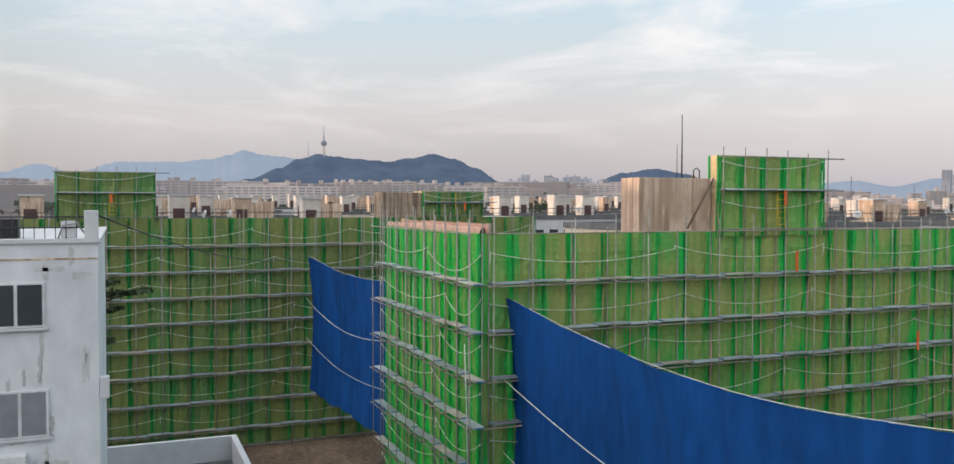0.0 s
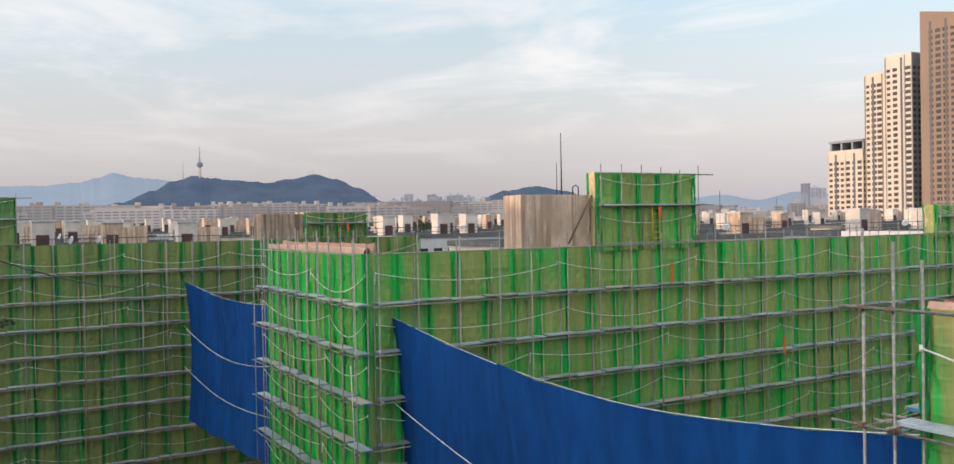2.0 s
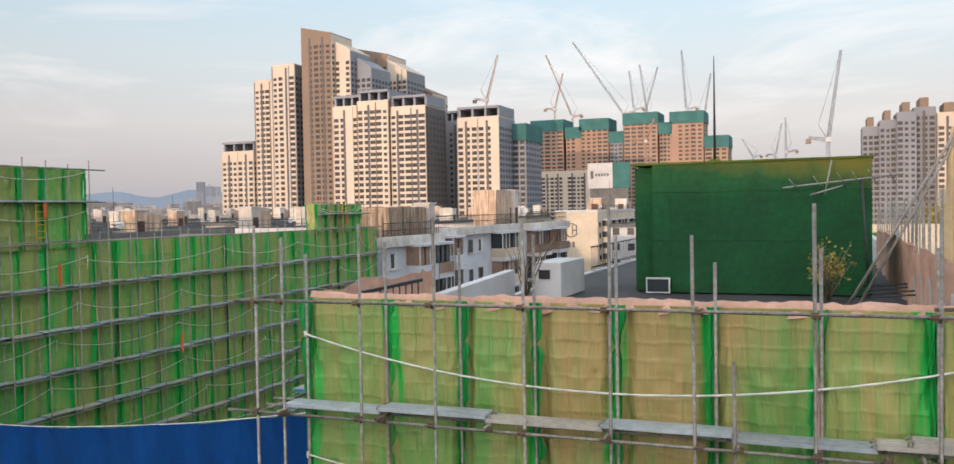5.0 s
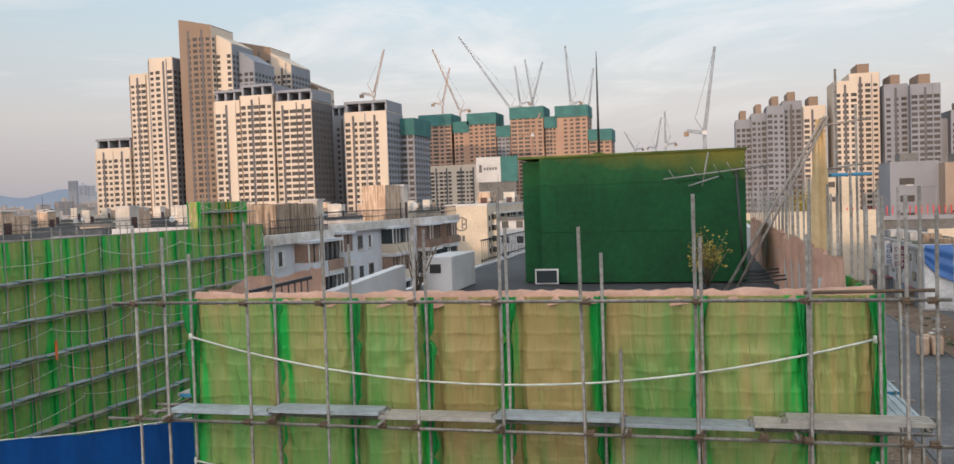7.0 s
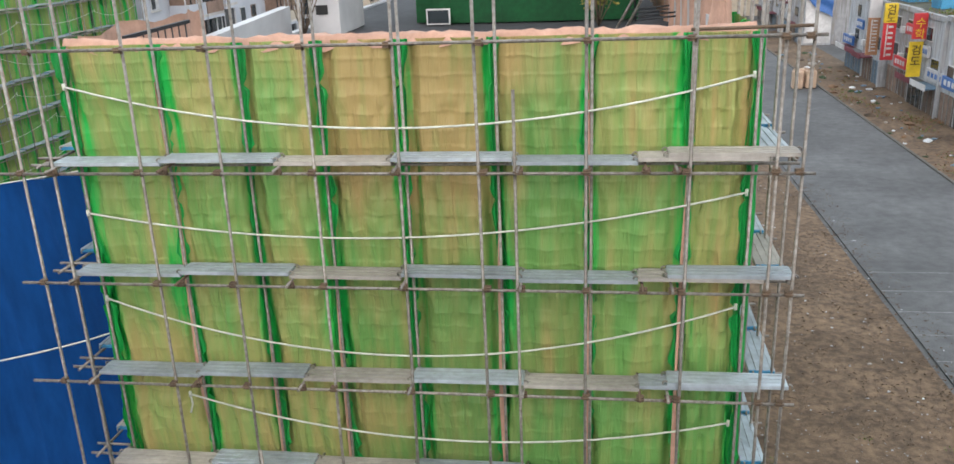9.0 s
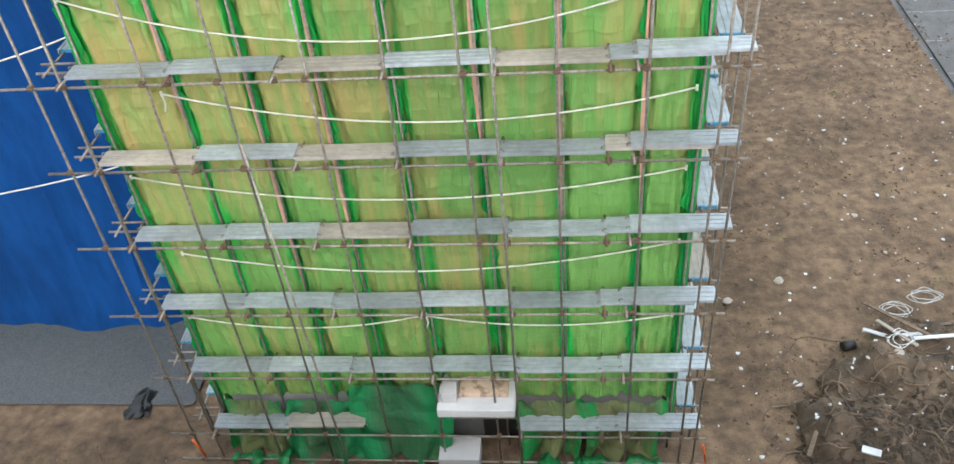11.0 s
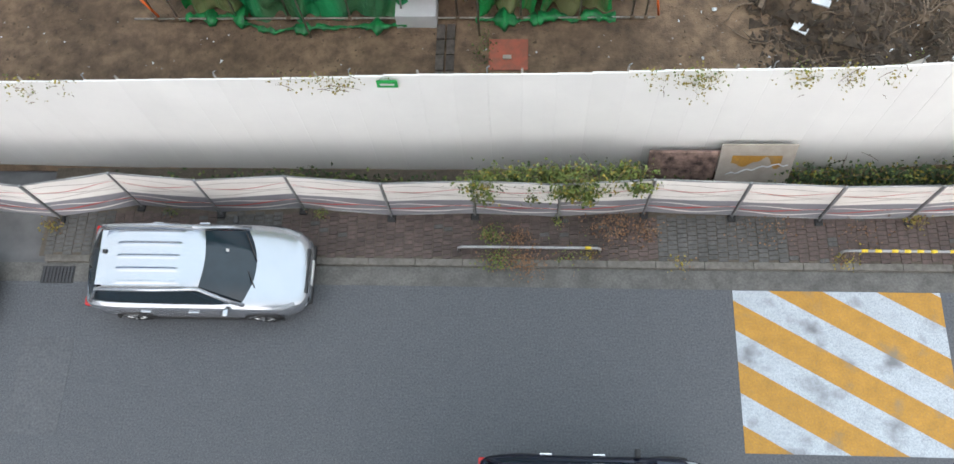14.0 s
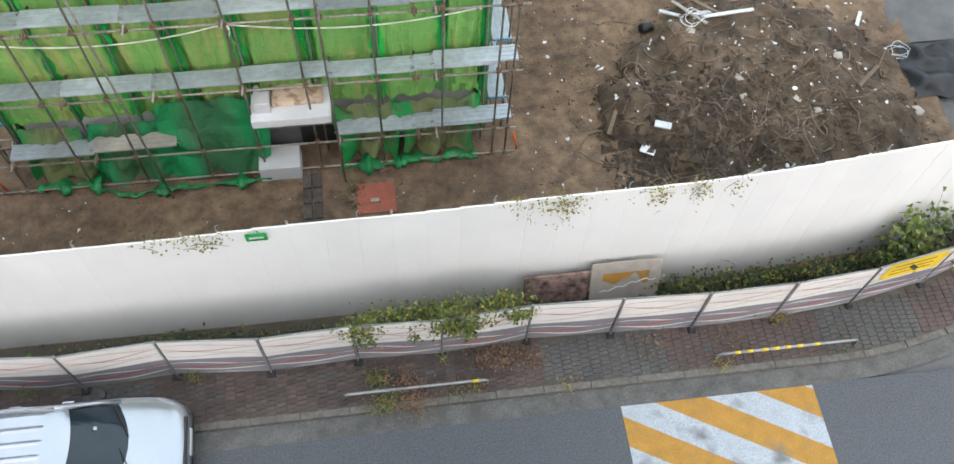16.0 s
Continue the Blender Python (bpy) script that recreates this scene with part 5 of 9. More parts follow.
def crackle(m, width, dark):
    """Crazed paint: asphalt shows in fine cracks and worn patches."""
    n, l = links_of(m)
    b = n["Principled BSDF"]
    src = b.inputs["Base Color"].links[0].from_socket
    g = n.new("ShaderNodeNewGeometry")
    v = n.new("ShaderNodeTexVoronoi"); v.feature = "DISTANCE_TO_EDGE"; v.inputs["Scale"].default_value = 13
    l.new(g.outputs["Position"], v.inputs["Vector"])
    nz = n.new("ShaderNodeTexNoise"); nz.inputs["Scale"].default_value = 1.6; nz.inputs["Detail"].default_value = 7
    l.new(g.outputs["Position"], nz.inputs["Vector"])
    a = n.new("ShaderNodeMapRange"); a.inputs["From Min"].default_value, a.inputs["From Max"].default_value = 0.0, width
    a.inputs["To Min"].default_value, a.inputs["To Max"].default_value = 0.85, 0.0
    l.new(v.outputs["Distance"], a.inputs["Value"])
    w = n.new("ShaderNodeMapRange"); w.inputs["From Min"].default_value, w.inputs["From Max"].default_value = 0.55, 0.72
    l.new(nz.outputs["Fac"], w.inputs["Value"])
    mx = n.new("ShaderNodeMath"); mx.operation = "MAXIMUM"
    l.new(a.outputs[0], mx.inputs[0]); l.new(w.outputs[0], mx.inputs[1])
    mm = n.new("ShaderNodeMix"); mm.data_type = "RGBA"
    l.new(mx.outputs[0], mm.inputs[0]); l.new(src, mm.inputs[6]); mm.inputs[7].default_value = (*dark, 1)
    l.new(mm.outputs[2], b.inputs["Base Color"])


crackle(M["white_line"], 0.02, (0.15, 0.155, 0.165))
crackle(M["orange_line"], 0.014, (0.20, 0.15, 0.09))

# asphalt repair patch and drain
M["asphalt_patch"] = mat("patched_asphalt", (0.115, 0.12, 0.128), (0.065, 0.069, 0.077), 20, 0.88, bump=0.4, bump_scale=80, big=0.08)
single("asphalt_patch", boxed((-10.4, 2.2, 0.0), (-9.3, 4.2, 0.006)), M["asphalt_patch"], "square asphalt repair patch in the street", "road patch", kind="structure")
drain = thing("drain_grate", (-9.95, 5.55, 0), "black iron drain grate in the gutter", "drain")
part("frame", boxed((-10.3, 5.38, 0.0), (-9.58, 5.76, 0.015)), M["black"], drain)
for i in range(3):
    for j in range(9):
        part("slat", boxed((-10.26 + 0.076 * j, 5.4 + 0.12 * i, 0.015), (-10.22 + 0.076 * j, 5.5 + 0.12 * i, 0.03)), M["dark_metal"], drain)

# ---- hoarding ----
hoard = thing("hoarding", (0, 8.1, 0), "tall plain white steel site hoarding", "hoarding", kind="structure")


def hoard_y(x):
    return 8.1 + (0.02 * max(0, x - 5) ** 1.6 if x > 5 else 0) + (0.012 * max(0, -8 - x) ** 1.3 if x < -8 else 0)


def hoard_top(x):
    return 3.96 + 0.0325 * x


def sheet_panel():
    b = bmesh.new()
    w = 0.62
    prof = ((0, 0.0), (0.012, -0.004), (0.608, -0.004), (0.62, 0.0))
    fr = [(b.verts.new((x, y, 0)), b.verts.new((x, y, 3.96))) for x, y in prof]
    for a, c in zip(fr, fr[1:]):
        b.faces.new((a[0], c[0], c[1], a[1]))
    bk = [(b.verts.new((x, 0.03, 0)), b.verts.new((x, 0.03, 3.96))) for x in (0, w)]
    b.faces.new((bk[1][0], bk[0][0], bk[0][1], bk[1][1]))
    b.faces.new([q[1] for q in fr] + [bk[1][1], bk[0][1]])
    return to_mesh("panel", b, M["hoard"])


hp = sheet_panel()
for i in range(62):
    x = -20.5 + 0.62 * i
    sl = math.atan2(hoard_y(x + 0.62) - hoard_y(x), 0.62)
    piece("panel", hp, hoard, Matrix.Translation((x, hoard_y(x), 0.02 * math.sin(i * 0.7))) @ Matrix.Rotation(sl, 4, "Z") @ Matrix.Rotation(radians(-0.3 + 0.06 * math.sin(i)), 4, "X") @ Matrix.Diagonal((1, 1, hoard_top(x) / 3.96, 1)))
    if i % 3 == 0:
        part("post", bar((x, hoard_y(x) + 0.07, 0), (x, hoard_y(x) + 0.07, hoard_top(x) + 0.09), 0.025, 6), M["steel"], hoard)
    if i % 4 == 0:
        part("hook", tube(bmesh.new(), ((x, hoard_y(x) + 0.06, hoard_top(x) - 0.01), (x, hoard_y(x) + 0.08, hoard_top(x) + 0.14), (x + 0.05, hoard_y(x) + 0.1, hoard_top(x) + 0.16)), 0.012, 5), M["galv"], hoard)
for z in (1.0, 2.9):
    bm = bmesh.new()
    tube(bm, [(x, hoard_y(x) + 0.06, z) for x in range(-20, 18)], 0.024, 6)
    part("rail", bm, M["steel"], hoard)
sg = thing("notice_plate", (-2.3, 8.07, 3.68), "small green notice plate hung on the hoarding", "sign")
part("plate", boxed((-2.66, 8.05, 3.60), (-2.28, 8.075, 3.82), 0.006), M["gather"], sg)
part("hanger", tube(bmesh.new(), ((-2.62, 8.06, 3.82), (-2.5, 8.1, 3.93), (-2.32, 8.06, 3.74)), 0.006, 4), M["galv"], sg)
part("bar", boxed((-2.6, 8.046, 3.68), (-2.34, 8.05, 3.74)), M["frame_white"], sg)

# ---- printed low fence ----
feet = ((-20.7, 7.0), (-18.9, 7.1), (-17.2, 6.95), (-15.4, 7.05), (-13.6, 6.85), (-11.85, 7.0), (-10.06, 6.83), (-8.31, 7.13), (-6.53, 6.98), (-4.72, 7.08), (-2.81, 6.93), (-1.02, 6.99), (0.74, 6.94), (2.55, 7.06), (4.38, 7.0), (6.16, 6.93), (7.98, 6.96), (9.79, 7.11), (11.6, 7.44), (13.3, 7.95), (15.0, 8.5))
post_me = None
for k in range(len(feet) - 1):
    a, b = Vector((*feet[k], 0)), Vector((*feet[k + 1], 0))
    L = (b - a).length
    f = face_pose((a.x, a.y, 0.1), (b.x - a.x, b.y - a.y))
    rk = random.Random(k)
    fe = thing("street_fence", ((a.x + b.x) / 2, (a.y + b.y) / 2, 0.1), "low fence panel printed white over grey with red and taupe waves", "fence", "fence panels")
    if k == 17:
        tagged(fe, "low fence panel printed white over grey with a yellow notice")

    def flat(z0, z1, y):
        return lambda u, v: f @ Vector((0.03 + (L - 0.06) * u, y - 0.02 * math.sin(u * 3.14 + k), z0 + (z1 - z0) * v + 0.01 * math.sin(u * 5 + k)))
    lo_b, hi_b = grid(bmesh.new(), 10, 2, flat(0.12, 0.84, 0)), grid(bmesh.new(), 10, 2, flat(0.84, 1.72, 0))
    part("sheet_lower", lo_b, M["fence_grey"], fe, "grey lower half")
    part("sheet_upper", hi_b, M["fence_white"], fe, "white upper half")
    part("backing", grid(bmesh.new(), 10, 2, flat(0.12, 1.72, 0.025)), M["fence_grey"], fe)

    def wave(z0, amp, ph, w, y):
        def fn(u, v):
            q = flat(0, 1, y)(u, 0)
            th = w * (0.35 + 0.65 * math.sin(math.pi * u) ** 0.7)
            return q + Vector((0, 0, z0 + amp * math.sin(u * 5.2 + ph) + (v - 0.5) * th))
        return grid(bmesh.new(), 22, 1, fn)
    p0 = rk.uniform(-0.4, 0.4)
    for z0, amp, ph, w, mm, nm in ((1.5, 0.06, 0.3, 0.022, "fence_line", "wave"), (1.32, 0.08, 2.6, 0.026, "fence_red", "red_wave"), (1.2, 0.07, 1.2, 0.022, "fence_line", "wave"), (1.03, 0.05, 3.9, 0.02, "fence_line", "wave"), (0.62, 0.07, 0.9, 0.045, "fence_white", "white_wave"), (0.5, 0.06, 3.4, 0.05, "fence_red", "red_wave"), (0.34, 0.07, 2.0, 0.06, "fence_white", "white_wave")):
        part(nm, wave(z0, amp, ph + p0, w, -0.006), M[mm], fe)
    for z in (0.12, 1.72):
        part("rail", bar(f @ Vector((0.02, 0.01, z)), f @ Vector((L - 0.02, 0.01, z)), 0.018, 6), M["galv"], fe)
    bm = bmesh.new()
    box(bm, (-0.018, -0.035, 0.0), (0.018, 0.02, 1.76), 0, f)
    part("post", bm, M["galv"], fe)
    bm = bmesh.new()
    box(bm, (-0.09, -0.13, 0.0), (0.09, 0.1, 0.06), 0, f)
    bmesh.ops.bevel(bm, geom=bm.edges[:], offset=0.02, segments=1, affect="EDGES")
    part("foot", bm, M["black"], fe, "black rubber foot")
    if k == 17:
        part("notice", grid(bmesh.new(), 6, 2, lambda u, v: flat(0.95, 1.68, -0.012)(0.15 + 0.8 * u, v)), M["yellow"], fe, "yellow notice")
        for q in range(3):
            part("bar", grid(bmesh.new(), 6, 1, lambda u, v: flat(1.12 + 0.17 * q, 1.18 + 0.17 * q, -0.016)(0.25 + 0.55 * u, v)), M["orange_line"], fe)

# low kerb rails
for x0, x1, bands in ((-1.34, 1.6, (2.62,)), (6.5, 9.6, (0.35, 0.62, 0.95, 1.2, 1.45, 1.72, 2.1))):
    r = thing("kerb_rail", ((x0 + x1) / 2, 6.17, 0.1), "low grey tube rail with worn yellow bands at the kerb", "rail", "kerb rails")
    y, z = 6.17, 0.38
    part("rail", tube(bmesh.new(), ((x0, y, 0.1), (x0 + 0.01, y, z - 0.06), (x0 + 0.07, y, z), (x1 - 0.07, y, z), (x1 - 0.01, y, z - 0.06), (x1, y, 0.1)), 0.032, 8), M["galv"], r)
    for q in bands:
        part("band", bar((x0 + q, y, z), (x0 + q + 0.13, y, z), 0.0345, 10), M["yellow"], r, "yellow band")

# ---- boards leaning in the gap ----
bd = thing("leaning_board", (3.3, 7.9, 0), "peeling rotten brown board leaning on the hoarding", "board")
part("board", boxed((2.55, -0.03, 0), (3.95, 0.03, 1.25), 0.01), M["old_board"], bd).matrix_basis = Matrix.Translation((0, 7.62, 0.12)) @ Matrix.Rotation(radians(-14), 4, "X")
part("scrap", boxed((3.2, 7.4, 0.25), (3.7, 7.7, 0.3), 0.01), M["board_grey"], bd).matrix_basis = Matrix.Translation((0, 0, 0))
part("prop", boxed((3.1, 7.4, 0.1), (3.6, 7.7, 0.25), 0.01), M["old_board"], bd)
bd = thing("leaning_board", (4.6, 7.9, 0), "grey board with peeling orange paint leaning on the hoarding", "board")
lean = Matrix.Translation((0, 7.45, 0.12)) @ Matrix.Rotation(radians(-19), 4, "X")
part("board", boxed((3.95, -0.02, 0), (5.45, 0.02, 1.55), 0.008), M["board_grey"], bd).matrix_basis = lean
bm = bmesh.new()


def orange_patch(u, v):
    return (4.2 + 1.0 * u, -0.026, 1.42 - (0.16 + 0.3 * v * (0.7 + 0.6 * noise.noise((u * 5, 1, 2)))) - 0.1 * v * math.sin(u * 8))


grid(bm, 16, 3, orange_patch)
part("paint", bm, M["orange_line"], bd, "peeling orange paint").matrix_basis = lean
bm = tube(bmesh.new(), [(4.15 + 0.1 * i, -0.03, 0.72 + 0.28 * min(1, i / 9) + 0.04 * math.sin(i * 2.1)) for i in range(13)], 0.014, 4)
part("torn_edge", bm, M["debris_white"], bd).matrix_basis = lean
pk = thing("timber", (5.9, 7.55, 0.1), "orange painted timber offcut among weeds", "timber")
part("timber", boxed((-0.7, -0.06, 0), (0.7, 0.06, 0.07), 0.01), M["orange_line"], pk).matrix_basis = Matrix.Translation((6.0, 7.6, 0.32)) @ Matrix.Rotation(radians(8), 4, "Z") @ Matrix.Rotation(radians(10), 4, "Y")
part("prop", boxed((5.6, 7.5, 0.09), (6.4, 7.7, 0.3), 0.02), M["twig"], pk)


# ---- plants ----
def leafy(name, spots, seed, label, mats, size=(0.05, 0.11), stems=True, category="vine"):
    """spots: x, y, z, count, spread x, spread y, spread z"""
    rr = random.Random(seed)
    s = thing(name, spots[0][:3], label, category)
    for mi, m in enumerate(mats):
        lb = bmesh.new()
        for x, y, z, n, sx, sy, sz in spots:
            for _ in range(int(n * (0.72 if mi == 0 else 0.28 / max(1, len(mats) - 1)))):
                c = Vector((x + rr.gauss(0, sx), y + rr.gauss(0, sy), z + rr.gauss(0, sz)))
                if c.z < 0.1:
                    c.z = 0.1 + rr.uniform(0, 0.1)
                leaf(lb, c, rr.uniform(*size), rr)
        part("leaves", lb, m, s, kind="stuff")
    if stems:
        b = bmesh.new()
        for x, y, z, n, sx, sy, sz in spots:
            for _ in range(max(3, n // 40)):
                c = Vector((x + rr.gauss(0, sx), y + rr.gauss(0, sy), z + rr.gauss(0, sz)))
                e = c + Vector((rr.gauss(0, sx), rr.gauss(0, sy), rr.gauss(0, sz)))
                tube(b, (c, c.lerp(e, 0.5) + Vector((0, 0, 0.04)), e), [0.008, 0.006, 0.003], 4)
        part("stem", b, M["twig"], s, kind="stuff")
    return s


# vines over the hoarding's top
for i, (x, n, w, hgt) in enumerate(((-9.4, 60, 0.22, 0.14), (-8.6, 20, 0.2, 0.05), (-3.5, 90, 0.35, 0.07), (-4.3, 20, 0.2, 0.05), (2.3, 40, 0.18, 0.1), (3.05, 190, 0.28, 0.16), (4.85, 90, 0.2, 0.1), (5.6, 80, 0.16, 0.13), (6.3, 30, 0.15, 0.12))):
    leafy("hoarding_vine", ((x, 8.07, hoard_top(x) + 0.04 - hgt, n, w, 0.06, hgt * 1.3), (x + 0.1, 8.04, hoard_top(x) - 0.21 - hgt, n // 3, w * 0.5, 0.03, hgt * 1.6)), 20 + i, "vine with yellowing leaves hanging over the hoarding", (M["leaf_yellow"], M["leaf"]), (0.035, 0.07))
# vine over the printed fence
leafy("fence_vine", ((-0.9, 7.05, 1.72, 420, 0.2, 0.1, 0.1), (-0.3, 7.2, 1.7, 460, 0.35, 0.1, 0.1), (0.4, 7.2, 1.75, 300, 0.2, 0.1, 0.08), (1.0, 7.1, 1.78, 1100, 0.26, 0.13, 0.1), (1.0, 6.9, 1.5, 560, 0.26, 0.04, 0.16), (-0.8, 6.9, 1.35, 110, 0.14, 0.03, 0.2), (2.0, 7.2, 1.78, 620, 0.24, 0.12, 0.1), (2.3, 6.98, 1.6, 190, 0.15, 0.04, 0.12), (0.15, 6.93, 1.25, 50, 0.1, 0.03, 0.2), (1.3, 6.88, 1.2, 70, 0.08, 0.03, 0.18)), 40, "green vine with yellow leaves spilling over the fence", (M["leaf"], M["leaf_yellow"], M["leaf_dark"]), (0.045, 0.095))
# weeds in the gap between fence and hoarding
leafy("gap_weeds", tuple((x, 7.55 + 0.1 * math.sin(x), 0.42 + 0.12 * math.sin(x * 2.3), 130, 0.3, 0.12, 0.14) for x in [-9 + 0.7 * i for i in range(18)]), 41, "dark weeds growing behind the fence", (M["leaf_dark"], M["leaf"]), (0.05, 0.12))
leafy("gap_weeds", tuple((x, 7.65 + 0.03 * (x - 5.5), 0.58, 300, 0.32, 0.12, 0.2) for x in [5.6 + 0.55 * i for i in range(14)]), 42, "thick dark weeds with pale flowers behind the fence", (M["leaf_dark"], M["leaf"], M["leaf_yellow"]), (0.05, 0.11))
leafy("sapling", ((11.2, 8.0, 1.6, 420, 0.35, 0.25, 0.5), (10.9, 7.9, 1.0, 200, 0.3, 0.2, 0.4)), 43, "leafy green sapling behind the fence", (M["leaf"], M["leaf_dark"]), (0.08, 0.18), category="sapling")
# weeds round the kerb rails and fence feet
for i, (x, y, n, w, mm) in enumerate(((-0.65, 6.5, 260, 0.16, "leaf"), (-0.55, 5.95, 300, 0.2, "leaf"), (0.0, 5.9, 320, 0.24, "leaf_dry"), (-0.1, 6.45, 160, 0.16, "leaf_dry"), (0.9, 6.1, 80, 0.2, "leaf"), (1.4, 6.1, 70, 0.1, "leaf_yellow"), (1.9, 6.75, 380, 0.3, "leaf_dry"), (2.5, 6.6, 160, 0.2, "leaf_dry"), (0.75, 6.8, 50, 0.08, "leaf"), (-4.35, 6.95, 90, 0.09, "leaf"), (-10.2, 6.6, 90, 0.15, "leaf_yellow"), (-7.6, 6.95, 60, 0.1, "leaf"), (5.0, 6.75, 140, 0.4, "leaf_dry"), (8.1, 6.9, 160, 0.12, "leaf_yellow"), (6.6, 6.05, 90, 0.15, "leaf_yellow"), (9.3, 6.2, 70, 0.2, "leaf"), (3.3, 5.9, 50, 0.15, "leaf_yellow"), (7.0, 6.7, 70, 0.3, "leaf_dry"))):
    leafy("pavement_weed", ((x, y, 0.22, n, w, w * 0.7, 0.12),), 60 + i, "tuft of weeds growing from paving joints", (M[mm], M["leaf_dry"]), (0.03, 0.07), category="weed")


# ---- cars ----
def car(at, paint, label, plate=True, tilt=0.0):
    """A parked compact sport-utility car, nose towards +x."""
    c = thing("parked_car", (0, 0, 0), label, "car", "parked cars")
    hw = 0.925
    xs = [-2.22, -2.15, -2.0, -1.6, -1.0, -0.4, 0.2, 0.7, 1.0, 1.3, 1.65, 1.95, 2.12, 2.22]
    top = [0.80, 1.02, 1.06, 1.05, 1.03, 1.01, 1.00, 1.00, 0.99, 0.95, 0.88, 0.80, 0.70, 0.58]
    wid = [0.72, 0.82, 0.88, 0.925, 0.925, 0.92, 0.92, 0.925, 0.925, 0.92, 0.90, 0.84, 0.72, 0.56]
    low = [0.45, 0.32, 0.26, 0.24, 0.24, 0.24, 0.24, 0.24, 0.24, 0.24, 0.25, 0.28, 0.34, 0.42]
    bm = bmesh.new()
    rings = []
    for x, t, w, lo in zip(xs, top, wid, low):
        sec = []
        for y, z in ((w * 0.93, lo), (w, lo + 0.16), (w, (lo + t) / 2), (w * 0.985, t - 0.12), (w * 0.94, t - 0.03), (w * 0.82, t + 0.01), (w * 0.45, t + 0.035), (0, t + 0.045)):
            sec.append((y, z))
        ring = [bm.verts.new((x, -y, z)) for y, z in sec] + [bm.verts.new((x, y, z)) for y, z in sec[-2::-1]]
        rings.append(ring)
    for a, b in zip(rings, rings[1:]):
        for k in range(len(a) - 1):
            bm.faces.new((a[k], b[k], b[k + 1], a[k + 1]))
        bm.faces.new((a[-1], b[-1], b[0], a[0]))
    bm.faces.new(rings[0]); bm.faces.new(rings[-1][::-1])
    bmesh.ops.recalc_face_normals(bm, faces=bm.faces[:])
    bmesh.ops.subdivide_edges(bm, edges=bm.edges[:], cuts=1, use_grid_fill=True, smooth=0.35)
    body = part("body", bm, paint, c, smooth=True)
    # glasshouse: rings from the belt up to the roof
    def outline(x0, x1, w0, w1, z, zf, n=10):
        pts = []
        for i in range(n + 1):
            t = i / n
            x = x0 + (x1 - x0) * t
            e = min(t / 0.12, 1) ** 0.5 * min((1 - t) / 0.16, 1) ** 0.5
            w = (w0 + (w1 - w0) * t) * (0.92 + 0.08 * e)
            pts.append((x, w, z + (zf - z) * t))
        return pts
    lo_o = outline(-2.08, 1.02, 0.80, 0.80, 1.03, 0.99)
    hi_o = outline(-1.72, 0.22, 0.62, 0.60, 1.52, 1.57)
    def loft(oa, ob, s, cut=None):
        b = bmesh.new()
        A = [b.verts.new((x, s * w, z)) for x, w, z in oa]
        B = [b.verts.new((x, s * w, z)) for x, w, z in ob]
        for k in range(len(A) - 1):
            if cut and not cut(k):
                continue
            b.faces.new((A[k], A[k + 1], B[k + 1], B[k]) if s < 0 else (A[k], B[k], B[k + 1], A[k + 1]))
        return b
    for s in (-1, 1):
        part("side_window", loft(lo_o, hi_o, s), M["car_glass"], c, "dark tinted side windows", smooth=True)
    def screen(i0, i1, push, name, lab):
        b = bmesh.new()
        x0, w0, z0 = lo_o[i0]; x1, w1, z1 = hi_o[i1]
        grid(b, 12, 8, lambda u, v: ((x0 + (x1 - x0) * v) + push * (1 - (2 * u - 1) ** 2) * (1 - 0.55 * v), (2 * u - 1) * (w0 + (w1 - w0) * v) * 1.0, z0 + (z1 - z0) * v + 0.02 * math.sin(v * 3.14)))
        bmesh.ops.recalc_face_normals(b, faces=b.faces[:])
        part(name, b, M["car_glass"], c, lab, smooth=True)
    screen(-1, -1, 0.22, "windscreen", "dark windscreen")
    screen(0, 0, -0.12, "rear_window", "dark rear window")
    # roof with pressed ridges
    def roof_fn(u, v):
        x = -1.62 + 1.90 * u
        e = min(u / 0.06, 1) ** 0.5 * min((1 - u) / 0.05, 1) ** 0.5
        w = 0.64 * (0.93 + 0.07 * e)
        y = (2 * v - 1) * w + 0
        s = abs(2 * v - 1)
        z = 1.585 + 0.055 * math.sin(math.pi * min(1, max(0, 0.1 + 0.85 * u))) - 0.05 * s ** 3
        if 0.14 < u < 0.8:
            z += 0.022 * max(0, math.cos((2 * v - 1) * 15.7)) ** 3 * (s < 0.82)
        return (x + 0.09 * (1 - s * s) * (u > 0.9) - 0.05 * (1 - s * s) * (u < 0.08), y, z)
    part("roof_panel", grid(bmesh.new(), 40, 48, roof_fn), paint, c, smooth=True)
    for s in (-1, 1):
        part("pillar", tube(bmesh.new(), ((1.02, s * 0.80, 0.99), (0.66, s * 0.735, 1.25), (0.27, s * 0.62, 1.575), (-0.6, s * 0.655, 1.6), (-1.72, s * 0.635, 1.56), (-2.02, s * 0.78, 1.1)), 0.045, 7), paint, c)
        part("roof_rail", tube(bmesh.new(), ((-1.65, s * 0.62, 1.6), (-1.55, s * 0.615, 1.655), (-0.2, s * 0.61, 1.675), (0.05, s * 0.605, 1.62)), 0.018, 6), M["galv"], c)
        m = boxed((-0.055, -0.085, -0.055), (0.055, 0.085, 0.055), 0.04)
        mir = part("mirror", m, M["black"] if s > 0 else paint, c)
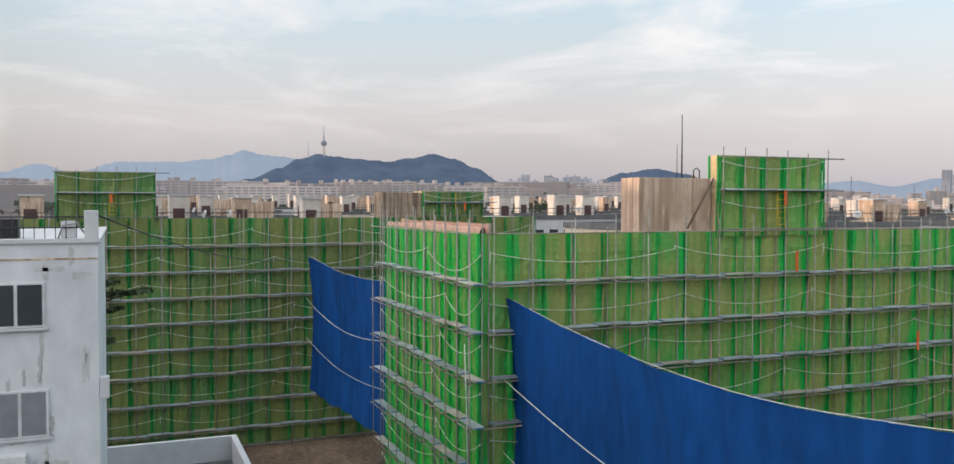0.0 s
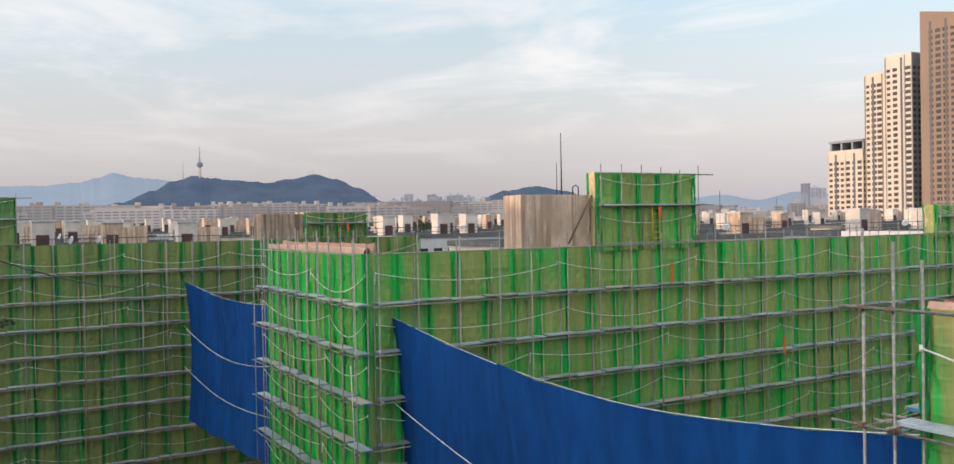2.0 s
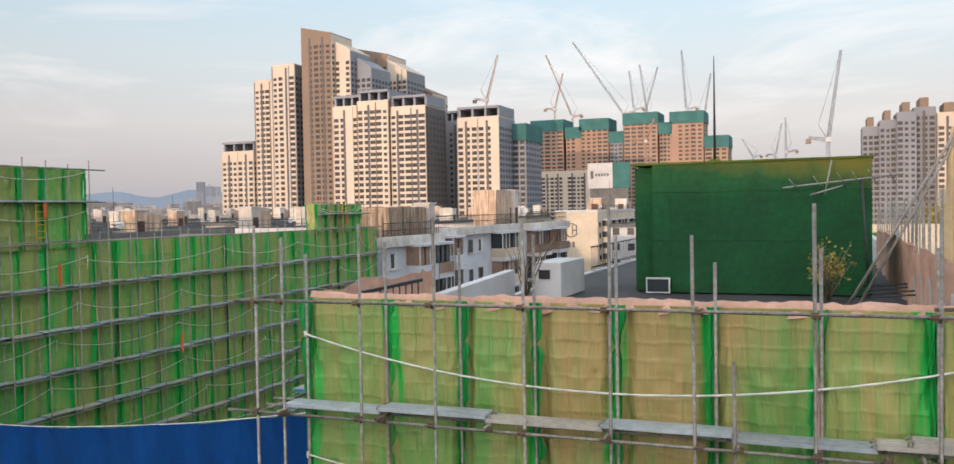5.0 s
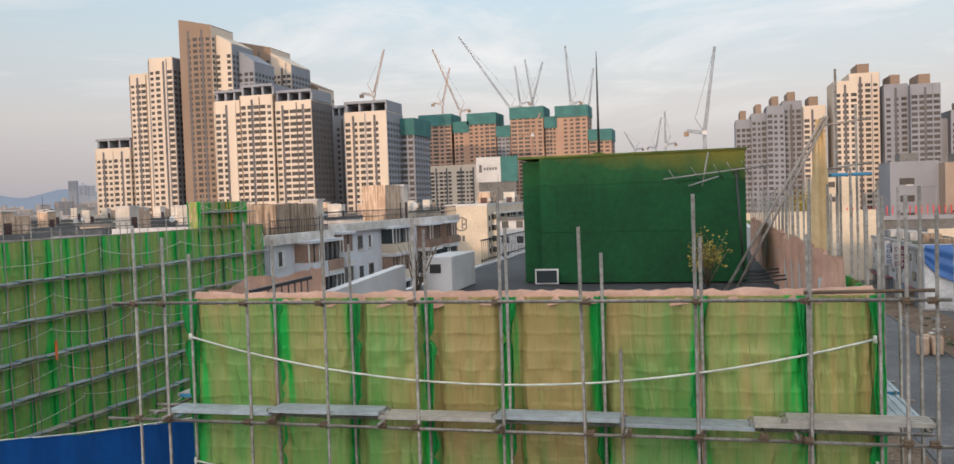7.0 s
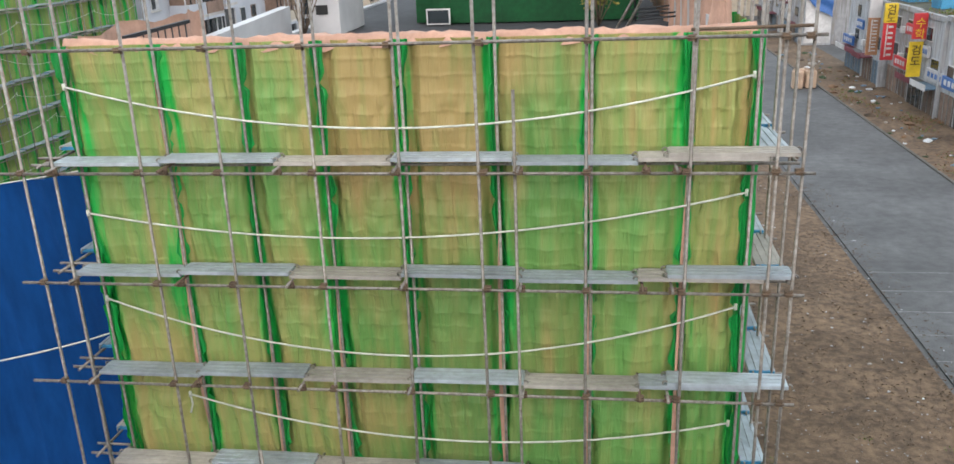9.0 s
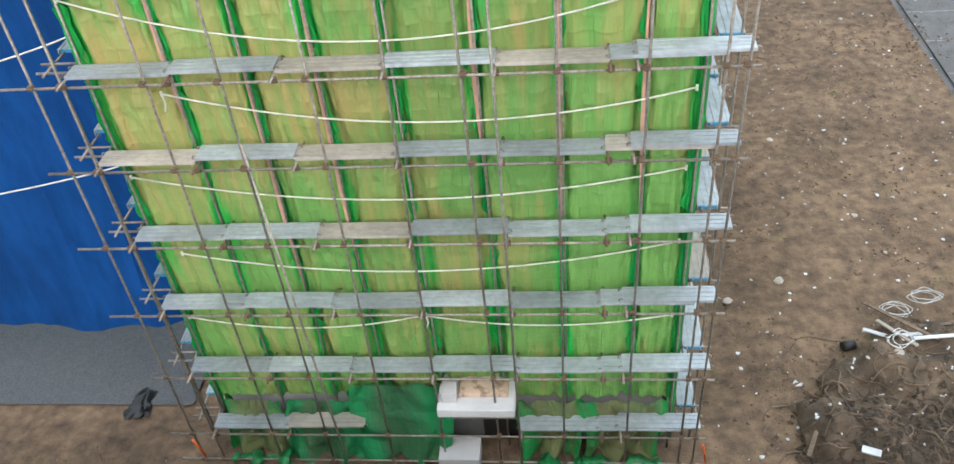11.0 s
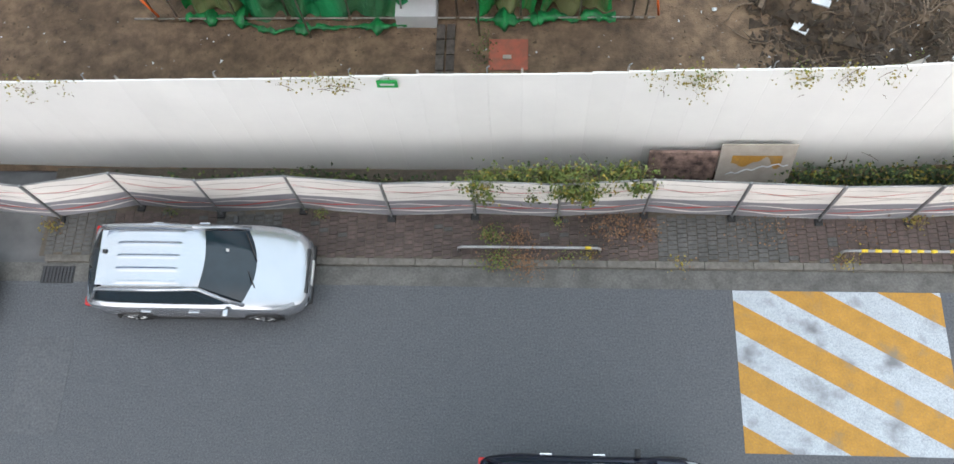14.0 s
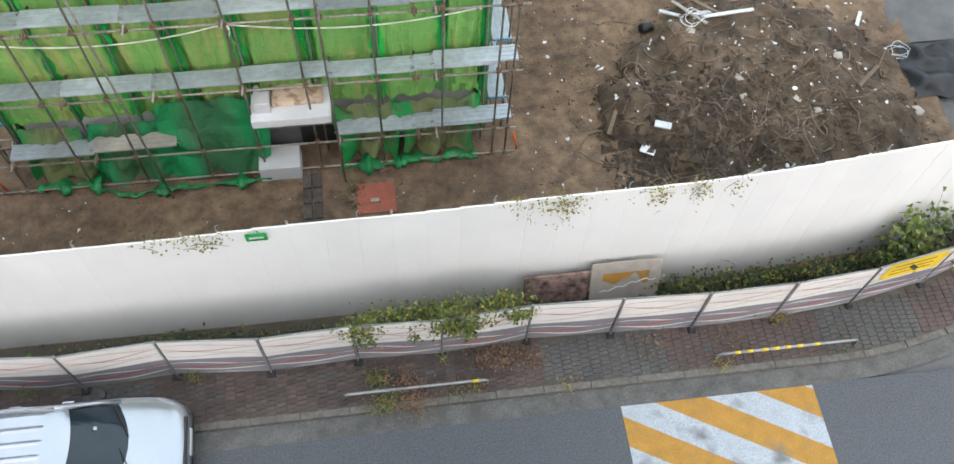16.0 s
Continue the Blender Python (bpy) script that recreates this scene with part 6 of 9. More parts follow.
        mir.matrix_basis = Matrix.Translation((0.70, s * 0.96, 1.02))
        part("mirror_glass", boxed((-0.012, -0.07, -0.045), (0.0, 0.07, 0.045)), M["car_glass"], mir).matrix_basis = Matrix.Translation((-0.052, 0, 0))
        for x in (-0.95, 0.02):
            part("door_handle", boxed((x - 0.12, s * 0.93 - 0.02, 0.86), (x + 0.1, s * 0.93 + 0.02, 0.895), 0.012), M["chrome"] if paint is M["navy"] else paint, c, "door handle")
        part("headlight", tube(bmesh.new(), ((1.55, s * 0.835, 0.845), (1.75, s * 0.79, 0.80), (1.93, s * 0.70, 0.745), (2.03, s * 0.58, 0.70)), [0.03, 0.065, 0.075, 0.035], 8), M["lens"], c, "clear slanted headlight", smooth=True)
        part("tail_light", boxed((-2.2, s * 0.74 - 0.1, 0.80), (-2.06, s * 0.74 + 0.1, 0.98), 0.04), M["red_lens"], c, "red tail light")
        part("sill", boxed((-1.3, s * 0.90 - 0.03, 0.19), (1.15, s * 0.90 + 0.03, 0.33), 0.02), M["black"], c, "black plastic sill")
        for x in (-1.34, 1.3):
            arch = bmesh.new()
            tube(arch, [(x + 0.38 * math.cos(a), s * 0.925, 0.335 + 0.38 * math.sin(a)) for a in [math.pi * q / 12 for q in range(13)]], 0.035, 6)
            part("wheel_arch", arch, M["black"], c)
            w = bmesh.new()
            tube(w, ((x, s * 0.70, 0.335), (x, s * 0.73, 0.335), (x, s * 0.90, 0.335), (x, s * 0.925, 0.335)), [0.30, 0.335, 0.335, 0.30], 22)
            wh = part("wheel", w, M["tyre"], c, "black tyre with alloy rim")
            r = bmesh.new()
            tube(r, ((x, s * 0.915, 0.335), (x, s * 0.93, 0.335)), [0.225, 0.215], 18)
            part("rim_dish", r, M["black"], wh)
            r = bmesh.new()
            for q in range(5):
                a = 2 * math.pi * q / 5 + 0.3
                for da in (-0.13, 0.13):
                    tube(r, ((x + 0.03 * math.cos(a), s * 0.94, 0.335 + 0.03 * math.sin(a)), (x + 0.215 * math.cos(a + da), s * 0.937, 0.335 + 0.215 * math.sin(a + da))), 0.02, 5)
            part("rim", r, M["chrome"], wh, "five-spoke alloy rim")
    part("grille", boxed((2.06, -0.46, 0.56), (2.2, 0.46, 0.71), 0.02), M["black"], c)
    part("bumper", boxed((2.12, -0.62, 0.34), (2.25, 0.62, 0.46), 0.03), M["black"], c)
    part("plate", boxed((2.23, -0.26, 0.47), (2.252, 0.26, 0.58)), M["frame_white"], c)
    part("rear_spoiler", boxed((-1.76, -0.56, 1.53), (-1.6, 0.56, 1.57), 0.02), paint, c)
    for y in (-0.45, 0.1):
        part("wiper", bar((1.22, y, 1.03), (0.98, y + 0.55, 1.13), 0.012, 5), M["black"], c)
    part("aerial", bar((-1.62, 0.1, 1.62), (-1.9, 0.18, 1.78), 0.006, 5), M["black"], c)
    part("aerial_base", boxed((-1.66, 0.06, 1.6), (-1.58, 0.14, 1.64), 0.01), M["black"], c)
    part("sticker", boxed((-0.03, -0.03, 0), (0.03, 0.03, 0.002)), M["frame_white"], c).matrix_basis = Matrix.Translation((0.72, 0.22, 1.375)) @ Matrix.Rotation(radians(36), 4, "Y")
    c.matrix_basis = at @ Matrix.Rotation(radians(tilt), 4, "X")
    return c


car(Matrix.Translation((-6.52, 5.52, 0.055)), M["silver"], "silver sport-utility car parked half on the pavement", tilt=3.4)
car(Matrix.Translation((1.42, 1.02, 0.0)), M["navy"], "dark navy sport-utility car parked in the street")
car(Matrix.Translation((-13.3, 5.0, 0.0)), M["silver"], "silver sport-utility car parked at the kerb")


# ---- site clutter ----
def mound_fn(u, v):
    x, y = 5.4 + 9.0 * u, 8.9 + 8.2 * v
    r = 1 - ((x - 9.6) / 4.0) ** 2 - ((y - 12.6) / 3.8) ** 2 + 0.5 * noise.noise((x * 0.6, y * 0.6, 9)) + 0.25 * noise.noise((x * 1.9, y * 1.9, 4))
    h = max(0, r) ** 0.7 * 0.85
    z = h + (0.16 * noise.noise((x * 0.9, y * 0.9, 1)) + 0.11 * noise.noise((x * 2.6, y * 2.6, 2)) + 0.06 * noise.noise((x * 6, y * 6, 3))) * min(1, h * 3)
    return (x, y, z + (0.0 if r > 0 else -0.12))


single("soil_mound", grid(bmesh.new(), 130, 120, mound_fn), M["mound"], "heap of dark loose soil with roots and rubble", "soil heap", kind="stuff")


def mound_z(x, y):
    return max(0.06, mound_fn((x - 5.4) / 9.0, (y - 8.9) / 8.2)[2])


rd = random.Random(21)
# roots and twigs in the heap
for i in range(120):
    x, y = rd.gauss(9.2, 2.1), rd.gauss(12.9, 1.9)
    if y < 8.8 or x > 13.6:
        continue
    a, L = rd.uniform(0, 6.28), rd.uniform(0.4, 1.6)
    pts = []
    for k in range(6):
        t = k / 5
        px, py = x + math.cos(a + 0.5 * math.sin(t * 3 + i)) * L * t, y + math.sin(a + 0.5 * math.sin(t * 3 + i)) * L * t
        pts.append((px, py, mound_z(px, py) + 0.02 + 0.05 * math.sin(t * 3.14) * rd.random()))
    single("root", tube(bmesh.new(), pts, [q * (0.5 + 0.8 * rd.random()) for q in (0.025, 0.024, 0.02, 0.016, 0.012, 0.006)], 5), M["twig"], "dry root lying on loose soil", "root", "roots")
# clods, lumps and splinters strewn over the soil
def strew(name, region, count, size, seed, m, label, flat=0.6):
    rq = random.Random(seed)
    vv, ff = [], []
    for _ in range(count):
        x, y = rq.uniform(region[0], region[1]), rq.uniform(region[2], region[3])
        if len(region) > 4:
            x, y = rq.gauss(region[4], region[5]), rq.gauss(region[6], region[7])
            if not (region[0] < x < region[1] and region[2] < y < region[3]):
                continue
        elif noise.noise((x * 0.5, y * 0.5, seed)) < rq.uniform(-0.5, 0.3):
            continue
        z = mound_z(x, y) if x > 5.4 and y < 17 else 0.06
        s = size[0] + (size[1] - size[0]) * rq.random() ** 3
        b = len(vv)
        a = rq.uniform(0, 6.28)
        lx = rq.uniform(0.7, 1.8)
        for q in ((1, 0, 0), (-0.5, 0.8, 0.1), (-0.6, -0.8, 0), (0.1, 0.1, 1), (-0.2, 0.3, 0.7)):
            px, py = q[0] * s * lx * rq.uniform(0.7, 1.3), q[1] * s * rq.uniform(0.7, 1.3)
            vv.append((x + px * math.cos(a) - py * math.sin(a), y + px * math.sin(a) + py * math.cos(a), z - s * 0.15 + q[2] * s * flat))
        ff += [(b, b + 1, b + 4, b + 3), (b + 1, b + 2, b + 4), (b + 2, b, b + 3), (b + 2, b + 3, b + 4)]
    me = bpy.data.meshes.new(name)
    me.from_pydata(vv, [], ff)
    me.materials.append(m)
    tagged(new(name, me), label, "rubble", kind="stuff")


M["clod"] = mat("soil_clod", (0.17, 0.115, 0.072), (0.07, 0.05, 0.034), 9, 0.95)
strew("soil_clods", (3.2, 13.6, 8.6, 34), 9000, (0.012, 0.06), 1, M["clod"], "loose clods of soil on a cleared site")
strew("soil_clods", (3.2, 14.3, 30, 62), 7000, (0.02, 0.09), 12, M["clod"], "loose clods along a side street")
strew("pale_chips", (3.3, 14.6, 20, 64), 900, (0.02, 0.09), 13, M["debris_white"], "pale litter on bare soil", 0.3)
strew("soil_clods", (13.4, 15.4, 16, 60), 2600, (0.015, 0.06), 14, M["clod"], "soil spilled over the road edge")
strew("soil_clods", (-19, 3.0, 8.6, 12.4), 4500, (0.012, 0.05), 2, M["clod"], "loose clods of soil along the hoarding")
M["dark_lump"] = mat("dark_lump", (0.085, 0.06, 0.042), (0.035, 0.026, 0.019), 5, 0.95)
strew("soil_clods", (5.2, 12.0, 8.7, 14.0, 7.6, 1.1, 11.0, 1.3), 2600, (0.03, 0.2), 8, M["dark_lump"], "darker lumps of soil at one side of the heap")
strew("soil_clods", (5.2, 13.8, 8.7, 17.0, 9.4, 2.2, 12.4, 1.9), 3200, (0.03, 0.17), 3, M["mound"], "dark lumps of soil in the heap")
strew("pale_chips", (3.3, 13.4, 8.8, 30), 800, (0.012, 0.05), 4, M["debris_white"], "pale chips of rubble on bare soil", 0.3)
strew("pale_chips", (5.2, 13.8, 8.7, 17.2, 9.2, 2.2, 13.0, 2.2), 340, (0.015, 0.09), 5, M["debris_white"], "pale chips of rubble in the heap", 0.3)
strew("pale_chips", (-16, 3.0, 8.8, 12.0), 160, (0.01, 0.05), 6, M["debris_white"], "pale chips of rubble along the hoarding", 0.3)
strew("wood_splinters", (3.3, 13.6, 8.8, 30), 2400, (0.012, 0.05), 7, M["twig"], "splinters of dry wood on bare soil", 0.25)
# white scraps and stones
for i in range(150):
    if i < 70:
        x, y = rd.gauss(9.5, 2.2), rd.gauss(12.6, 2.0)
    else:
        x, y = rd.uniform(3.3, 12.8), rd.uniform(9, 60) if i > 110 else rd.uniform(9, 22)
    if y < 8.9 or x > 13.5 or x < 3.1:
        continue
    s = rd.uniform(0.025, 0.07) if i % 9 else rd.uniform(0.09, 0.16)
    b = bmesh.new()
    bmesh.ops.create_icosphere(b, subdivisions=1, radius=s)
    for v in b.verts:
        v.co += v.co * rd.uniform(-0.35, 0.35)
        v.co.z *= 0.35
    o = single("scrap", b, M["debris_white"] if i % 3 else M["board_grey"], "pale scrap of rubble on bare soil", "rubble", "rubble scraps")
    o.matrix_basis = Matrix.Translation((x, y, mound_z(x, y) + s * 0.12)) @ Matrix.Rotation(rd.uniform(0, 6.28), 4, "Z")
# planks and pipes on the heap
for i, (x, y, a, L, m) in enumerate(((8.4, 16.0, -40, 1.9, "twig"), (8.8, 15.7, 8, 1.3, "debris_white"), (9.6, 16.1, 12, 1.5, "twig"), (8.2, 15.6, -55, 1.2, "board_grey"), (9.2, 15.4, 5, 1.4, "debris_white"), (7.9, 15.7, -20, 0.9, "debris_white"), (5.6, 12.6, 65, 1.3, "twig"), (12.9, 15.2, 60, 0.8, "debris_white"), (12.4, 13.2, 40, 1.0, "twig"))):
    b = boxed((-L / 2, -0.05, -0.02), (L / 2, 0.05, 0.02), 0.006)
    o = single("offcut", b, M[m], "offcut of timber or pipe on loose soil", "offcut", "offcuts")
    o.matrix_basis = Matrix.Translation((x, y, mound_z(x, y) + 0.08)) @ Matrix.Rotation(radians(a), 4, "Z") @ Matrix.Rotation(radians(rd.uniform(-5, 5)), 4, "Y")
# slabs near the hoarding
for x, y, w, d, a, m in ((6.15, 9.2, 0.36, 0.7, 4, "debris_white"), (6.6, 9.2, 0.2, 0.25, -30, "debris_white"), (6.25, 11.6, 0.36, 0.22, -30, "debris_white"), (6.6, 11.95, 0.4, 0.18, -20, "debris_white"), (8.6, 10.3, 0.55, 0.5, 20, "board_grey"), (7.3, 9.4, 0.5, 0.4, 60, "board_grey")):
    o = single("slab", boxed((-w / 2, -d / 2, -0.02), (w / 2, d / 2, 0.03), 0.012), M[m], "broken slab lying on bare soil", "slab", "broken slabs")
    o.matrix_basis = Matrix.Translation((x, y, mound_z(x, y) + 0.06)) @ Matrix.Rotation(radians(a), 4, "Z") @ Matrix.Rotation(radians(6), 4, "X")
# coils of pale cable
for i, (x, y) in enumerate(((8.6, 16.8), (8.2, 15.3), (9.5, 17.3), (13.6, 14.1))):
    pts = [(x + (0.3 + 0.22 * noise.noise((k * 0.31, i, 0))) * math.cos(k * 0.47) + 0.25 * noise.noise((k * 0.17, i, 5)), y + (0.22 + 0.2 * noise.noise((k * 0.29, i, 2))) * math.sin(k * 0.47), mound_z(x, y) + 0.05 + 0.003 * k) for k in range(46)]
    single("cable", tube(bmesh.new(), pts, 0.009, 5), M["debris_white"], "tangled pale cable on the ground", "cable", "cables")
pipe = bmesh.new()
tube(pipe, ((6.95, 15.5, 0.16), (7.25, 15.6, 0.16)), 0.13, 12)
single("bucket", pipe, M["black"], "black plastic bucket lying on its side", "bucket")


def crumpled(name, x0, x1, y0, y1, h, seed, m, label, cat):
    def fn(u, v):
        e = min(1, 6 * u * (1 - u)) * min(1, 6 * v * (1 - v))
        x, y = x0 + (x1 - x0) * u, y0 + (y1 - y0) * v
        return (x + 0.2 * noise.noise((u * 3, v * 3, seed)), y + 0.2 * noise.noise((u * 3, v * 3, seed + 5)), mound_z(min(x, 14.2), y) + 0.02 + h * e * (0.5 + 0.6 * noise.noise((u * 6, v * 6, seed))))
    single(name, grid(bmesh.new(), 26, 22, fn), m, label, cat)


crumpled("black_tarpaulin", 13.6, 15.6, 12.6, 14.4, 0.4, 1, M["black_tarp"], "crumpled black tarpaulin at the road's end", "tarpaulin")
crumpled("black_tarpaulin", -11.3, -10.7, 13.2, 14.1, 0.2, 2, M["black_tarp"], "small crumpled black tarpaulin on the ground", "tarpaulin")
pl = thing("access_cover", (-0.36, 11.0, 0.06), "rusty red steel plate on bare soil", "steel plate")
part("plate", boxed((-0.82, 10.58, 0.07), (0.08, 11.4, 0.1), 0.008), M["red_plate"], pl)
part("handle", boxed((-0.5, 10.85, 0.1), (-0.3, 10.95, 0.15), 0.01), M["board_grey"], pl)
M["sleeper"] = mat("dark_timber", (0.12, 0.10, 0.085), (0.06, 0.05, 0.043), 8, 0.9, bump=0.4, rnd=0.3)
pt = thing("plank_path", (-1.85, 11.0, 0.06), "two rows of weathered grey timber sleepers", "timber path")
for i in range(2):
    for j in range(4):
        part("sleeper", boxed((-2.05 + 0.24 * i, 10.15 + 0.42 * j, 0.05), (-1.86 + 0.24 * i, 10.54 + 0.42 * j, 0.11 + 0.01 * (j % 2)), 0.008), M["sleeper"], pt)
# tufts on the bare soil
for i in range(26):
    x, y = rd.uniform(3.4, 12.5), rd.uniform(9.3, 30)
    leafy("soil_weed", ((x, y, mound_z(min(x, 14), min(y, 17)) + 0.03, 26, 0.14, 0.14, 0.03),), 120 + i, "low green weeds on bare soil", (M["leaf"],), (0.03, 0.07), False, "weed")
leafy("soil_weed", ((-0.95, 11.2, 0.1, 160, 0.14, 0.4, 0.04),), 160, "low green weeds beside a steel plate", (M["leaf"], M["leaf_dark"]), (0.03, 0.07), False, "weed")


# ---- the building that the camera stands in, and its neighbour ----
# out of view; kept narrow so that sky light reaches the hoarding
own = thing("own_building", (0, -7, 0), "plain rendered building on the near side of the street", "building")
part("wall", boxed((-3.6, -9, 0), (4.2, -0.85, 16.2)), M["wall"], own)
part("roof", boxed((-3.7, -9.1, 16.2), (4.3, -0.8, 16.35)), M["roof_grey"], own)
# out of view, added only to shade the near area from the sun
row = thing("sun_blocker", (0, -90, 0), "unseen slab added to keep low sun off the near blocks", "building")
part("wall", boxed((-170.0, -100, 0), (150.0, -82, 25.0)), M["wall"], row)
part("roof", boxed((-170.2, -100.2, 25.0), (150.2, -81.8, 25.2)), M["roof_grey"], row)

M["patch_grey"] = mat("grey_filler", (0.56, 0.56, 0.55), (0.48, 0.48, 0.47), 6, 0.9)
nb = thing("white_building", (-28, -7, 0), "white rendered building with grey repair patches and a roof railing", "building")
WX = -22.0
part("wall", boxed((-33, -14, 0), (WX, -0.47, 16.4)), M["patched"], nb)
part("parapet", boxed((-33.1, -14.1, 16.4), (WX + 0.06, -0.40, 16.5), 0.01), M["wall"], nb)
part("corner_post", boxed((-22.4, -0.75, 16.5), (WX, -0.45, 17.15), 0.02), M["wall"], nb)
part("band", boxed((WX, -14, 16.02), (WX + 0.012, -0.47, 16.06)), M["concrete"], nb)
rw = random.Random(3)
for i in range(26):
    y, z = rw.uniform(-3.4, -0.7), rw.uniform(11.2, 16.2)
    horiz = rw.random() < 0.5
    w, h = (rw.uniform(0.2, 0.7), rw.uniform(0.05, 0.12)) if horiz else (rw.uniform(0.05, 0.12), rw.uniform(0.2, 0.6))
    b = bmesh.new()
    grid(b, 8, 4, lambda u, v: (WX + 0.006, y + w * (u - 0.5) + 0.05 * noise.noise((v * 3, i, 1)), z + h * (v - 0.5) * (0.5 + abs(noise.noise((u * 3, i, 0)))) * 2))
    part("repair_patch", b, M["patch_grey"], nb)
for z0, z1, y1, nm in ((14.55, 15.47, -1.58, "dark"), (12.04, 13.02, -1.53, "grey")):
    for yb in (y1, y1 - 2.6):
        wf = part("window", boxed((WX - 0.05, yb - 1.75, z0 - 0.05), (WX + 0.05, yb, z1 + 0.05), 0.012), M["frame_white"], nb, "white sliding window")
        for k in range(3):
            part("pane", boxed((WX + 0.03, yb - 1.70 + 0.57 * k, z0), (WX + 0.056, yb - 1.2 + 0.57 * k, z1)), M["glass"] if nm == "dark" else M["fence_grey"], wf)
        part("sill", boxed((WX, yb - 1.85, z0 - 0.12), (WX + 0.1, yb + 0.06, z0 - 0.06), 0.01), M["wall"], nb)
part("ac_unit", boxed((-22.3, -0.46, 12.75), (-22.0, -0.25, 13.25), 0.02), M["wall"], nb, "small wall-hung air conditioner")
ac = part("ac_unit", boxed((WX - 0.02, -2.6, 11.0), (WX + 0.3, -2.0, 11.65), 0.02), M["frame_white"], nb, "white air conditioner")
part("condenser", boxed((-23.0, -2.9, 16.5), (-22.5, -2.15, 16.95), 0.02), M["black"], nb, "dark air-conditioner condenser")
for z in (16.75, 17.0):
    part("rail", bar((WX - 0.2, -12, z), (WX - 0.2, -0.6, z), 0.018, 6), M["dark_metal"], nb)
for i in range(40):
    part("baluster", bar((WX - 0.2, -0.7 - 0.22 * i, 16.5), (WX - 0.2, -0.7 - 0.22 * i, 17.0), 0.01, 5), M["dark_metal"], nb)
part("pipe", tube(bmesh.new(), ((WX - 0.1, -1.3, 16.5), (WX - 0.1, -1.2, 16.8), (WX - 0.1, -0.9, 16.85), (WX - 0.1, -0.75, 16.62)), 0.02, 6), M["galv"], nb)
part("vent_box", boxed((-22.5, -1.25, 16.5), (-22.2, -0.95, 16.9), 0.02), M["wall"], nb)
cb = tube(bmesh.new(), [Vector((-22, -0.5, 17.05)).lerp(Vector((-58, 13.0, 14.6)), i / 16) - Vector((0, 0, 1.1 * 4 * (i / 16) * (1 - i / 16))) for i in range(17)], 0.02, 5)
part("cable", cb, M["black"], nb, "black cable slung from the roof")

ax = thing("white_annex", (-33, 1.5, 0), "low white rendered annex with a parapet", "building")
part("wall", boxed((-34.0, -6, 0), (-33.8, 4.05, 8.5)), M["wall"], ax)
part("wall", boxed((-33.8, 3.85, 0), (-24, 4.05, 8.5)), M["wall"], ax)
part("roof", boxed((-33.8, -0.4, 7.4), (-24, 3.85, 7.6)), M["roof_grey"], ax)
bt = thing("street_tree", (-34.3, -1.2, 0), "dark-leaved tree behind the white building", "tree")
part("trunk", tube(bmesh.new(), ((-34.3, -1.2, 0), (-34.3, -1.1, 7), (-34.3, -1.0, 14.2)), [0.2, 0.15, 0.04], 8), M["bark"], bt)
lb, lv = bmesh.new(), bmesh.new()
for z, L, n in ((13.95, 2.1, 420), (13.35, 1.1, 160), (14.3, 0.9, 120), (12.2, 0.8, 120)):
    e = Vector((-34.3, -1.0 + L, z + 0.15))
    tube(lb, ((-34.3, -1.05, z - 0.4), (-34.3, -1.0 + L * 0.5, z), e), [0.05, 0.03, 0.008], 5)
    for _ in range(n):
        t = rw.random()
        leaf(lv, Vector((-34.3 + rw.gauss(0, 0.15), -1.0 + L * t + rw.gauss(0, 0.05), z + 0.15 * t + rw.gauss(0, 0.09 * (1.2 - t)))), rw.uniform(0.1, 0.22), rw)
part("limb", lb, M["bark"], bt)
part("crown", lv, M["leaf_dark"], bt, kind="stuff")


# ---- occupied apartment blocks ----
M["stair_white"] = mat("weathered_white_render", (0.66, 0.60, 0.54), (0.50, 0.45, 0.40), 0.8, 0.9, bump=0.1, big=0.25)
def stair_head(parent, x, y, z, white=True, s=1.0, tank=True, high=3.1):
    """A roof stair house: shell with an overhanging lid, dark doors, and often a bare concrete tank house."""
    part("stair_head", boxed((x - 3.2 * s, y, z), (x, y + 3.0 * s, z + high)), M["stair_white"] if white else M["concrete"], parent)
    part("lid", boxed((x - 3.3 * s, y - 0.12, z + high), (x + 0.14, y + 3.0 * s + 0.12, z + high + 0.16)), M["wall"], parent)
    part("door", boxed((x, y + 0.5 * s, z + 0.2), (x + 0.03, y + 2.3 * s, z + high * 0.56)), M["door_brown"], parent, "dark brown roof door")
    if high == 3.1 or s < 0.5:
        part("door", boxed((x - 2.5 * s, y - 0.03, z + 0.2), (x - 0.8 * s, y, z + high * 0.56)), M["door_brown"], parent, "dark brown roof door")
    if tank:
        part("tank_house", boxed((x - 3.4 * s, y + 3.0 * s, z), (x + 0.05, y + 6.6 * s, z + high - 0.5)), M["concrete"], parent, "streaked concrete tank house")


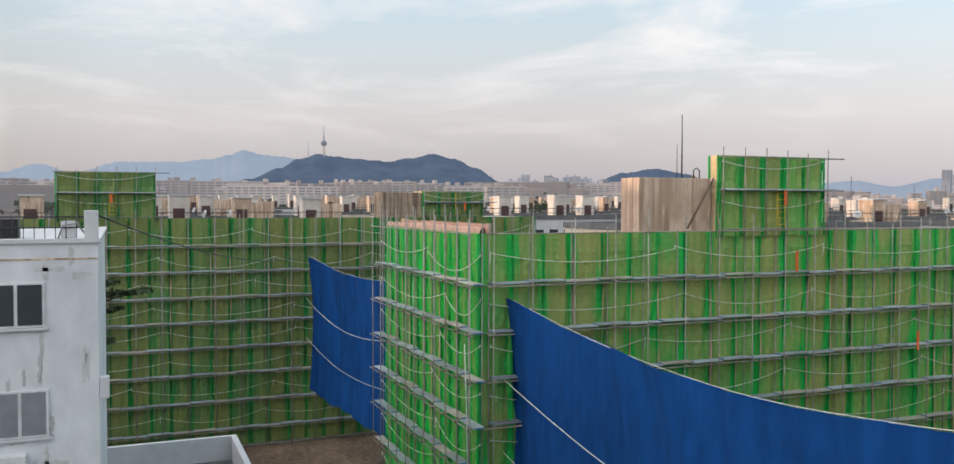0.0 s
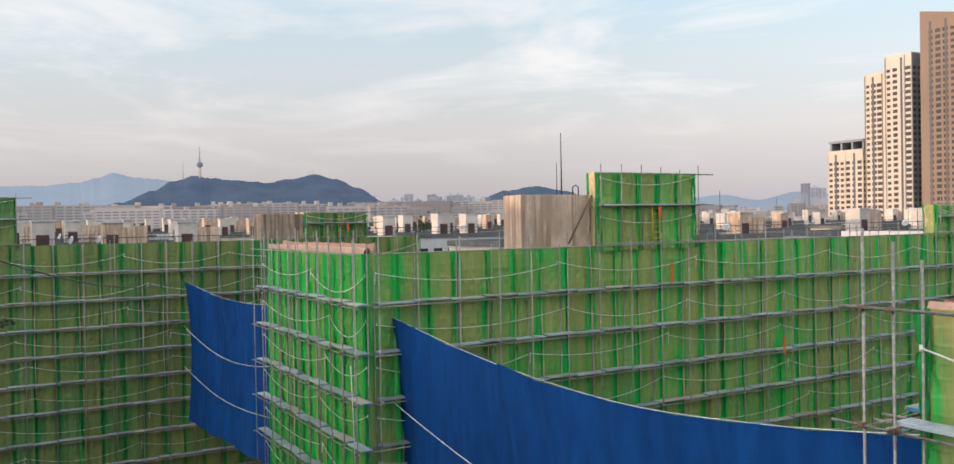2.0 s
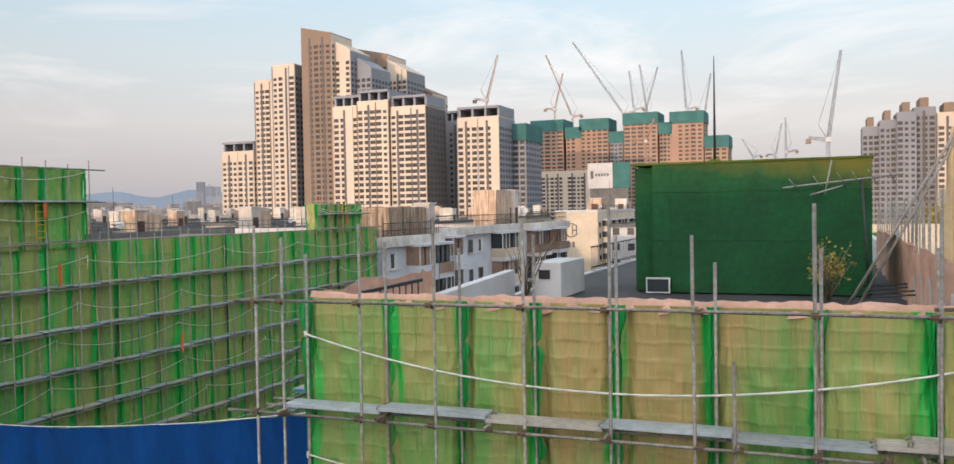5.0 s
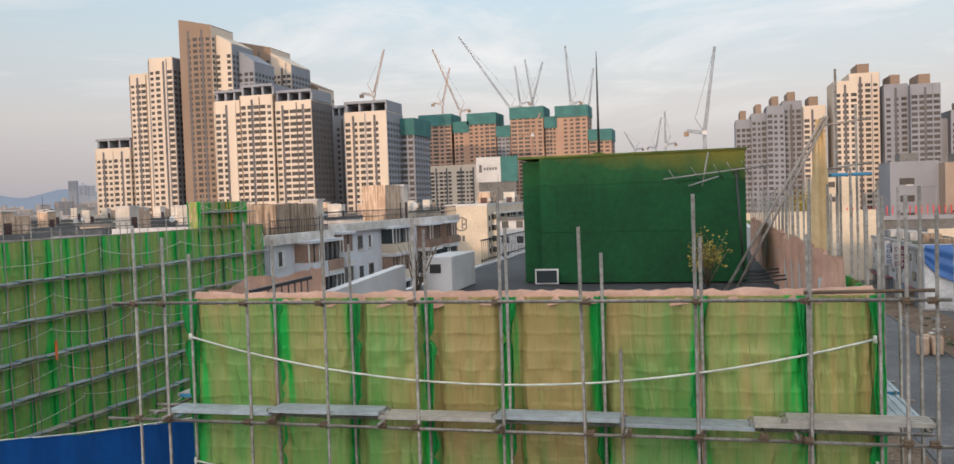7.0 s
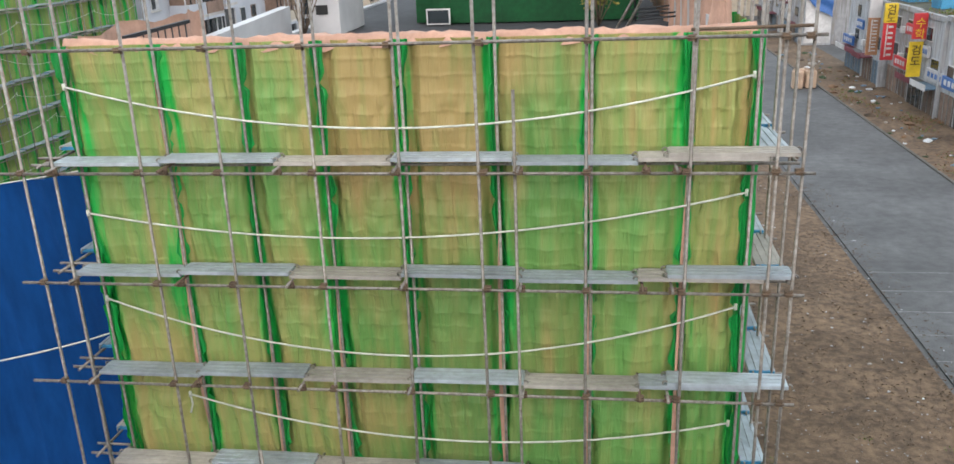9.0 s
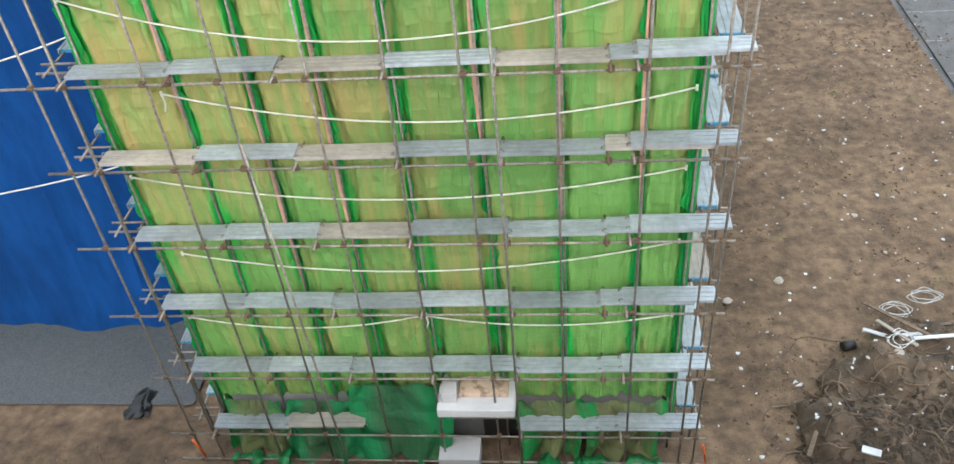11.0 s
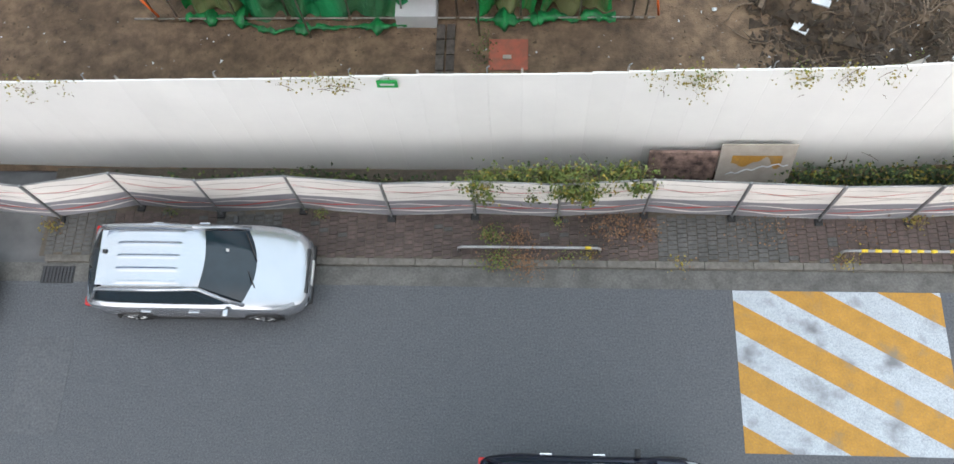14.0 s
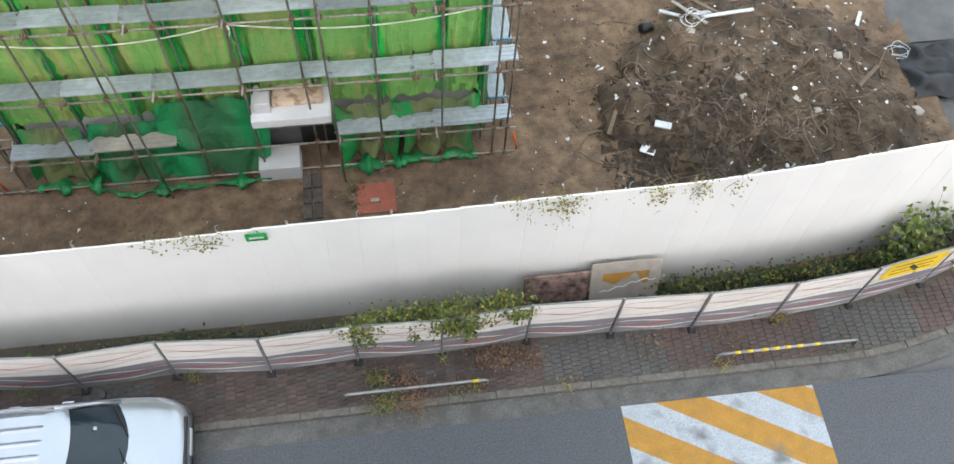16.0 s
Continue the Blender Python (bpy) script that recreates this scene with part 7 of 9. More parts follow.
def apartment(x0, x1, y0, y1, seed, paint, detail=True, top=15.3, heads=2, label="five-storey white apartment block with balconies and roof stair heads"):
    """A five-storey slab: shell, flat roof with parapet, windows and balconies on its long sunny side, stair heads on top."""
    rr = random.Random(seed)
    b = thing("apartment_block", ((x0 + x1) / 2, (y0 + y1) / 2, 0), label, "apartment block", "apartment blocks")
    part("wall", boxed((x0, y0, 0), (x1, y1, top - 0.35)), paint, b)
    t = 0.25
    part("roof", boxed((x0, y0, top - 0.35), (x1, y1, top - 0.2)), M["roof_green"] if seed % 3 == 1 else M["roof_grey"], b)
    for lo, hi in (((x0 - 0.15, y0 - 0.15), (x1 + 0.15, y0 + t)), ((x0 - 0.15, y1 - t), (x1 + 0.15, y1 + 0.15)), ((x0 - 0.15, y0 + t), (x0 + t, y1 - t)), ((x1 - t, y0 + t), (x1 + 0.15, y1 - t))):
        part("parapet", boxed((*lo, top - 0.5), (*hi, top + 0.1)), M["wall"] if detail else M["roof_grey"], b)
    bm = bmesh.new()
    step = 0.5 if detail == 2 else 1.2
    for k in range(int((y1 - y0) / step)):
        tube(bm, ((x1, y0 + step * k, top + 0.05), (x1, y0 + step * k, top + 1.1)), 0.025, 4)
    for zz in (0.45, 1.1):
        tube(bm, ((x1, y0, top + zz), (x1, y1, top + zz)), 0.035, 4)
    part("railing", bm, M["dark_metal"], b)
    n = int((y1 - y0) / 7.5)
    if detail:
        for fl in range(5):
            z = 1.6 + fl * 2.7
            if z < 4 and detail != 2:
                continue
            bays = [y1 - 4.6] if detail == 2 else [y0 + 4.5 + 7.5 * k for k in range(n)]
            if detail == 2 and y1 - y0 > 20:
                bays += [y0 + (y1 - y0) * q for q in (0.16, 0.44, 0.66)]
            yy = y0 + 1.4
            while yy < y1 - 1.6:
                if all(not (q - 1.6 < yy < q + 4.0) for q in bays):
                    w = part("window", boxed((x1 - 0.02, yy, z), (x1 + 0.05, yy + 1.5, z + 1.3)), M["door_brown"] if rr.random() < 0.4 else M["frame_white"], b)
                    part("pane", boxed((x1 + 0.04, yy + 0.08, z + 0.08), (x1 + 0.06, yy + 1.42, z + 1.22)), M["glass"], w)
                yy += 3.1
            for q in bays:
                bal = part("balcony", boxed((x1, q, z - 0.75), (x1 + 1.7, q + 3.9, z + 0.2)), M["cream"] if rr.random() < 0.7 else M["sack"], b, "cream balcony front")
                part("balcony_glass", boxed((x1, q + 0.1, z + 0.2), (x1 + 1.45, q + 3.8, z + 1.6)), M["glass"] if rr.random() < 0.6 else M["black"], bal)
                part("slab", boxed((x1, q - 0.1, z + 1.6), (x1 + 1.75, q + 4.0, z + 1.95)), M["wall"], bal)
                for e in (0.0, 1.3, 2.6, 3.75):
                    part("post", boxed((x1 + 1.42, q + e, z + 0.2), (x1 + 1.56, q + e + 0.14, z + 1.6)), M["cream"] if rr.random() < 0.6 else M["dark_metal"], bal)
            for k in range(3):
                part("end_window", boxed((x0 + 1.5 + 3.2 * k, y0 - 0.03, z), (x0 + 2.3 + 3.2 * k, y0 + 0.02, z + 1.0)), M["glass"], b) if (k + fl) % 2 and detail == 2 else None
    else:
        bm = bmesh.new()
        for fl in range(5):
            for k in range(n * 3):
                box(bm, (x1, y0 + 0.6 + 2.4 * k, 1.6 + 2.7 * fl), (x1 + 0.05, y0 + 2.0 + 2.4 * k, 2.8 + 2.7 * fl))
            for k in range(4):
                box(bm, (x0 + 0.8 + 2.6 * k, y0 - 0.05, 1.6 + 2.7 * fl), (x0 + 2.0 + 2.6 * k, y0, 2.8 + 2.7 * fl))
        part("glazing", bm, M["glass"], b, kind="stuff")
    for h in range(heads):
        stair_head(b, x1 - 0.8 - 4.2 * (h % 2 if heads > 3 else 0), y0 + (y1 - y0) * (0.16 + h * (0.68 / max(1, heads - 1)) if heads > 1 else 0.4), top - 0.2, rr.random() < 0.85, 0.68 if heads > 3 else 1.0, rr.random() < (0.4 if heads > 3 else 0.9), (2.7 + 0.007 * max(0, -x1 - 90) + rr.uniform(0, 0.4) if heads > 3 else 3.1))
    for _ in range(1 if detail == 2 else 2):
        yy = y0 + (y1 - y0) * rr.random()
        dish = bmesh.new()
        bmesh.ops.create_cone(dish, cap_ends=True, segments=12, radius1=0.45, radius2=0.1, depth=0.18)
        o = part("dish", dish, M["wall"], b, "white satellite dish")
        o.matrix_basis = Matrix.Translation((x1 - 0.2, yy, top + 1.0)) @ Matrix.Rotation(radians(70), 4, "X") @ Matrix.Rotation(radians(20), 4, "Y")
        part("dish_pole", bar((x1 - 0.2, yy + 0.1, top - 0.2), (x1 - 0.2, yy + 0.1, top + 1.0), 0.03, 5), M["galv"], b)
    if rr.random() < 0.7:
        part("whip", bar((x1 - 2, y0 + (y1 - y0) * 0.5, top), (x1 - 2, y0 + (y1 - y0) * 0.5, top + rr.uniform(5, 8)), 0.05, 5), M["dark_metal"], b)
    return b


M["block_blue"] = mat("pale_blue_wall", (0.58, 0.60, 0.65), (0.49, 0.51, 0.56), 0.8, 0.85, big=0.15)
# in line beyond block B: detailed, its long side in view
M["railing_dark"] = mat("black_railing", (0.03, 0.03, 0.032), rough=0.6)
M["shutter"] = mat("faded_brown_shutter", (0.30, 0.20, 0.15), (0.20, 0.13, 0.10), 2.5, 0.8, rnd=0.3)


def row_block(x0, x1, y0, y1, top, bays, seed, lead=0.0):
    """An occupied slab: white roof band, black roof railing, small windows, stacked glazed balconies of uneven age."""
    rr = random.Random(seed)
    b = thing("apartment_block", ((x0 + x1) / 2, (y0 + y1) / 2, 0), "five-storey pale blue apartment block with glazed balconies and stained roof houses", "apartment block", "apartment blocks")
    part("wall", boxed((x0, y0, 0), (x1, y1, top - 0.5)), M["block_blue"], b)
    part("roof", boxed((x0, y0, top - 0.5), (x1, y1, top - 0.35)), M["roof"], b, "dark flat roof")
    part("roof_band", boxed((x1 - 0.3, y0 - 0.1, top - 0.75), (x1 + 0.55, y1 + 0.05, top + 0.02), 0.03), M["band_white"], b, "stained white roof band")
    part("roof_band", boxed((x0, y0 - 0.35, top - 0.75), (x1 - 0.3, y0 + 0.2, top), 0.03), M["band_white"], b)
    yy = y0 + 0.1
    rb = bmesh.new()
    while yy < y1:
        tube(rb, ((x1 + 0.1, yy, top), (x1 + 0.1, yy + rr.uniform(-0.03, 0.03), top + 1.05 + rr.uniform(0, 0.15))), 0.022, 4)
        yy += 0.4
    for zz in (0.5, 1.05):
        tube(rb, ((x1 + 0.1, y0, top + zz), (x1 + 0.1, y1, top + zz)), 0.03, 4)
    part("railing", rb, M["railing_dark"], b, "black roof railing", kind="stuff")
    for fl in range(5):
        z = top - 13.45 + 2.75 * fl
        yy = y0 + 1.2 + lead
        while yy < y1 - 1.2:
            if all(not (q0 - 1.2 < yy < q1 + 0.3) for q0, q1 in bays):
                hue = rr.random()
                w = part("window", boxed((x1 - 0.02, yy, z), (x1 + 0.06, yy + 1.15, z + 1.25)), M["shutter"] if hue < 0.35 else M["frame_white"], b)
                part("pane", boxed((x1 + 0.045, yy + 0.08, z + 0.08), (x1 + 0.075, yy + (0.62 if hue > 0.7 else 1.07), z + 1.17)), M["glass"], w)
                part("sill", boxed((x1, yy - 0.08, z - 0.1), (x1 + 0.16, yy + 1.23, z - 0.02)), M["band_white"], b)
            yy += 2.55
        for q0, q1 in bays:
            front = rr.choice((M["cream"], M["cream"], M["shutter"], M["railing_dark"], M["block_blue"]))
            out = 1.55
            bal = part("balcony", boxed((x1, q0, z - 0.95), (x1 + out, q1, z - 0.75)), M["band_white"], b, "glazed balcony")
            if front is M["railing_dark"]:
                yy = q0
                rb = bmesh.new()
                while yy < q1:
                    tube(rb, ((x1 + out - 0.05, yy, z - 0.75), (x1 + out - 0.05, yy, z + 0.2)), 0.02, 4)
                    yy += 0.22
                part("railing", rb, front, bal, kind="stuff")
                part("rail", boxed((x1 + out - 0.1, q0, z + 0.16), (x1 + out, q1, z + 0.22)), front, bal)
            else:
                part("front", boxed((x1 + out - 0.12, q0, z - 0.75), (x1 + out, q1, z + 0.12)), front, bal)
                part("side", boxed((x1, q0, z - 0.75), (x1 + out - 0.12, q0 + 0.12, z + 0.12)), front, bal)
            part("dark_room", boxed((x1, q0 + 0.15, z - 0.75), (x1 + out - 0.35, q1 - 0.15, z + 1.65)), rr.choice((M["glass"], M["glass"], M["shutter"])), bal)
            n = max(2, int((q1 - q0) / 0.85))
            for k in range(n + 1):
                yk = q0 + (q1 - q0 - 0.08) * k / n
                part("mullion", boxed((x1 + out - 0.33, yk, z + 0.12), (x1 + out - 0.25, yk + 0.08, z + 1.65)), M["frame_white"] if rr.random() < 0.5 else M["railing_dark"], bal)
            part("head", boxed((x1, q0, z + 1.6), (x1 + out, q1, z + 1.82)), M["block_blue"], bal)
    return b


M["band_white"] = mat("stained_white_band", (0.68, 0.66, 0.64), (0.45, 0.41, 0.37), 1.4, 0.9, bump=0.15, big=0.3)
eb = row_block(-42.0, -30.6, 57.6, 68.0, 15.3, ((61.5, 64.4), (64.6, 67.6)), 1)
part("tank_house", boxed((-34.0, 60.0, 15.0), (-31.2, 66.6, 17.6), 0.04), M["concrete_dark"], eb, "streaked dark concrete tank house")
stair_head(eb, -30.9, 66.7, 14.9, True, 0.4, False, 2.9)
eb = row_block(-41.5, -30.8, 68.2, 88.8, 15.7, ((68.6, 70.9), (81.0, 86.0)), 2, 3.0)
part("tank_house", boxed((-33.8, 84.0, 15.3), (-31.3, 88.4, 19.3), 0.04), M["concrete"], eb, "streaked concrete tank house")
stair_head(eb, -30.9, 88.6, 15.2, True, 0.45, False, 4.0)
eb = row_block(-41.0, -29.9, 89.2, 105.0, 15.7, ((89.5, 94.0), (97.0, 101.0)), 5)
dish = bmesh.new()
bmesh.ops.create_cone(dish, cap_ends=True, segments=14, radius1=0.5, radius2=0.12, depth=0.2)
part("dish", dish, M["frame_white"], eb, "white satellite dish").matrix_basis = Matrix.Translation((-30.4, 90.2, 17.0)) @ Matrix.Rotation(radians(75), 4, "X")
part("dish_pole", bar((-30.4, 90.4, 15.3), (-30.4, 90.4, 17.0), 0.04, 5), M["galv"], eb)
# the gable with its painted number
gb = apartment(-61.0, -50.6, 206.0, 250.0, 4, M["cream"], 1, 16.6, 2, "five-storey cream apartment block with a painted blank gable")
for r0, a0, a1 in ((1.6, 40, 330),):
    pts = [(-57.2 + r0 * math.cos(radians(a)), 205.93, 11.8 + r0 * math.sin(radians(a))) for a in range(a0, a1, 15)]
    part("emblem", tube(bmesh.new(), pts, 0.16, 6), M["roof_grey"], gb, "round grey painted emblem")
    for dx in (0.15, 1.15):
        part("emblem", boxed((-57.2 + dx, 205.9, 10.6), (-56.9 + dx, 205.96, 13.0)), M["roof_grey"], gb)
    part("emblem", boxed((-56.9, 205.9, 11.6), (-56.05, 205.96, 11.95)), M["roof_grey"], gb)
for k in range(2):
    part("number_bar", boxed((-58.0 + 1.0 * k, 205.9, 7.6), (-57.35 + 1.0 * k, 205.96, 9.0)), M["roof_grey"], gb, "plain grey bar")
# field of further blocks, seen mostly as roofs and stair heads
rf = random.Random(17)
rows = []
for i, x in enumerate((-76, -112, -148, -186, -226, -268, -312)):
    for j, y in enumerate((40, 96, 152, 208)):
        if x == -76 and j == 0:
            y = 44
        rows.append((x + rf.uniform(-3, 3), y + rf.uniform(-4, 4), i, j))
for x, y, i, j in rows:
    apartment(x - 11, x, y, y + 42, 100 + i * 7 + j, M["wall"] if (i + j) % 3 else M["cream"], False, 14.9 + 0.004 * abs(x) + rf.uniform(-0.3, 0.3), 5)
for x, y in ((-98, -16), (-134, -10), (-172, -14), (-210, -6), (-250, -12)):
    apartment(x - 11, x, y, y + 42, 300 + int(-x), M["wall"], False, 14.9 + 0.004 * abs(x), 5)
for x, y in ((-24, 150), (-8, 100), (-2, 156), (-30, 268), (-70, 280), (-110, 275)):
    apartment(x - 11, x, y, y + 40, 400 + int(-x), M["cream"] if x % 4 else M["wall"], False, 14.2, 2)


# ---- high-rises ----
M["tower_cream"] = mat("tower_cream", (0.60, 0.51, 0.42), (0.53, 0.45, 0.37), 0.05, 0.85, big=0.1)
M["tower_brown"] = mat("tower_brown", (0.25, 0.18, 0.135), (0.21, 0.15, 0.11), 0.05, 0.85, big=0.1)
# grey and dark also paint the shade on tower faces turned from the sun
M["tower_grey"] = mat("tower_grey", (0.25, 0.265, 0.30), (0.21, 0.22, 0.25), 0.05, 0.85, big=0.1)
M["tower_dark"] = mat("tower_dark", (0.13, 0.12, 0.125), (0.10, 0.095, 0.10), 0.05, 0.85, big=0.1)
M["tower_raw"] = mat("raw_tower", (0.42, 0.27, 0.20), (0.34, 0.22, 0.16), 0.05, 0.9, big=0.15)
M["tower_glass"] = mat("far_window", (0.085, 0.078, 0.075), (0.045, 0.042, 0.042), 0.3, 0.45, spec=0.2)


def high_rise(x0, x1, y, depth, top, front, side, seed, crown="flat", cols=None, slope=0.0, label="cream high-rise apartment tower with rows of windows", bands=True, yaw=0.0):
    rr = random.Random(seed)
    w = x1 - x0
    b = thing("high_rise", ((x0 + x1) / 2, y + depth / 2, 0), label, "high-rise", "high-rises")
    bm = bmesh.new()
    v = box(bm, (0, 0, 0), (w, depth, top))
    for q in v:
        if q.co.z > 1 and slope:
            q.co.z -= slope * q.co.x / w
    f = Matrix.Translation((x0, y, 0)) @ Matrix.Rotation(radians(yaw), 4, "Z")
    bmesh.ops.transform(bm, matrix=f, verts=bm.verts)
    part("wall", bm, front, b)
    n = cols or max(3, round(w / 3.6))
    fl = int((top - slope - 6) / 2.95)
    bm = bmesh.new()
    cw = w / n
    kinds = [rr.choice((0.55, 0.7, 0.84)) for _ in range(n)]
    for i in range(n):
        if rr.random() < 0.08:
            continue
        for k in range(fl):
            z = 3 + 2.95 * k
            if z > top - slope * (i + 1) / n - 4:
                continue
            ww = cw * kinds[i]
            x = cw * (i + 0.5) - ww / 2
            box(bm, (x, -0.08, z), (x + ww, 0.02, z + (1.75 if kinds[i] > 0.6 else 1.45)), 0, f)
    part("glazing", bm, M["tower_glass"], b, kind="stuff")
    # flat dark strips put the shade of recessed columns on the front
    if w > 9 and crown != "screen":
        bm = bmesh.new()
        for q in range(max(1, int(w / 9))):
            xr = w * (q + rr.uniform(0.35, 0.65)) / max(1, int(w / 9))
            box(bm, (xr - 0.6, -0.14, 0), (xr + 0.6, -0.1, top - slope - 2), 0, f)
        part("recess_shade", bm, M["tower_dark"], b, "dark strip painted in for a shaded recessed stair")
    if bands:
        bm = bmesh.new()
        for i in range(0, n, 3):
            box(bm, (cw * i - 0.15, -0.35, 0), (cw * i + 0.25, 0.0, top - slope * i / n - 1), 0, f)
        part("pier", bm, side, b, kind="stuff")
    # right-hand flank; grey and dark sides have its shade painted in
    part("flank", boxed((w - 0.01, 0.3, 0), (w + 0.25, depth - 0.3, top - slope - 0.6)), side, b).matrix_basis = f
    bm = bmesh.new()
    m = max(2, round(depth / 4))
    for i in range(m):
        for k in range(fl):
            box(bm, (w + 0.2, depth * (i + 0.22) / m, 3 + 2.95 * k), (w + 0.32, depth * (i + 0.8) / m, 4.6 + 2.95 * k), 0, f)
    part("flank_glazing", bm, M["tower_glass"], b, kind="stuff")
    if crown == "frame":
        bm = bmesh.new()
        for i in range(4):
            box(bm, (w * i / 3.2 + 0.5, 1, top), (w * i / 3.2 + 1.6, depth - 1, top + 4), 0, f)
        box(bm, (0, 0.5, top + 4), (w, depth - 0.5, top + 5.2), 0, f)
        part("crown", bm, M["tower_grey"], b, "grey open roof frame", kind="stuff")
    elif crown == "box":
        part("crown", boxed((w * 0.3, 2, top), (w * 0.7, depth - 2, top + 5)), M["tower_brown"], b).matrix_basis = f
    elif crown == "screen":
        part("crown", boxed((-0.8, -0.8, top - 8), (w + 0.8, depth + 0.8, top + 0.5)), M["teal"], b, "teal safety screens round the top floors").matrix_basis = f
    return b


C, Br, GyShade, DkShade, Rw = (M["tower_" + k] for k in ("cream", "brown", "grey", "dark", "raw"))
high_rise(-312, -291, 400, 22, 52, C, C, 1, "frame", 6)
high_rise(-296, -289, 410, 20, 62, DkShade, GyShade, 2, "flat", 2)
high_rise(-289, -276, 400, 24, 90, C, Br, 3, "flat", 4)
high_rise(-276, -262, 398, 24, 97, C, GyShade, 4, "flat", 4)
high_rise(-262, -254, 404, 26, 88, DkShade, GyShade, 5, "flat", 3, label="high-rise apartment tower flank, its shade painted dark grey")
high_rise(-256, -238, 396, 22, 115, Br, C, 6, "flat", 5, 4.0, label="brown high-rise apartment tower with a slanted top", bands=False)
high_rise(-238, -229, 400, 22, 107, C, GyShade, 7, "flat", 3, 5)
high_rise(-229, -220, 406, 22, 99, GyShade, GyShade, 8, "flat", 3, 6)
high_rise(-250, -228, 440, 24, 111, Br, C, 9, "flat", 6, 5, label="brown high-rise apartment tower with a slanted top", bands=False)
high_rise(-228, -216, 440, 24, 103, C, GyShade, 10, "flat", 4, 7)
high_rise(-232, -214, 470, 22, 95, Br, C, 11, "flat", 5, 8, label="brown high-rise apartment tower with a slanted top", bands=False)
high_rise(-228, -213, 380, 22, 70, C, C, 12, "frame", 4)
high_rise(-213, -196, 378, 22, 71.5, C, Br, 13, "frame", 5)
high_rise(-196, -177, 380, 24, 68, C, DkShade, 14, "frame", 5)
high_rise(-185, -174, 420, 24, 64, GyShade, GyShade, 15, "frame", 4, label="high-rise apartment tower with its shade painted in as grey")
high_rise(-169, -147, 400, 24, 63, M["tower_cream"], GyShade, 16, "frame", 6)
high_rise(-147, -140, 420, 26, 60, GyShade, GyShade, 17, "screen", 2, label="high-rise flank with shade painted grey and teal screens")
# towers under construction
for k, (a, b2, z) in enumerate(((-130, -114.5, 59), (-113, -106, 55), (-106, -92.8, 58.5), (-92, -86, 52), (-85.3, -70, 60), (-69, -64, 55), (-63.9, -49.6, 59.5), (-49, -39, 48))):
    s = 1.6
    high_rise(a * s, b2 * s, 400 * s, 26, 17.3 + (z - 17.3) * s, Rw if k not in (3,) else GyShade, Rw, 30 + k, "screen", max(3, int((b2 - a) / 2.6)), label="raw brown concrete tower under construction with teal screens", bands=k % 2 == 0)
high_rise(-208, -140, 630, 30, 45, C, C, 50, "flat", 20, label="long low cream building at a tower site")
bill = thing("billboard", (-103, 440, 0), "white site billboard with a grey mark and a teal field", "billboard")
part("board", boxed((-113, 440, 27), (-100, 441, 40)), M["wall"], bill)
part("board", boxed((-100, 440, 27), (-91, 441, 40)), M["teal"], bill, "teal half of the billboard")
part("leg_frame", boxed((-112, 440.5, 0), (-92, 441.5, 27)), M["roof_grey"], bill)
part("mark", boxed((-111.5, 439.9, 32), (-110, 440.05, 36)), M["roof_grey"], bill)
for k in range(5):
    part("bar", boxed((-109 + 1.5 * k, 439.9, 33.2), (-108 + 1.5 * k, 440.05, 34.6)), M["roof_grey"], bill)
# right-hand estate, the shade on its faces painted as grey
s = 1.25
for k, (a, b2, z, cr) in enumerate(((15.6, 22, 49, "box"), (22, 28, 51, "box"), (28, 35, 53.5, "box"), (35, 43, 56, "box"), (43, 52, 53, "box"), (54.5, 64, 62, "flat"), (62, 74, 66, "box"), (75, 84, 60, "box"), (84, 95, 59, "box"), (95.3, 102, 45, "flat"), (100, 116, 48, "box"), (118, 134, 52, "box"))):
    high_rise(a * s, b2 * s, 400 * s - 6 * (k % 3), 24, 17.3 + (z - 17.3) * s, C if k in (4, 5, 6) else GyShade, GyShade, 60 + k, cr, None, label="cream high-rise slab of a housing estate, shaded faces painted grey")


# ---- cranes ----
def lattice(bm, a, b, w, n, r=0.18):
    a, b = Vector(a), Vector(b)
    d = (b - a).normalized()
    u = d.cross(Vector((0, 1, 0))).normalized() * w
    v = d.cross(u).normalized() * w
    for s in (1, -1):
        tube(bm, (a + u * s, b + u * s * 0.6), r, 4)
    tube(bm, (a + v, b + v * 0.6), r, 4)
    for i in range(n):
        p, q = a.lerp(b, i / n), a.lerp(b, (i + 1) / n)
        tube(bm, (p + u * (1 if i % 2 else -1), q + u * (-1 if i % 2 else 1)), r * 0.6, 3)


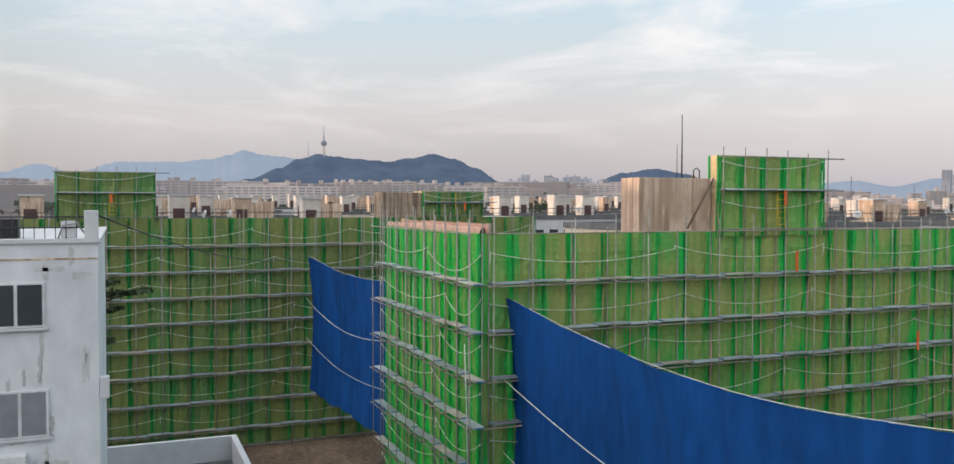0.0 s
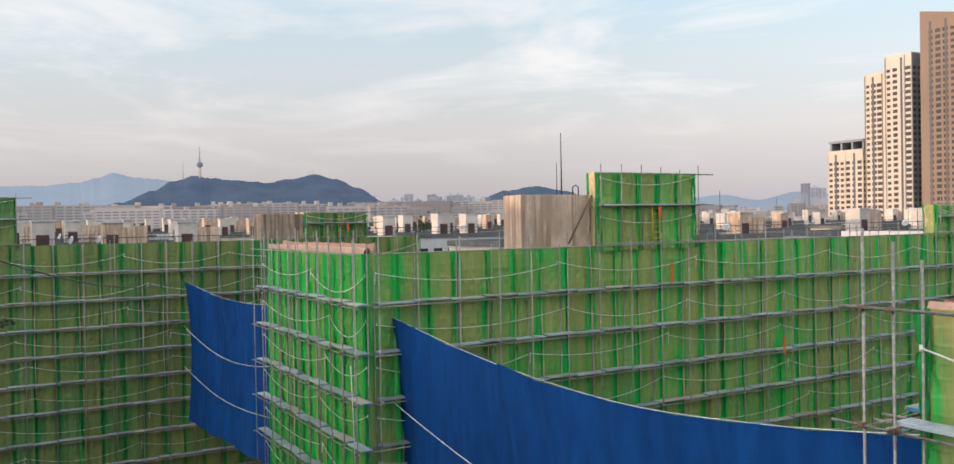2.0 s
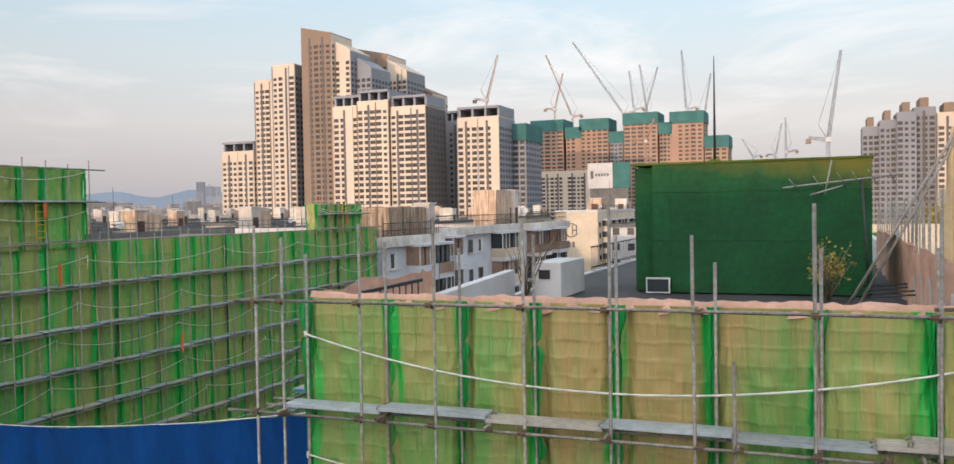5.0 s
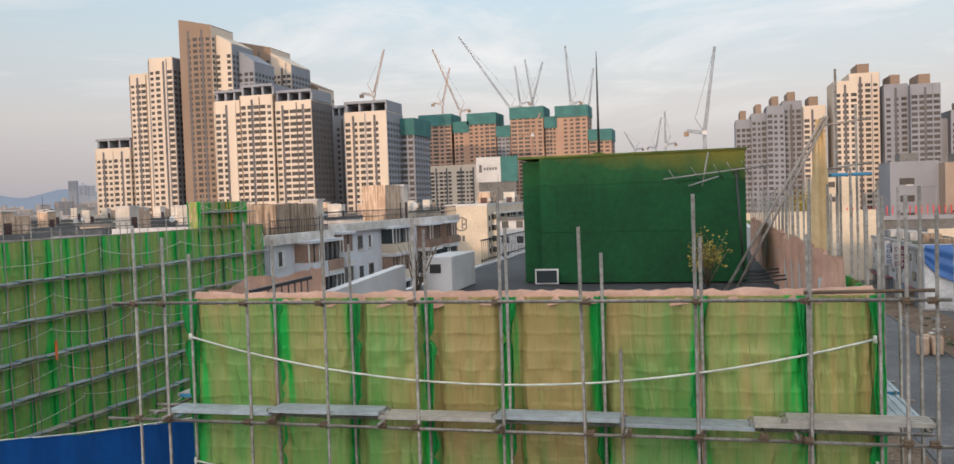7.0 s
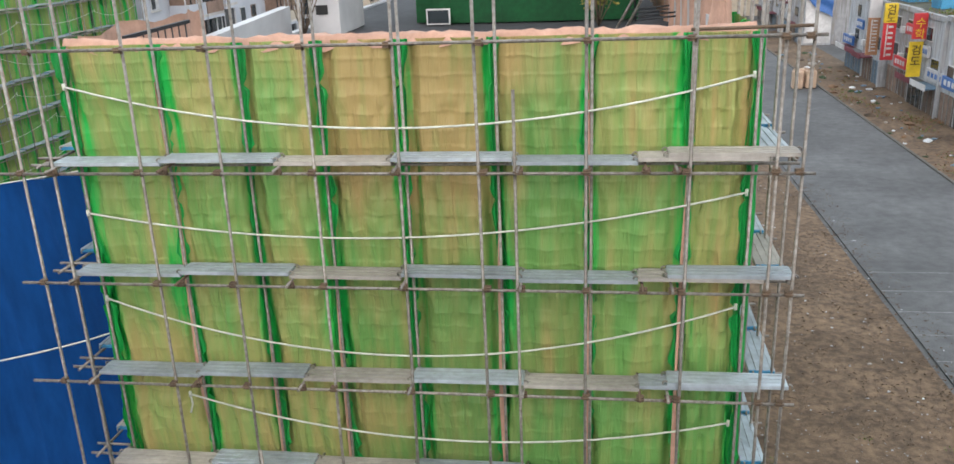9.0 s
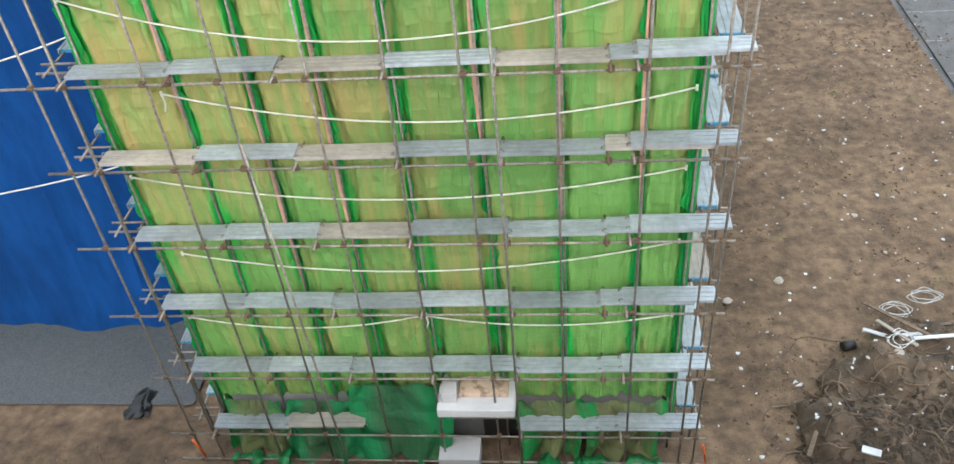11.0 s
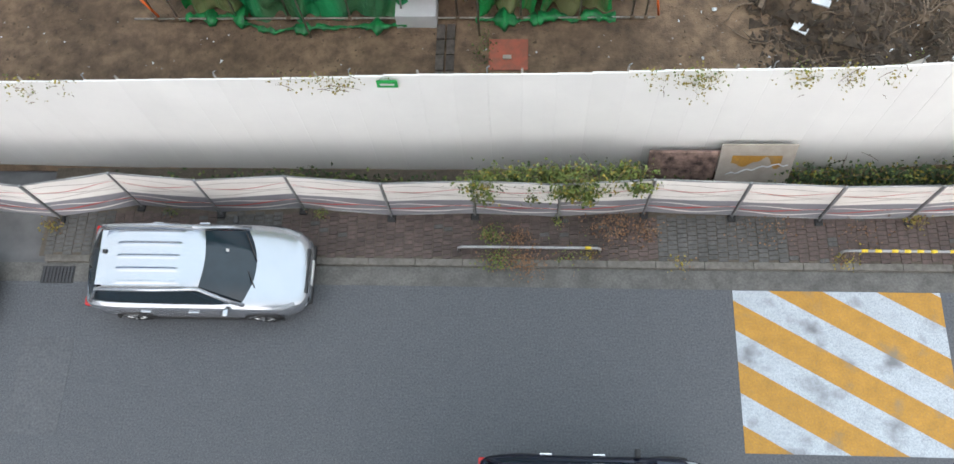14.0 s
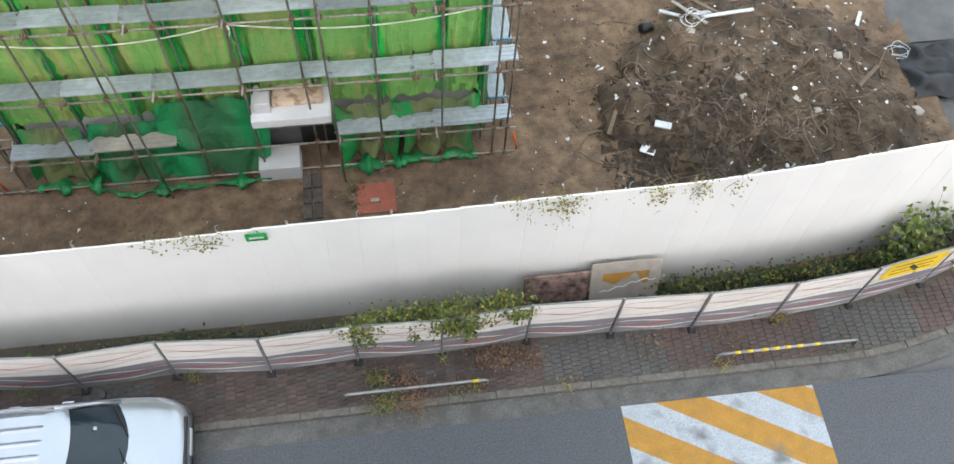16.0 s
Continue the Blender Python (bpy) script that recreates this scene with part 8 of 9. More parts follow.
def crane(x, y, z, tip, seed, paint, label):
    c = thing("tower_crane", (x, y, 0), label, "crane", "tower cranes")
    b = bmesh.new(); lattice(b, (x, y, 0), (x, y, z), 1.0, 14); part("mast", b, paint, c)
    b = bmesh.new(); lattice(b, (x, y, z), tip, 0.7, 16); part("jib", b, paint, c)
    d = -1 if tip[0] > x else 1
    b = bmesh.new(); lattice(b, (x, y, z), (x + d * 8, y, z + 1.5), 0.8, 4); part("counter_jib", b, paint, c)
    part("cab", boxed((x - 1.1, y - 1.1, z - 0.9), (x + 1.1, y + 1.1, z + 1.2), 0.2), M["wall"], c)
    part("counterweight", boxed((x + d * 8 - 1.4, y - 1, z - 1.2), (x + d * 8 + 0.9, y + 1, z + 0.9), 0.1), M["concrete_dark"], c)
    part("stay", bar((x + d * 4, y, z + 7), tip, 0.07, 4), M["dark_metal"], c)
    part("a_frame", bar((x, y, z), (x + d * 4, y, z + 7), 0.2, 4), paint, c)


def far(dx, dz, y):
    return (dx * y, y, 17.3 + dz * y)


M["crane_grey"] = mat("crane_grey", (0.36, 0.38, 0.42), rough=0.6)
M["crane_orange"] = mat("crane_orange", (0.46, 0.30, 0.22), rough=0.6)
for k, (bx, bz, tx, tz, y, m) in enumerate(((-0.3823, 0.1332, -0.3669, 0.1876, 520, "crane_orange"), (-0.2132, 0.1071, -0.2728, 0.1949, 660, "crane_grey"), (-0.2742, 0.1070, -0.3059, 0.1826, 700, "crane_orange"), (-0.2957, 0.1169, -0.2852, 0.1594, 690, "crane_orange"), (-0.1859, 0.1056, -0.1942, 0.1624, 720, "crane_grey"), (-0.1887, 0.1057, -0.1735, 0.1580, 680, "crane_grey"), (-0.1421, 0.1079, -0.1467, 0.1750, 650, "crane_grey"), (-0.1222, 0.0999, -0.1150, 0.1467, 700, "crane_grey"), (0.0056, 0.0669, 0.0187, 0.1611, 420, "crane_grey"), (-0.0707, 0.0518, -0.0820, 0.0723, 900, "crane_grey"), (-0.2012, 0.1113, -0.2062, 0.1563, 720, "crane_grey"), (-0.1877, 0.0744, -0.1783, 0.0996, 600, "crane_orange"), (-0.0367, 0.0557, -0.0370, 0.0931, 700, "crane_grey"), (-0.0473, 0.0528, -0.0407, 0.0874, 900, "crane_grey"))):
    b0, t0 = far(bx, bz, y), far(tx, tz, y)
    crane(b0[0], y, b0[2], t0, k, M[m], "distant luffing tower crane over the building site")

# ---- shop row along the side street ----
M["shop_wall"] = streak_mat("grimy_shop_wall", (0.42, 0.43, 0.45), (0.20, 0.20, 0.20), (0.28, 0.26, 0.24), 4.0)
M["shop_roof"] = mat("mossy_roof", (0.12, 0.115, 0.075), (0.045, 0.05, 0.035), 0.9, 0.95, bump=0.6, big=0.4)
M["shop_pale"] = streak_mat("pale_blue_shop_wall", (0.56, 0.59, 0.64), (0.27, 0.28, 0.29), (0.40, 0.40, 0.40), 6.0)
M["shop_door"] = mat("shop_shutter", (0.24, 0.17, 0.13), (0.12, 0.09, 0.075), 1.2, 0.7, rnd=0.4)
M["awning"] = mat("plum_awning", (0.22, 0.05, 0.07), (0.13, 0.035, 0.05), 2, 0.7)
M["shop_blue"] = mat("blue_grey_shutter", (0.14, 0.22, 0.30), (0.08, 0.13, 0.18), 1.5, 0.6)
rs = random.Random(9)
y = 66.0
k = 0
while y < 166:
    w = rs.uniform(6.2, 8.8)
    if 110 < y < 132.5:
        y = 132.5
        continue
    top = 8.9 + rs.uniform(-0.15, 0.2)
    xf = 30.3 + rs.uniform(-0.25, 0.35) - (0.6 if y > 132 else 0)
    shop = thing("shop_house", (34, y, 0), "run-down pale shop house with a mossy flat roof", "shop", "shop row")
    wallm = M["shop_pale"] if k % 3 else M["shop_wall"]
    part("wall", boxed((xf, y, 0), (40, y + w - 0.05, top - 0.3)), wallm, shop)
    part("roof", boxed((xf + 0.2, y, top - 0.3), (40, y + w - 0.05, top - 0.2)), M["shop_roof"], shop, "mossy flat roof")
    part("parapet", boxed((xf - 0.25, y - 0.02, top - 0.45), (xf + 0.2, y + w - 0.03, top), 0.03), M["shop_wall"], shop)
    for fl in range(2):
        z = 3.7 + 2.6 * fl
        n = rs.choice((1, 2, 2))
        for q in range(n):
            ww = rs.uniform(1.1, 2.2)
            yc = y + w * (q + 0.5) / n
            wn_ = part("window", boxed((xf - 0.06, yc - ww / 2, z), (xf + 0.05, yc + ww / 2, z + 1.3)), rs.choice((M["frame_white"], M["dark_metal"], M["shop_blue"])), shop)
            part("pane", boxed((xf - 0.09, yc - ww / 2 + 0.09, z + 0.09), (xf - 0.05, yc + ww / 2 - 0.09, z + 1.21)), M["glass"], wn_)
            if rs.random() < 0.5:
                part("ac_unit", boxed((xf - 0.5, yc + ww / 2 + 0.1, z - 0.1), (xf - 0.05, yc + ww / 2 + 0.9, z + 0.5), 0.03), M["frame_white"], shop, "wall-hung air conditioner")
    for q in range(2):
        y0 = y + 0.3 + q * w / 2
        part("shop_front", boxed((xf - 0.08, y0, 0.05), (xf + 0.05, y0 + w / 2 - 0.6, 2.5)), rs.choice((M["shop_door"], M["glass"], M["shop_blue"], M["door_brown"])), shop)
        for e in range(4):
            part("door_frame", boxed((xf - 0.13, y0 + e * (w / 2 - 0.66) / 3, 0.05), (xf - 0.07, y0 + e * (w / 2 - 0.66) / 3 + 0.07, 2.5)), M["galv"], shop)
        if rs.random() < 0.6:
            part("canopy", boxed((xf - 1.3, y0 - 0.1, 2.55), (xf, y0 + w / 2 - 0.4, 2.7), 0.03), rs.choice((M["awning"], M["roof_grey"], M["shop_blue"])), shop)
            part("fascia", boxed((xf - 1.36, y0 - 0.1, 2.45), (xf - 1.3, y0 + w / 2 - 0.4, 3.0)), rs.choice((M["awning"], M["frame_white"], M["shop_blue"])), shop)
    part("pier", boxed((xf - 0.45, y - 0.15, 0.05), (xf, y + 0.2, top - 0.4)), wallm, shop)
    part("downpipe", bar((xf - 0.12, y + 0.5, 0.05), (xf - 0.12, y + 0.5, top - 0.3), 0.06, 6), M["galv"], shop)
    if rs.random() < 0.7:
        part("roof_box", boxed((xf + 2, y + 1, top - 0.2), (xf + 4.5, y + 3.5, top + 1.1), 0.05), rs.choice((M["shop_wall"], M["concrete_dark"], M["plank_end"])), shop)
    y += w
    k += 1
for i in range(16):
    x, y = rs.uniform(31, 36), rs.uniform(68, 125)
    leafy("roof_moss", ((x, y, 9.0, 90, 0.9, 1.6, 0.12),), 700 + i, "low dry weeds on a shop roof", (M["leaf"], M["leaf_dry"]), (0.12, 0.3), False, "weed")
M["sign_red"] = mat("sign_red", (0.62, 0.04, 0.05), rough=0.5)
M["sign_blue"] = mat("sign_blue", (0.05, 0.16, 0.45), rough=0.5)
M["sign_brown"] = mat("sign_brown", (0.42, 0.22, 0.12), rough=0.5)
M["sign_plum"] = mat("sign_plum", (0.16, 0.03, 0.06), rough=0.5)


def blade_sign(y, z0, z1, m, bars_m, n, top_m=None, words=()):
    sgn = thing("blade_sign", (29.6, y, z0), "upright projecting shop sign with bold marks", "sign", "shop signs")
    part("panel", boxed((28.7, y, z0), (29.9, y + 0.3, z1), 0.03), m, sgn)
    if top_m:
        part("top", boxed((28.68, y - 0.03, z1 - 1.9), (29.92, y + 0.33, z1), 0.02), top_m, sgn)
    for k in range(n):
        zz = z0 + 0.35 + (z1 - z0 - (2.4 if top_m else 0.6)) * k / n
        hh = (z1 - z0) / n * 0.55
        part("bar", boxed((28.98, y - 0.05, zz), (29.10, y, zz + hh)), bars_m, sgn)
        part("bar", boxed((29.18, y - 0.05, zz + hh * 0.7), (29.62, y, zz + hh * 0.9)), bars_m, sgn)
        part("bar", boxed((29.18, y - 0.05, zz + hh * 0.1), (29.62, y, zz + hh * 0.3)), bars_m, sgn)
    for txt, zc, m2 in words:
        c = bpy.data.curves.new("lettering", "FONT")
        c.body, c.size, c.align_x, c.extrude = txt, 1.0, "CENTER", 0.01
        o = bpy.data.objects.new("lettering", c)
        scene.collection.objects.link(o)
        me = bpy.data.meshes.new_from_object(o.evaluated_get(bpy.context.evaluated_depsgraph_get()))
        bpy.data.objects.remove(o)
        me.materials.append(m2)
        piece("lettering", me, sgn, Matrix.Translation((29.3, y - 0.06, zc)) @ Matrix.Rotation(radians(90), 4, "X"))
    part("bracket", bar((29.5, y + 0.15, z1 - 0.3), (30.2, y + 0.15, z1 - 0.3), 0.04, 5), M["dark_metal"], sgn)


W_ = M["frame_white"]
blade_sign(98.5, 3.2, 9.0, M["sign_brown"], W_, 5, M["wall"])
blade_sign(93.4, 3.4, 9.0, M["sign_red"], W_, 3, M["yellow"], (("검", 8.05, M["black"]), ("도", 7.2, M["black"])))
blade_sign(85.4, 3.0, 6.2, M["yellow"], M["black"], 0, None, (("검", 5.1, M["black"]), ("도", 4.1, M["black"])))
blade_sign(85.0, 6.5, 8.8, M["sign_red"], W_, 0, None, (("수", 7.6, M["yellow"]), ("학", 6.6, M["yellow"])))
blade_sign(153, 4.6, 8.6, M["wall"], M["sign_blue"], 4)
blade_sign(142, 5.0, 8.4, M["sign_plum"], W_, 3)
blade_sign(147, 4.6, 8.6, M["wall"], M["sign_plum"], 3)
for y, z, w, m in ((87.5, 6.4, 3.0, "sign_red"), (89.5, 3.0, 3.4, "sign_red"), (104.5, 5.2, 2.4, "sign_blue"), (80, 3.1, 4.0, "wall"), (108, 3.0, 4, "sign_blue"), (76, 3, 4, "sign_blue"), (84, 4.9, 2.5, "wall")):
    sgn = thing("fascia_sign", (30, y, z), "worn flat shop fascia sign", "sign", "shop signs")
    part("panel", boxed((29.85, y, z), (30.1, y + w, z + 1.0), 0.02), M[m], sgn)
    for k in range(4):
        part("bar", boxed((29.82, y + 0.25 + w * 0.22 * k, z + 0.3), (29.86, y + 0.25 + w * 0.22 * k + w * 0.13, z + 0.75)), W_ if m != "wall" else M["sign_blue"], sgn)
tp = thing("wall_tarpaulin", (31.5, 131.6, 4), "blue tarpaulin with a white lower half hung on a gable", "tarpaulin")
part("cloth", grid(bmesh.new(), 16, 14, lambda u, v: (29.7 + 3.6 * u, 131.4 - 0.14 * math.sin(v * 16 + u * 2), 9.1 - (2.6 + 3.6 * u) * (1 - v) * (0.92 + 0.08 * math.sin(u * 5)))), M["sign_blue"], tp)
part("cloth", grid(bmesh.new(), 8, 8, lambda u, v: (29.7 + 3.6 * u, 131.62 - 0.05 * math.sin(v * 6), 0.3 + 7.6 * v)), M["frame_white"], tp, "white lower tarpaulin")
part("backing", boxed((29.6, 131.7, 0), (33.4, 132.4, 9.2)), M["shop_pale"], tp)
for i, (x, y) in enumerate(((21.6, 97), (23.0, 97.2), (22.2, 98.4))):
    sk = thing("bulk_sack", (x, y, 0.02), "full beige bulk sack standing on the road", "sack", "bulk sacks")
    b = boxed((x - 0.55, y - 0.55, 0.02), (x + 0.55, y + 0.55, 1.9), 0.18)
    part("sack", b, M["sack"], sk, smooth=True)
    for dx, dy in ((-0.4, -0.4), (0.4, -0.4), (0.4, 0.4), (-0.4, 0.4)):
        part("loop", tube(bmesh.new(), ((x + dx, y + dy, 1.85), (x + dx, y + dy, 2.12), (x + dx * 0.6, y + dy * 0.6, 1.86)), 0.03, 5), M["sack"], sk)
for i in range(170):
    x, y = rs.uniform(24.3, 29.6), rs.uniform(42, 125)
    b = bmesh.new()
    bmesh.ops.create_icosphere(b, subdivisions=1, radius=rs.choice((0.08, 0.12, 0.18, 0.26, 0.42)) * rs.uniform(0.8, 1.3))
    for v in b.verts:
        v.co += v.co * rs.uniform(-0.45, 0.45); v.co.z *= 0.45
    o = single("litter", b, rs.choice((M["debris_white"], M["board_grey"], M["twig"], M["leaf_dark"], M["leaf_dry"], M["shop_blue"], M["mound"])), "heap of litter on a shop forecourt", "litter", "forecourt litter")
    o.matrix_basis = Matrix.Translation((x, y, 0.08))

for i in range(22):
    x, y = rs.uniform(25, 29.5), rs.uniform(46, 108)
    leafy("forecourt_weed", ((x, y, 0.2, 110, 0.5, 0.9, 0.12),), 760 + i, "dry and green weeds on a littered forecourt", (M["leaf_dry"], M["leaf"]), (0.08, 0.2), False, "weed")
# further right: walls, elevated road, trees and low buildings
single("site_wall", boxed((4, 176, 0), (33, 177, 13.2)), M["cream"], "long cream wall beyond the side street", "wall")
single("site_wall", boxed((46, 200, 3), (95, 201, 8.2)), M["cream"], "cream screen wall beside a raised road", "wall")
ov = thing("raised_road", (70, 250, 0), "raised road with a grey parapet and red railing", "raised road")
part("deck", boxed((30, 250, 6), (160, 262, 8.6)), M["roof_grey"], ov)
part("parapet", boxed((30, 249.6, 8.6), (160, 250, 9.7)), M["tower_grey"], ov)
bm = bmesh.new()
for k in range(90):
    box(bm, (32 + 1.4 * k, 249.5, 10), (32.25 + 1.4 * k, 249.7, 12.2))
part("railing", bm, M["sign_red"], ov, "red railing", kind="stuff")
for x in (60, 76, 92, 108):
    lp = thing("street_lamp", (x, 252, 8.6), "grey double-arm street lamp on a raised road", "street lamp", "street lamps")
    part("pole", bar((x, 252, 8.6), (x, 252, 17), 0.12, 6), M["galv"], lp)
    part("arm", bar((x, 252, 17), (x - 6, 252, 17.6), 0.1, 5), M["galv"], lp)
    part("head", boxed((x - 7.2, 251.7, 17.5), (x - 5.6, 252.3, 17.8), 0.05), M["wall"], lp)


def tree(x, y, h, w, seed, leafm, label, z0=0.0, n=900, size=(0.5, 1.1)):
    rr = random.Random(seed)
    t = thing("tree", (x, y, z0), label, "tree", "trees")
    b = bmesh.new()
    tube(b, ((x, y, z0), (x + 0.1, y, z0 + h * 0.5), (x, y, z0 + h * 0.9)), [h * 0.03, h * 0.02, 0.03], 7)
    tips = []
    for k in range(9):
        a = rr.uniform(0, 6.28)
        z = z0 + h * rr.uniform(0.35, 0.8)
        e = Vector((x + math.cos(a) * w * rr.uniform(0.4, 0.9), y + math.sin(a) * w * rr.uniform(0.4, 0.9), z + h * rr.uniform(0.05, 0.2)))
        tube(b, ((x, y, z - h * 0.08), e), [h * 0.012, 0.02], 5)
        tips.append(e)
    part("trunk", b, M["bark"], t)
    lb = bmesh.new()
    for _ in range(n):
        e = rr.choice(tips)
        leaf(lb, e + Vector((rr.gauss(0, w * 0.3), rr.gauss(0, w * 0.3), rr.gauss(0, h * 0.09))), rr.uniform(*size), rr)
    part("crown", lb, leafm, t, kind="stuff")
    return t


for i in range(14):
    tree(78 + 7.5 * i, 275 + 6 * (i % 3), 13.5 + 2 * (i % 2), 5.5, 200 + i, M["leaf_red"], "tree with dark red autumn leaves", 0, 700, (1.0, 2.0))
tree(50, 140, 12, 4, 230, M["leaf_yellow"], "tree with yellow-green autumn leaves", 0, 1100)
tree(57, 146, 11, 4, 231, M["leaf_yellow"], "tree with yellow-green autumn leaves", 0, 1000)
tree(24, 215, 17, 5, 232, M["leaf_yellow"], "tree with orange autumn leaves", 0, 900)
tree(-98, 80, 20, 4.5, 233, M["leaf_dry"], "tall brown conifer-like tree among the blocks", 0, 1600, (0.6, 1.1))
for i, (x, y, h) in enumerate(((-200, 100, 18), (-240, 120, 19), (-190, 200, 18))):
    tree(x, y, h, 5, 240 + i, M["leaf_dark"], "dark green tree among the blocks", 0, 900, (0.7, 1.4))
M["beige_wall"] = mat("beige_brown_wall", (0.36, 0.28, 0.225), (0.30, 0.235, 0.19), 0.2, 0.9)
for x0, x1, y, z, m, sd in ((64, 79.5, 330, 26, "tower_grey", 1), (79.5, 118, 322, 25, "beige_wall", 2), (118, 150, 330, 27, "roof_grey", 3), (150, 200, 340, 30, "tower_brown", 4), (44, 62, 380, 22, "cream", 5)):
    b = thing("commercial_building", ((x0 + x1) / 2, y, 0), "low grey-brown commercial building in the distance", "building", "distant buildings")
    part("wall", boxed((x0, y, 0), (x1, y + 20, z)), M[m], b)
    part("roof_box", boxed((x0 + 4, y + 4, z), (x0 + 10, y + 12, z + 3)), M["roof_grey"], b)
    for k in range(3):
        part("window_band", boxed((x0 + 3, y - 0.1, 6 + 6 * k), (x0 + (x1 - x0) * 0.5, y, 8.2 + 6 * k)), M["tower_glass"], b)


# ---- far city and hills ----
# blue-grey haze of the distance is painted into these self-lit colours
M["haze_city"] = haze_glow_mat("hazy_city", (0.44, 0.39, 0.37), (0.36, 0.33, 0.33), 0.02, 0.40, 0.42, isle=0.35)
M["haze_city2"] = haze_glow_mat("hazy_city_blue", (0.33, 0.34, 0.38), (0.28, 0.30, 0.35), 0.02, 0.60, 0.35, isle=0.3)
M["haze_window"] = haze_glow_mat("hazy_window", (0.20, 0.21, 0.24), (0.17, 0.18, 0.21), 0.02, 0.55, 0.4)
M["hill_near"] = haze_glow_mat("wooded_hill_haze", (0.088, 0.118, 0.175), (0.062, 0.088, 0.135), 0.012, 0.85, 0.25, (1, 1, 2.5))
M["hill_far"] = haze_glow_mat("far_hill_haze", (0.27, 0.32, 0.40), (0.24, 0.29, 0.37), 0.006, 0.85, 0.2, (1, 1, 2.5))
M["haze_wood"] = haze_glow_mat("hazy_wood", (0.085, 0.10, 0.08), (0.05, 0.065, 0.055), 0.05, 0.5, 0.5, isle=0.3)


def polar(yaw, d):
    """Compass place: yaw counted from +Y towards -X."""
    return Vector((-math.sin(radians(yaw)) * d, math.cos(radians(yaw)) * d, 0))


def city(name, y0, y1, d0, d1, count, h0, h1, w0, w1, seed, m, label, rise=0.0):
    """Far buildings strewn over a sector; the ground under them climbs by rise from the near to the far edge."""
    rr = random.Random(seed)
    bm, bw = bmesh.new(), bmesh.new()
    for _ in range(count):
        yaw = rr.uniform(y0, y1)
        f = rr.random()
        d = d0 + (d1 - d0) * f
        p = polar(yaw, d)
        w, h, z = rr.uniform(w0, w1), rr.uniform(h0, h1), rise * f
        r = Matrix.Translation(p) @ Matrix.Rotation(radians(yaw + rr.uniform(-25, 25)), 4, "Z")
        box(bm, (-w / 2, 0, -4), (w / 2, 12, z + h), 0, r)
        if rr.random() < 0.5:
            for q in range(max(1, int(w / 22))):
                x = -w / 2 + w * (q + 0.5) / max(1, int(w / 22))
                box(bm, (x - 2.2, 2, z + h), (x + 2.2, 8, z + h + rr.uniform(2.5, 5)), 0, r)
        bays = max(1, int(w / 8))
        for k in range(int(h / 3.0)):
            if h - 3.0 * k < 26:
                for q in range(bays):
                    x = -w / 2 + w * q / bays
                    box(bw, (x + w / bays * 0.14, -0.5, z + 3.0 * k + 0.9), (x + w / bays * 0.86, 0, z + 3.0 * k + 2.2), 0, r)
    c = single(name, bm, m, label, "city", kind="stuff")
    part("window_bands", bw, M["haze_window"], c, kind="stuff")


def far_wood(y0, y1, d0, d1, count, h0, h1, seed):
    """Tree clumps among far buildings: many small tilted leaf tufts."""
    rr = random.Random(seed)
    bm = bmesh.new()
    for _ in range(count):
        c = polar(rr.uniform(y0, y1), rr.uniform(d0, d1))
        h = rr.uniform(h0, h1)
        for _ in range(26):
            leaf(bm, c + Vector((rr.gauss(0, 4.5), rr.gauss(0, 4.5), h - abs(rr.gauss(0, 3.5)))), rr.uniform(2.5, 5.0), rr)
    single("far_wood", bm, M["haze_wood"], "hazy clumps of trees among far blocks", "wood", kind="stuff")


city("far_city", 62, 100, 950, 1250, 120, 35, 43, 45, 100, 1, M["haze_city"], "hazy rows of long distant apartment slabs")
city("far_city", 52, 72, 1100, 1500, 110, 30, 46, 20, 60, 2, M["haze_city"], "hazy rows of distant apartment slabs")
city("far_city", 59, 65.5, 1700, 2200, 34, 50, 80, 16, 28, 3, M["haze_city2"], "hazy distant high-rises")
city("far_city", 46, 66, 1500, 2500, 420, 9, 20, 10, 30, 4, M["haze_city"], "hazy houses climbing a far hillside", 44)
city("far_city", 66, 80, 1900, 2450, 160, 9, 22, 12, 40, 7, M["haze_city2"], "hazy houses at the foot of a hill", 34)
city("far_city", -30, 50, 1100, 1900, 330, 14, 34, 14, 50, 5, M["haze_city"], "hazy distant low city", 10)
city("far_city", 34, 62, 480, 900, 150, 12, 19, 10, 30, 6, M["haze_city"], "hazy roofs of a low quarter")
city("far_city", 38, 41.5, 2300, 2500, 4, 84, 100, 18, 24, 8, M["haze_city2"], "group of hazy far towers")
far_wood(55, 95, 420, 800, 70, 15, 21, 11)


def smooth_profile(pts, yaw):
    for (a, ea), (b, eb2) in zip(pts, pts[1:]):
        if a <= yaw <= b:
            t = (yaw - a) / (b - a)
            return ea + (eb2 - ea) * t * t * (3 - 2 * t)
    return pts[0][1] if yaw < pts[0][0] else pts[-1][1]


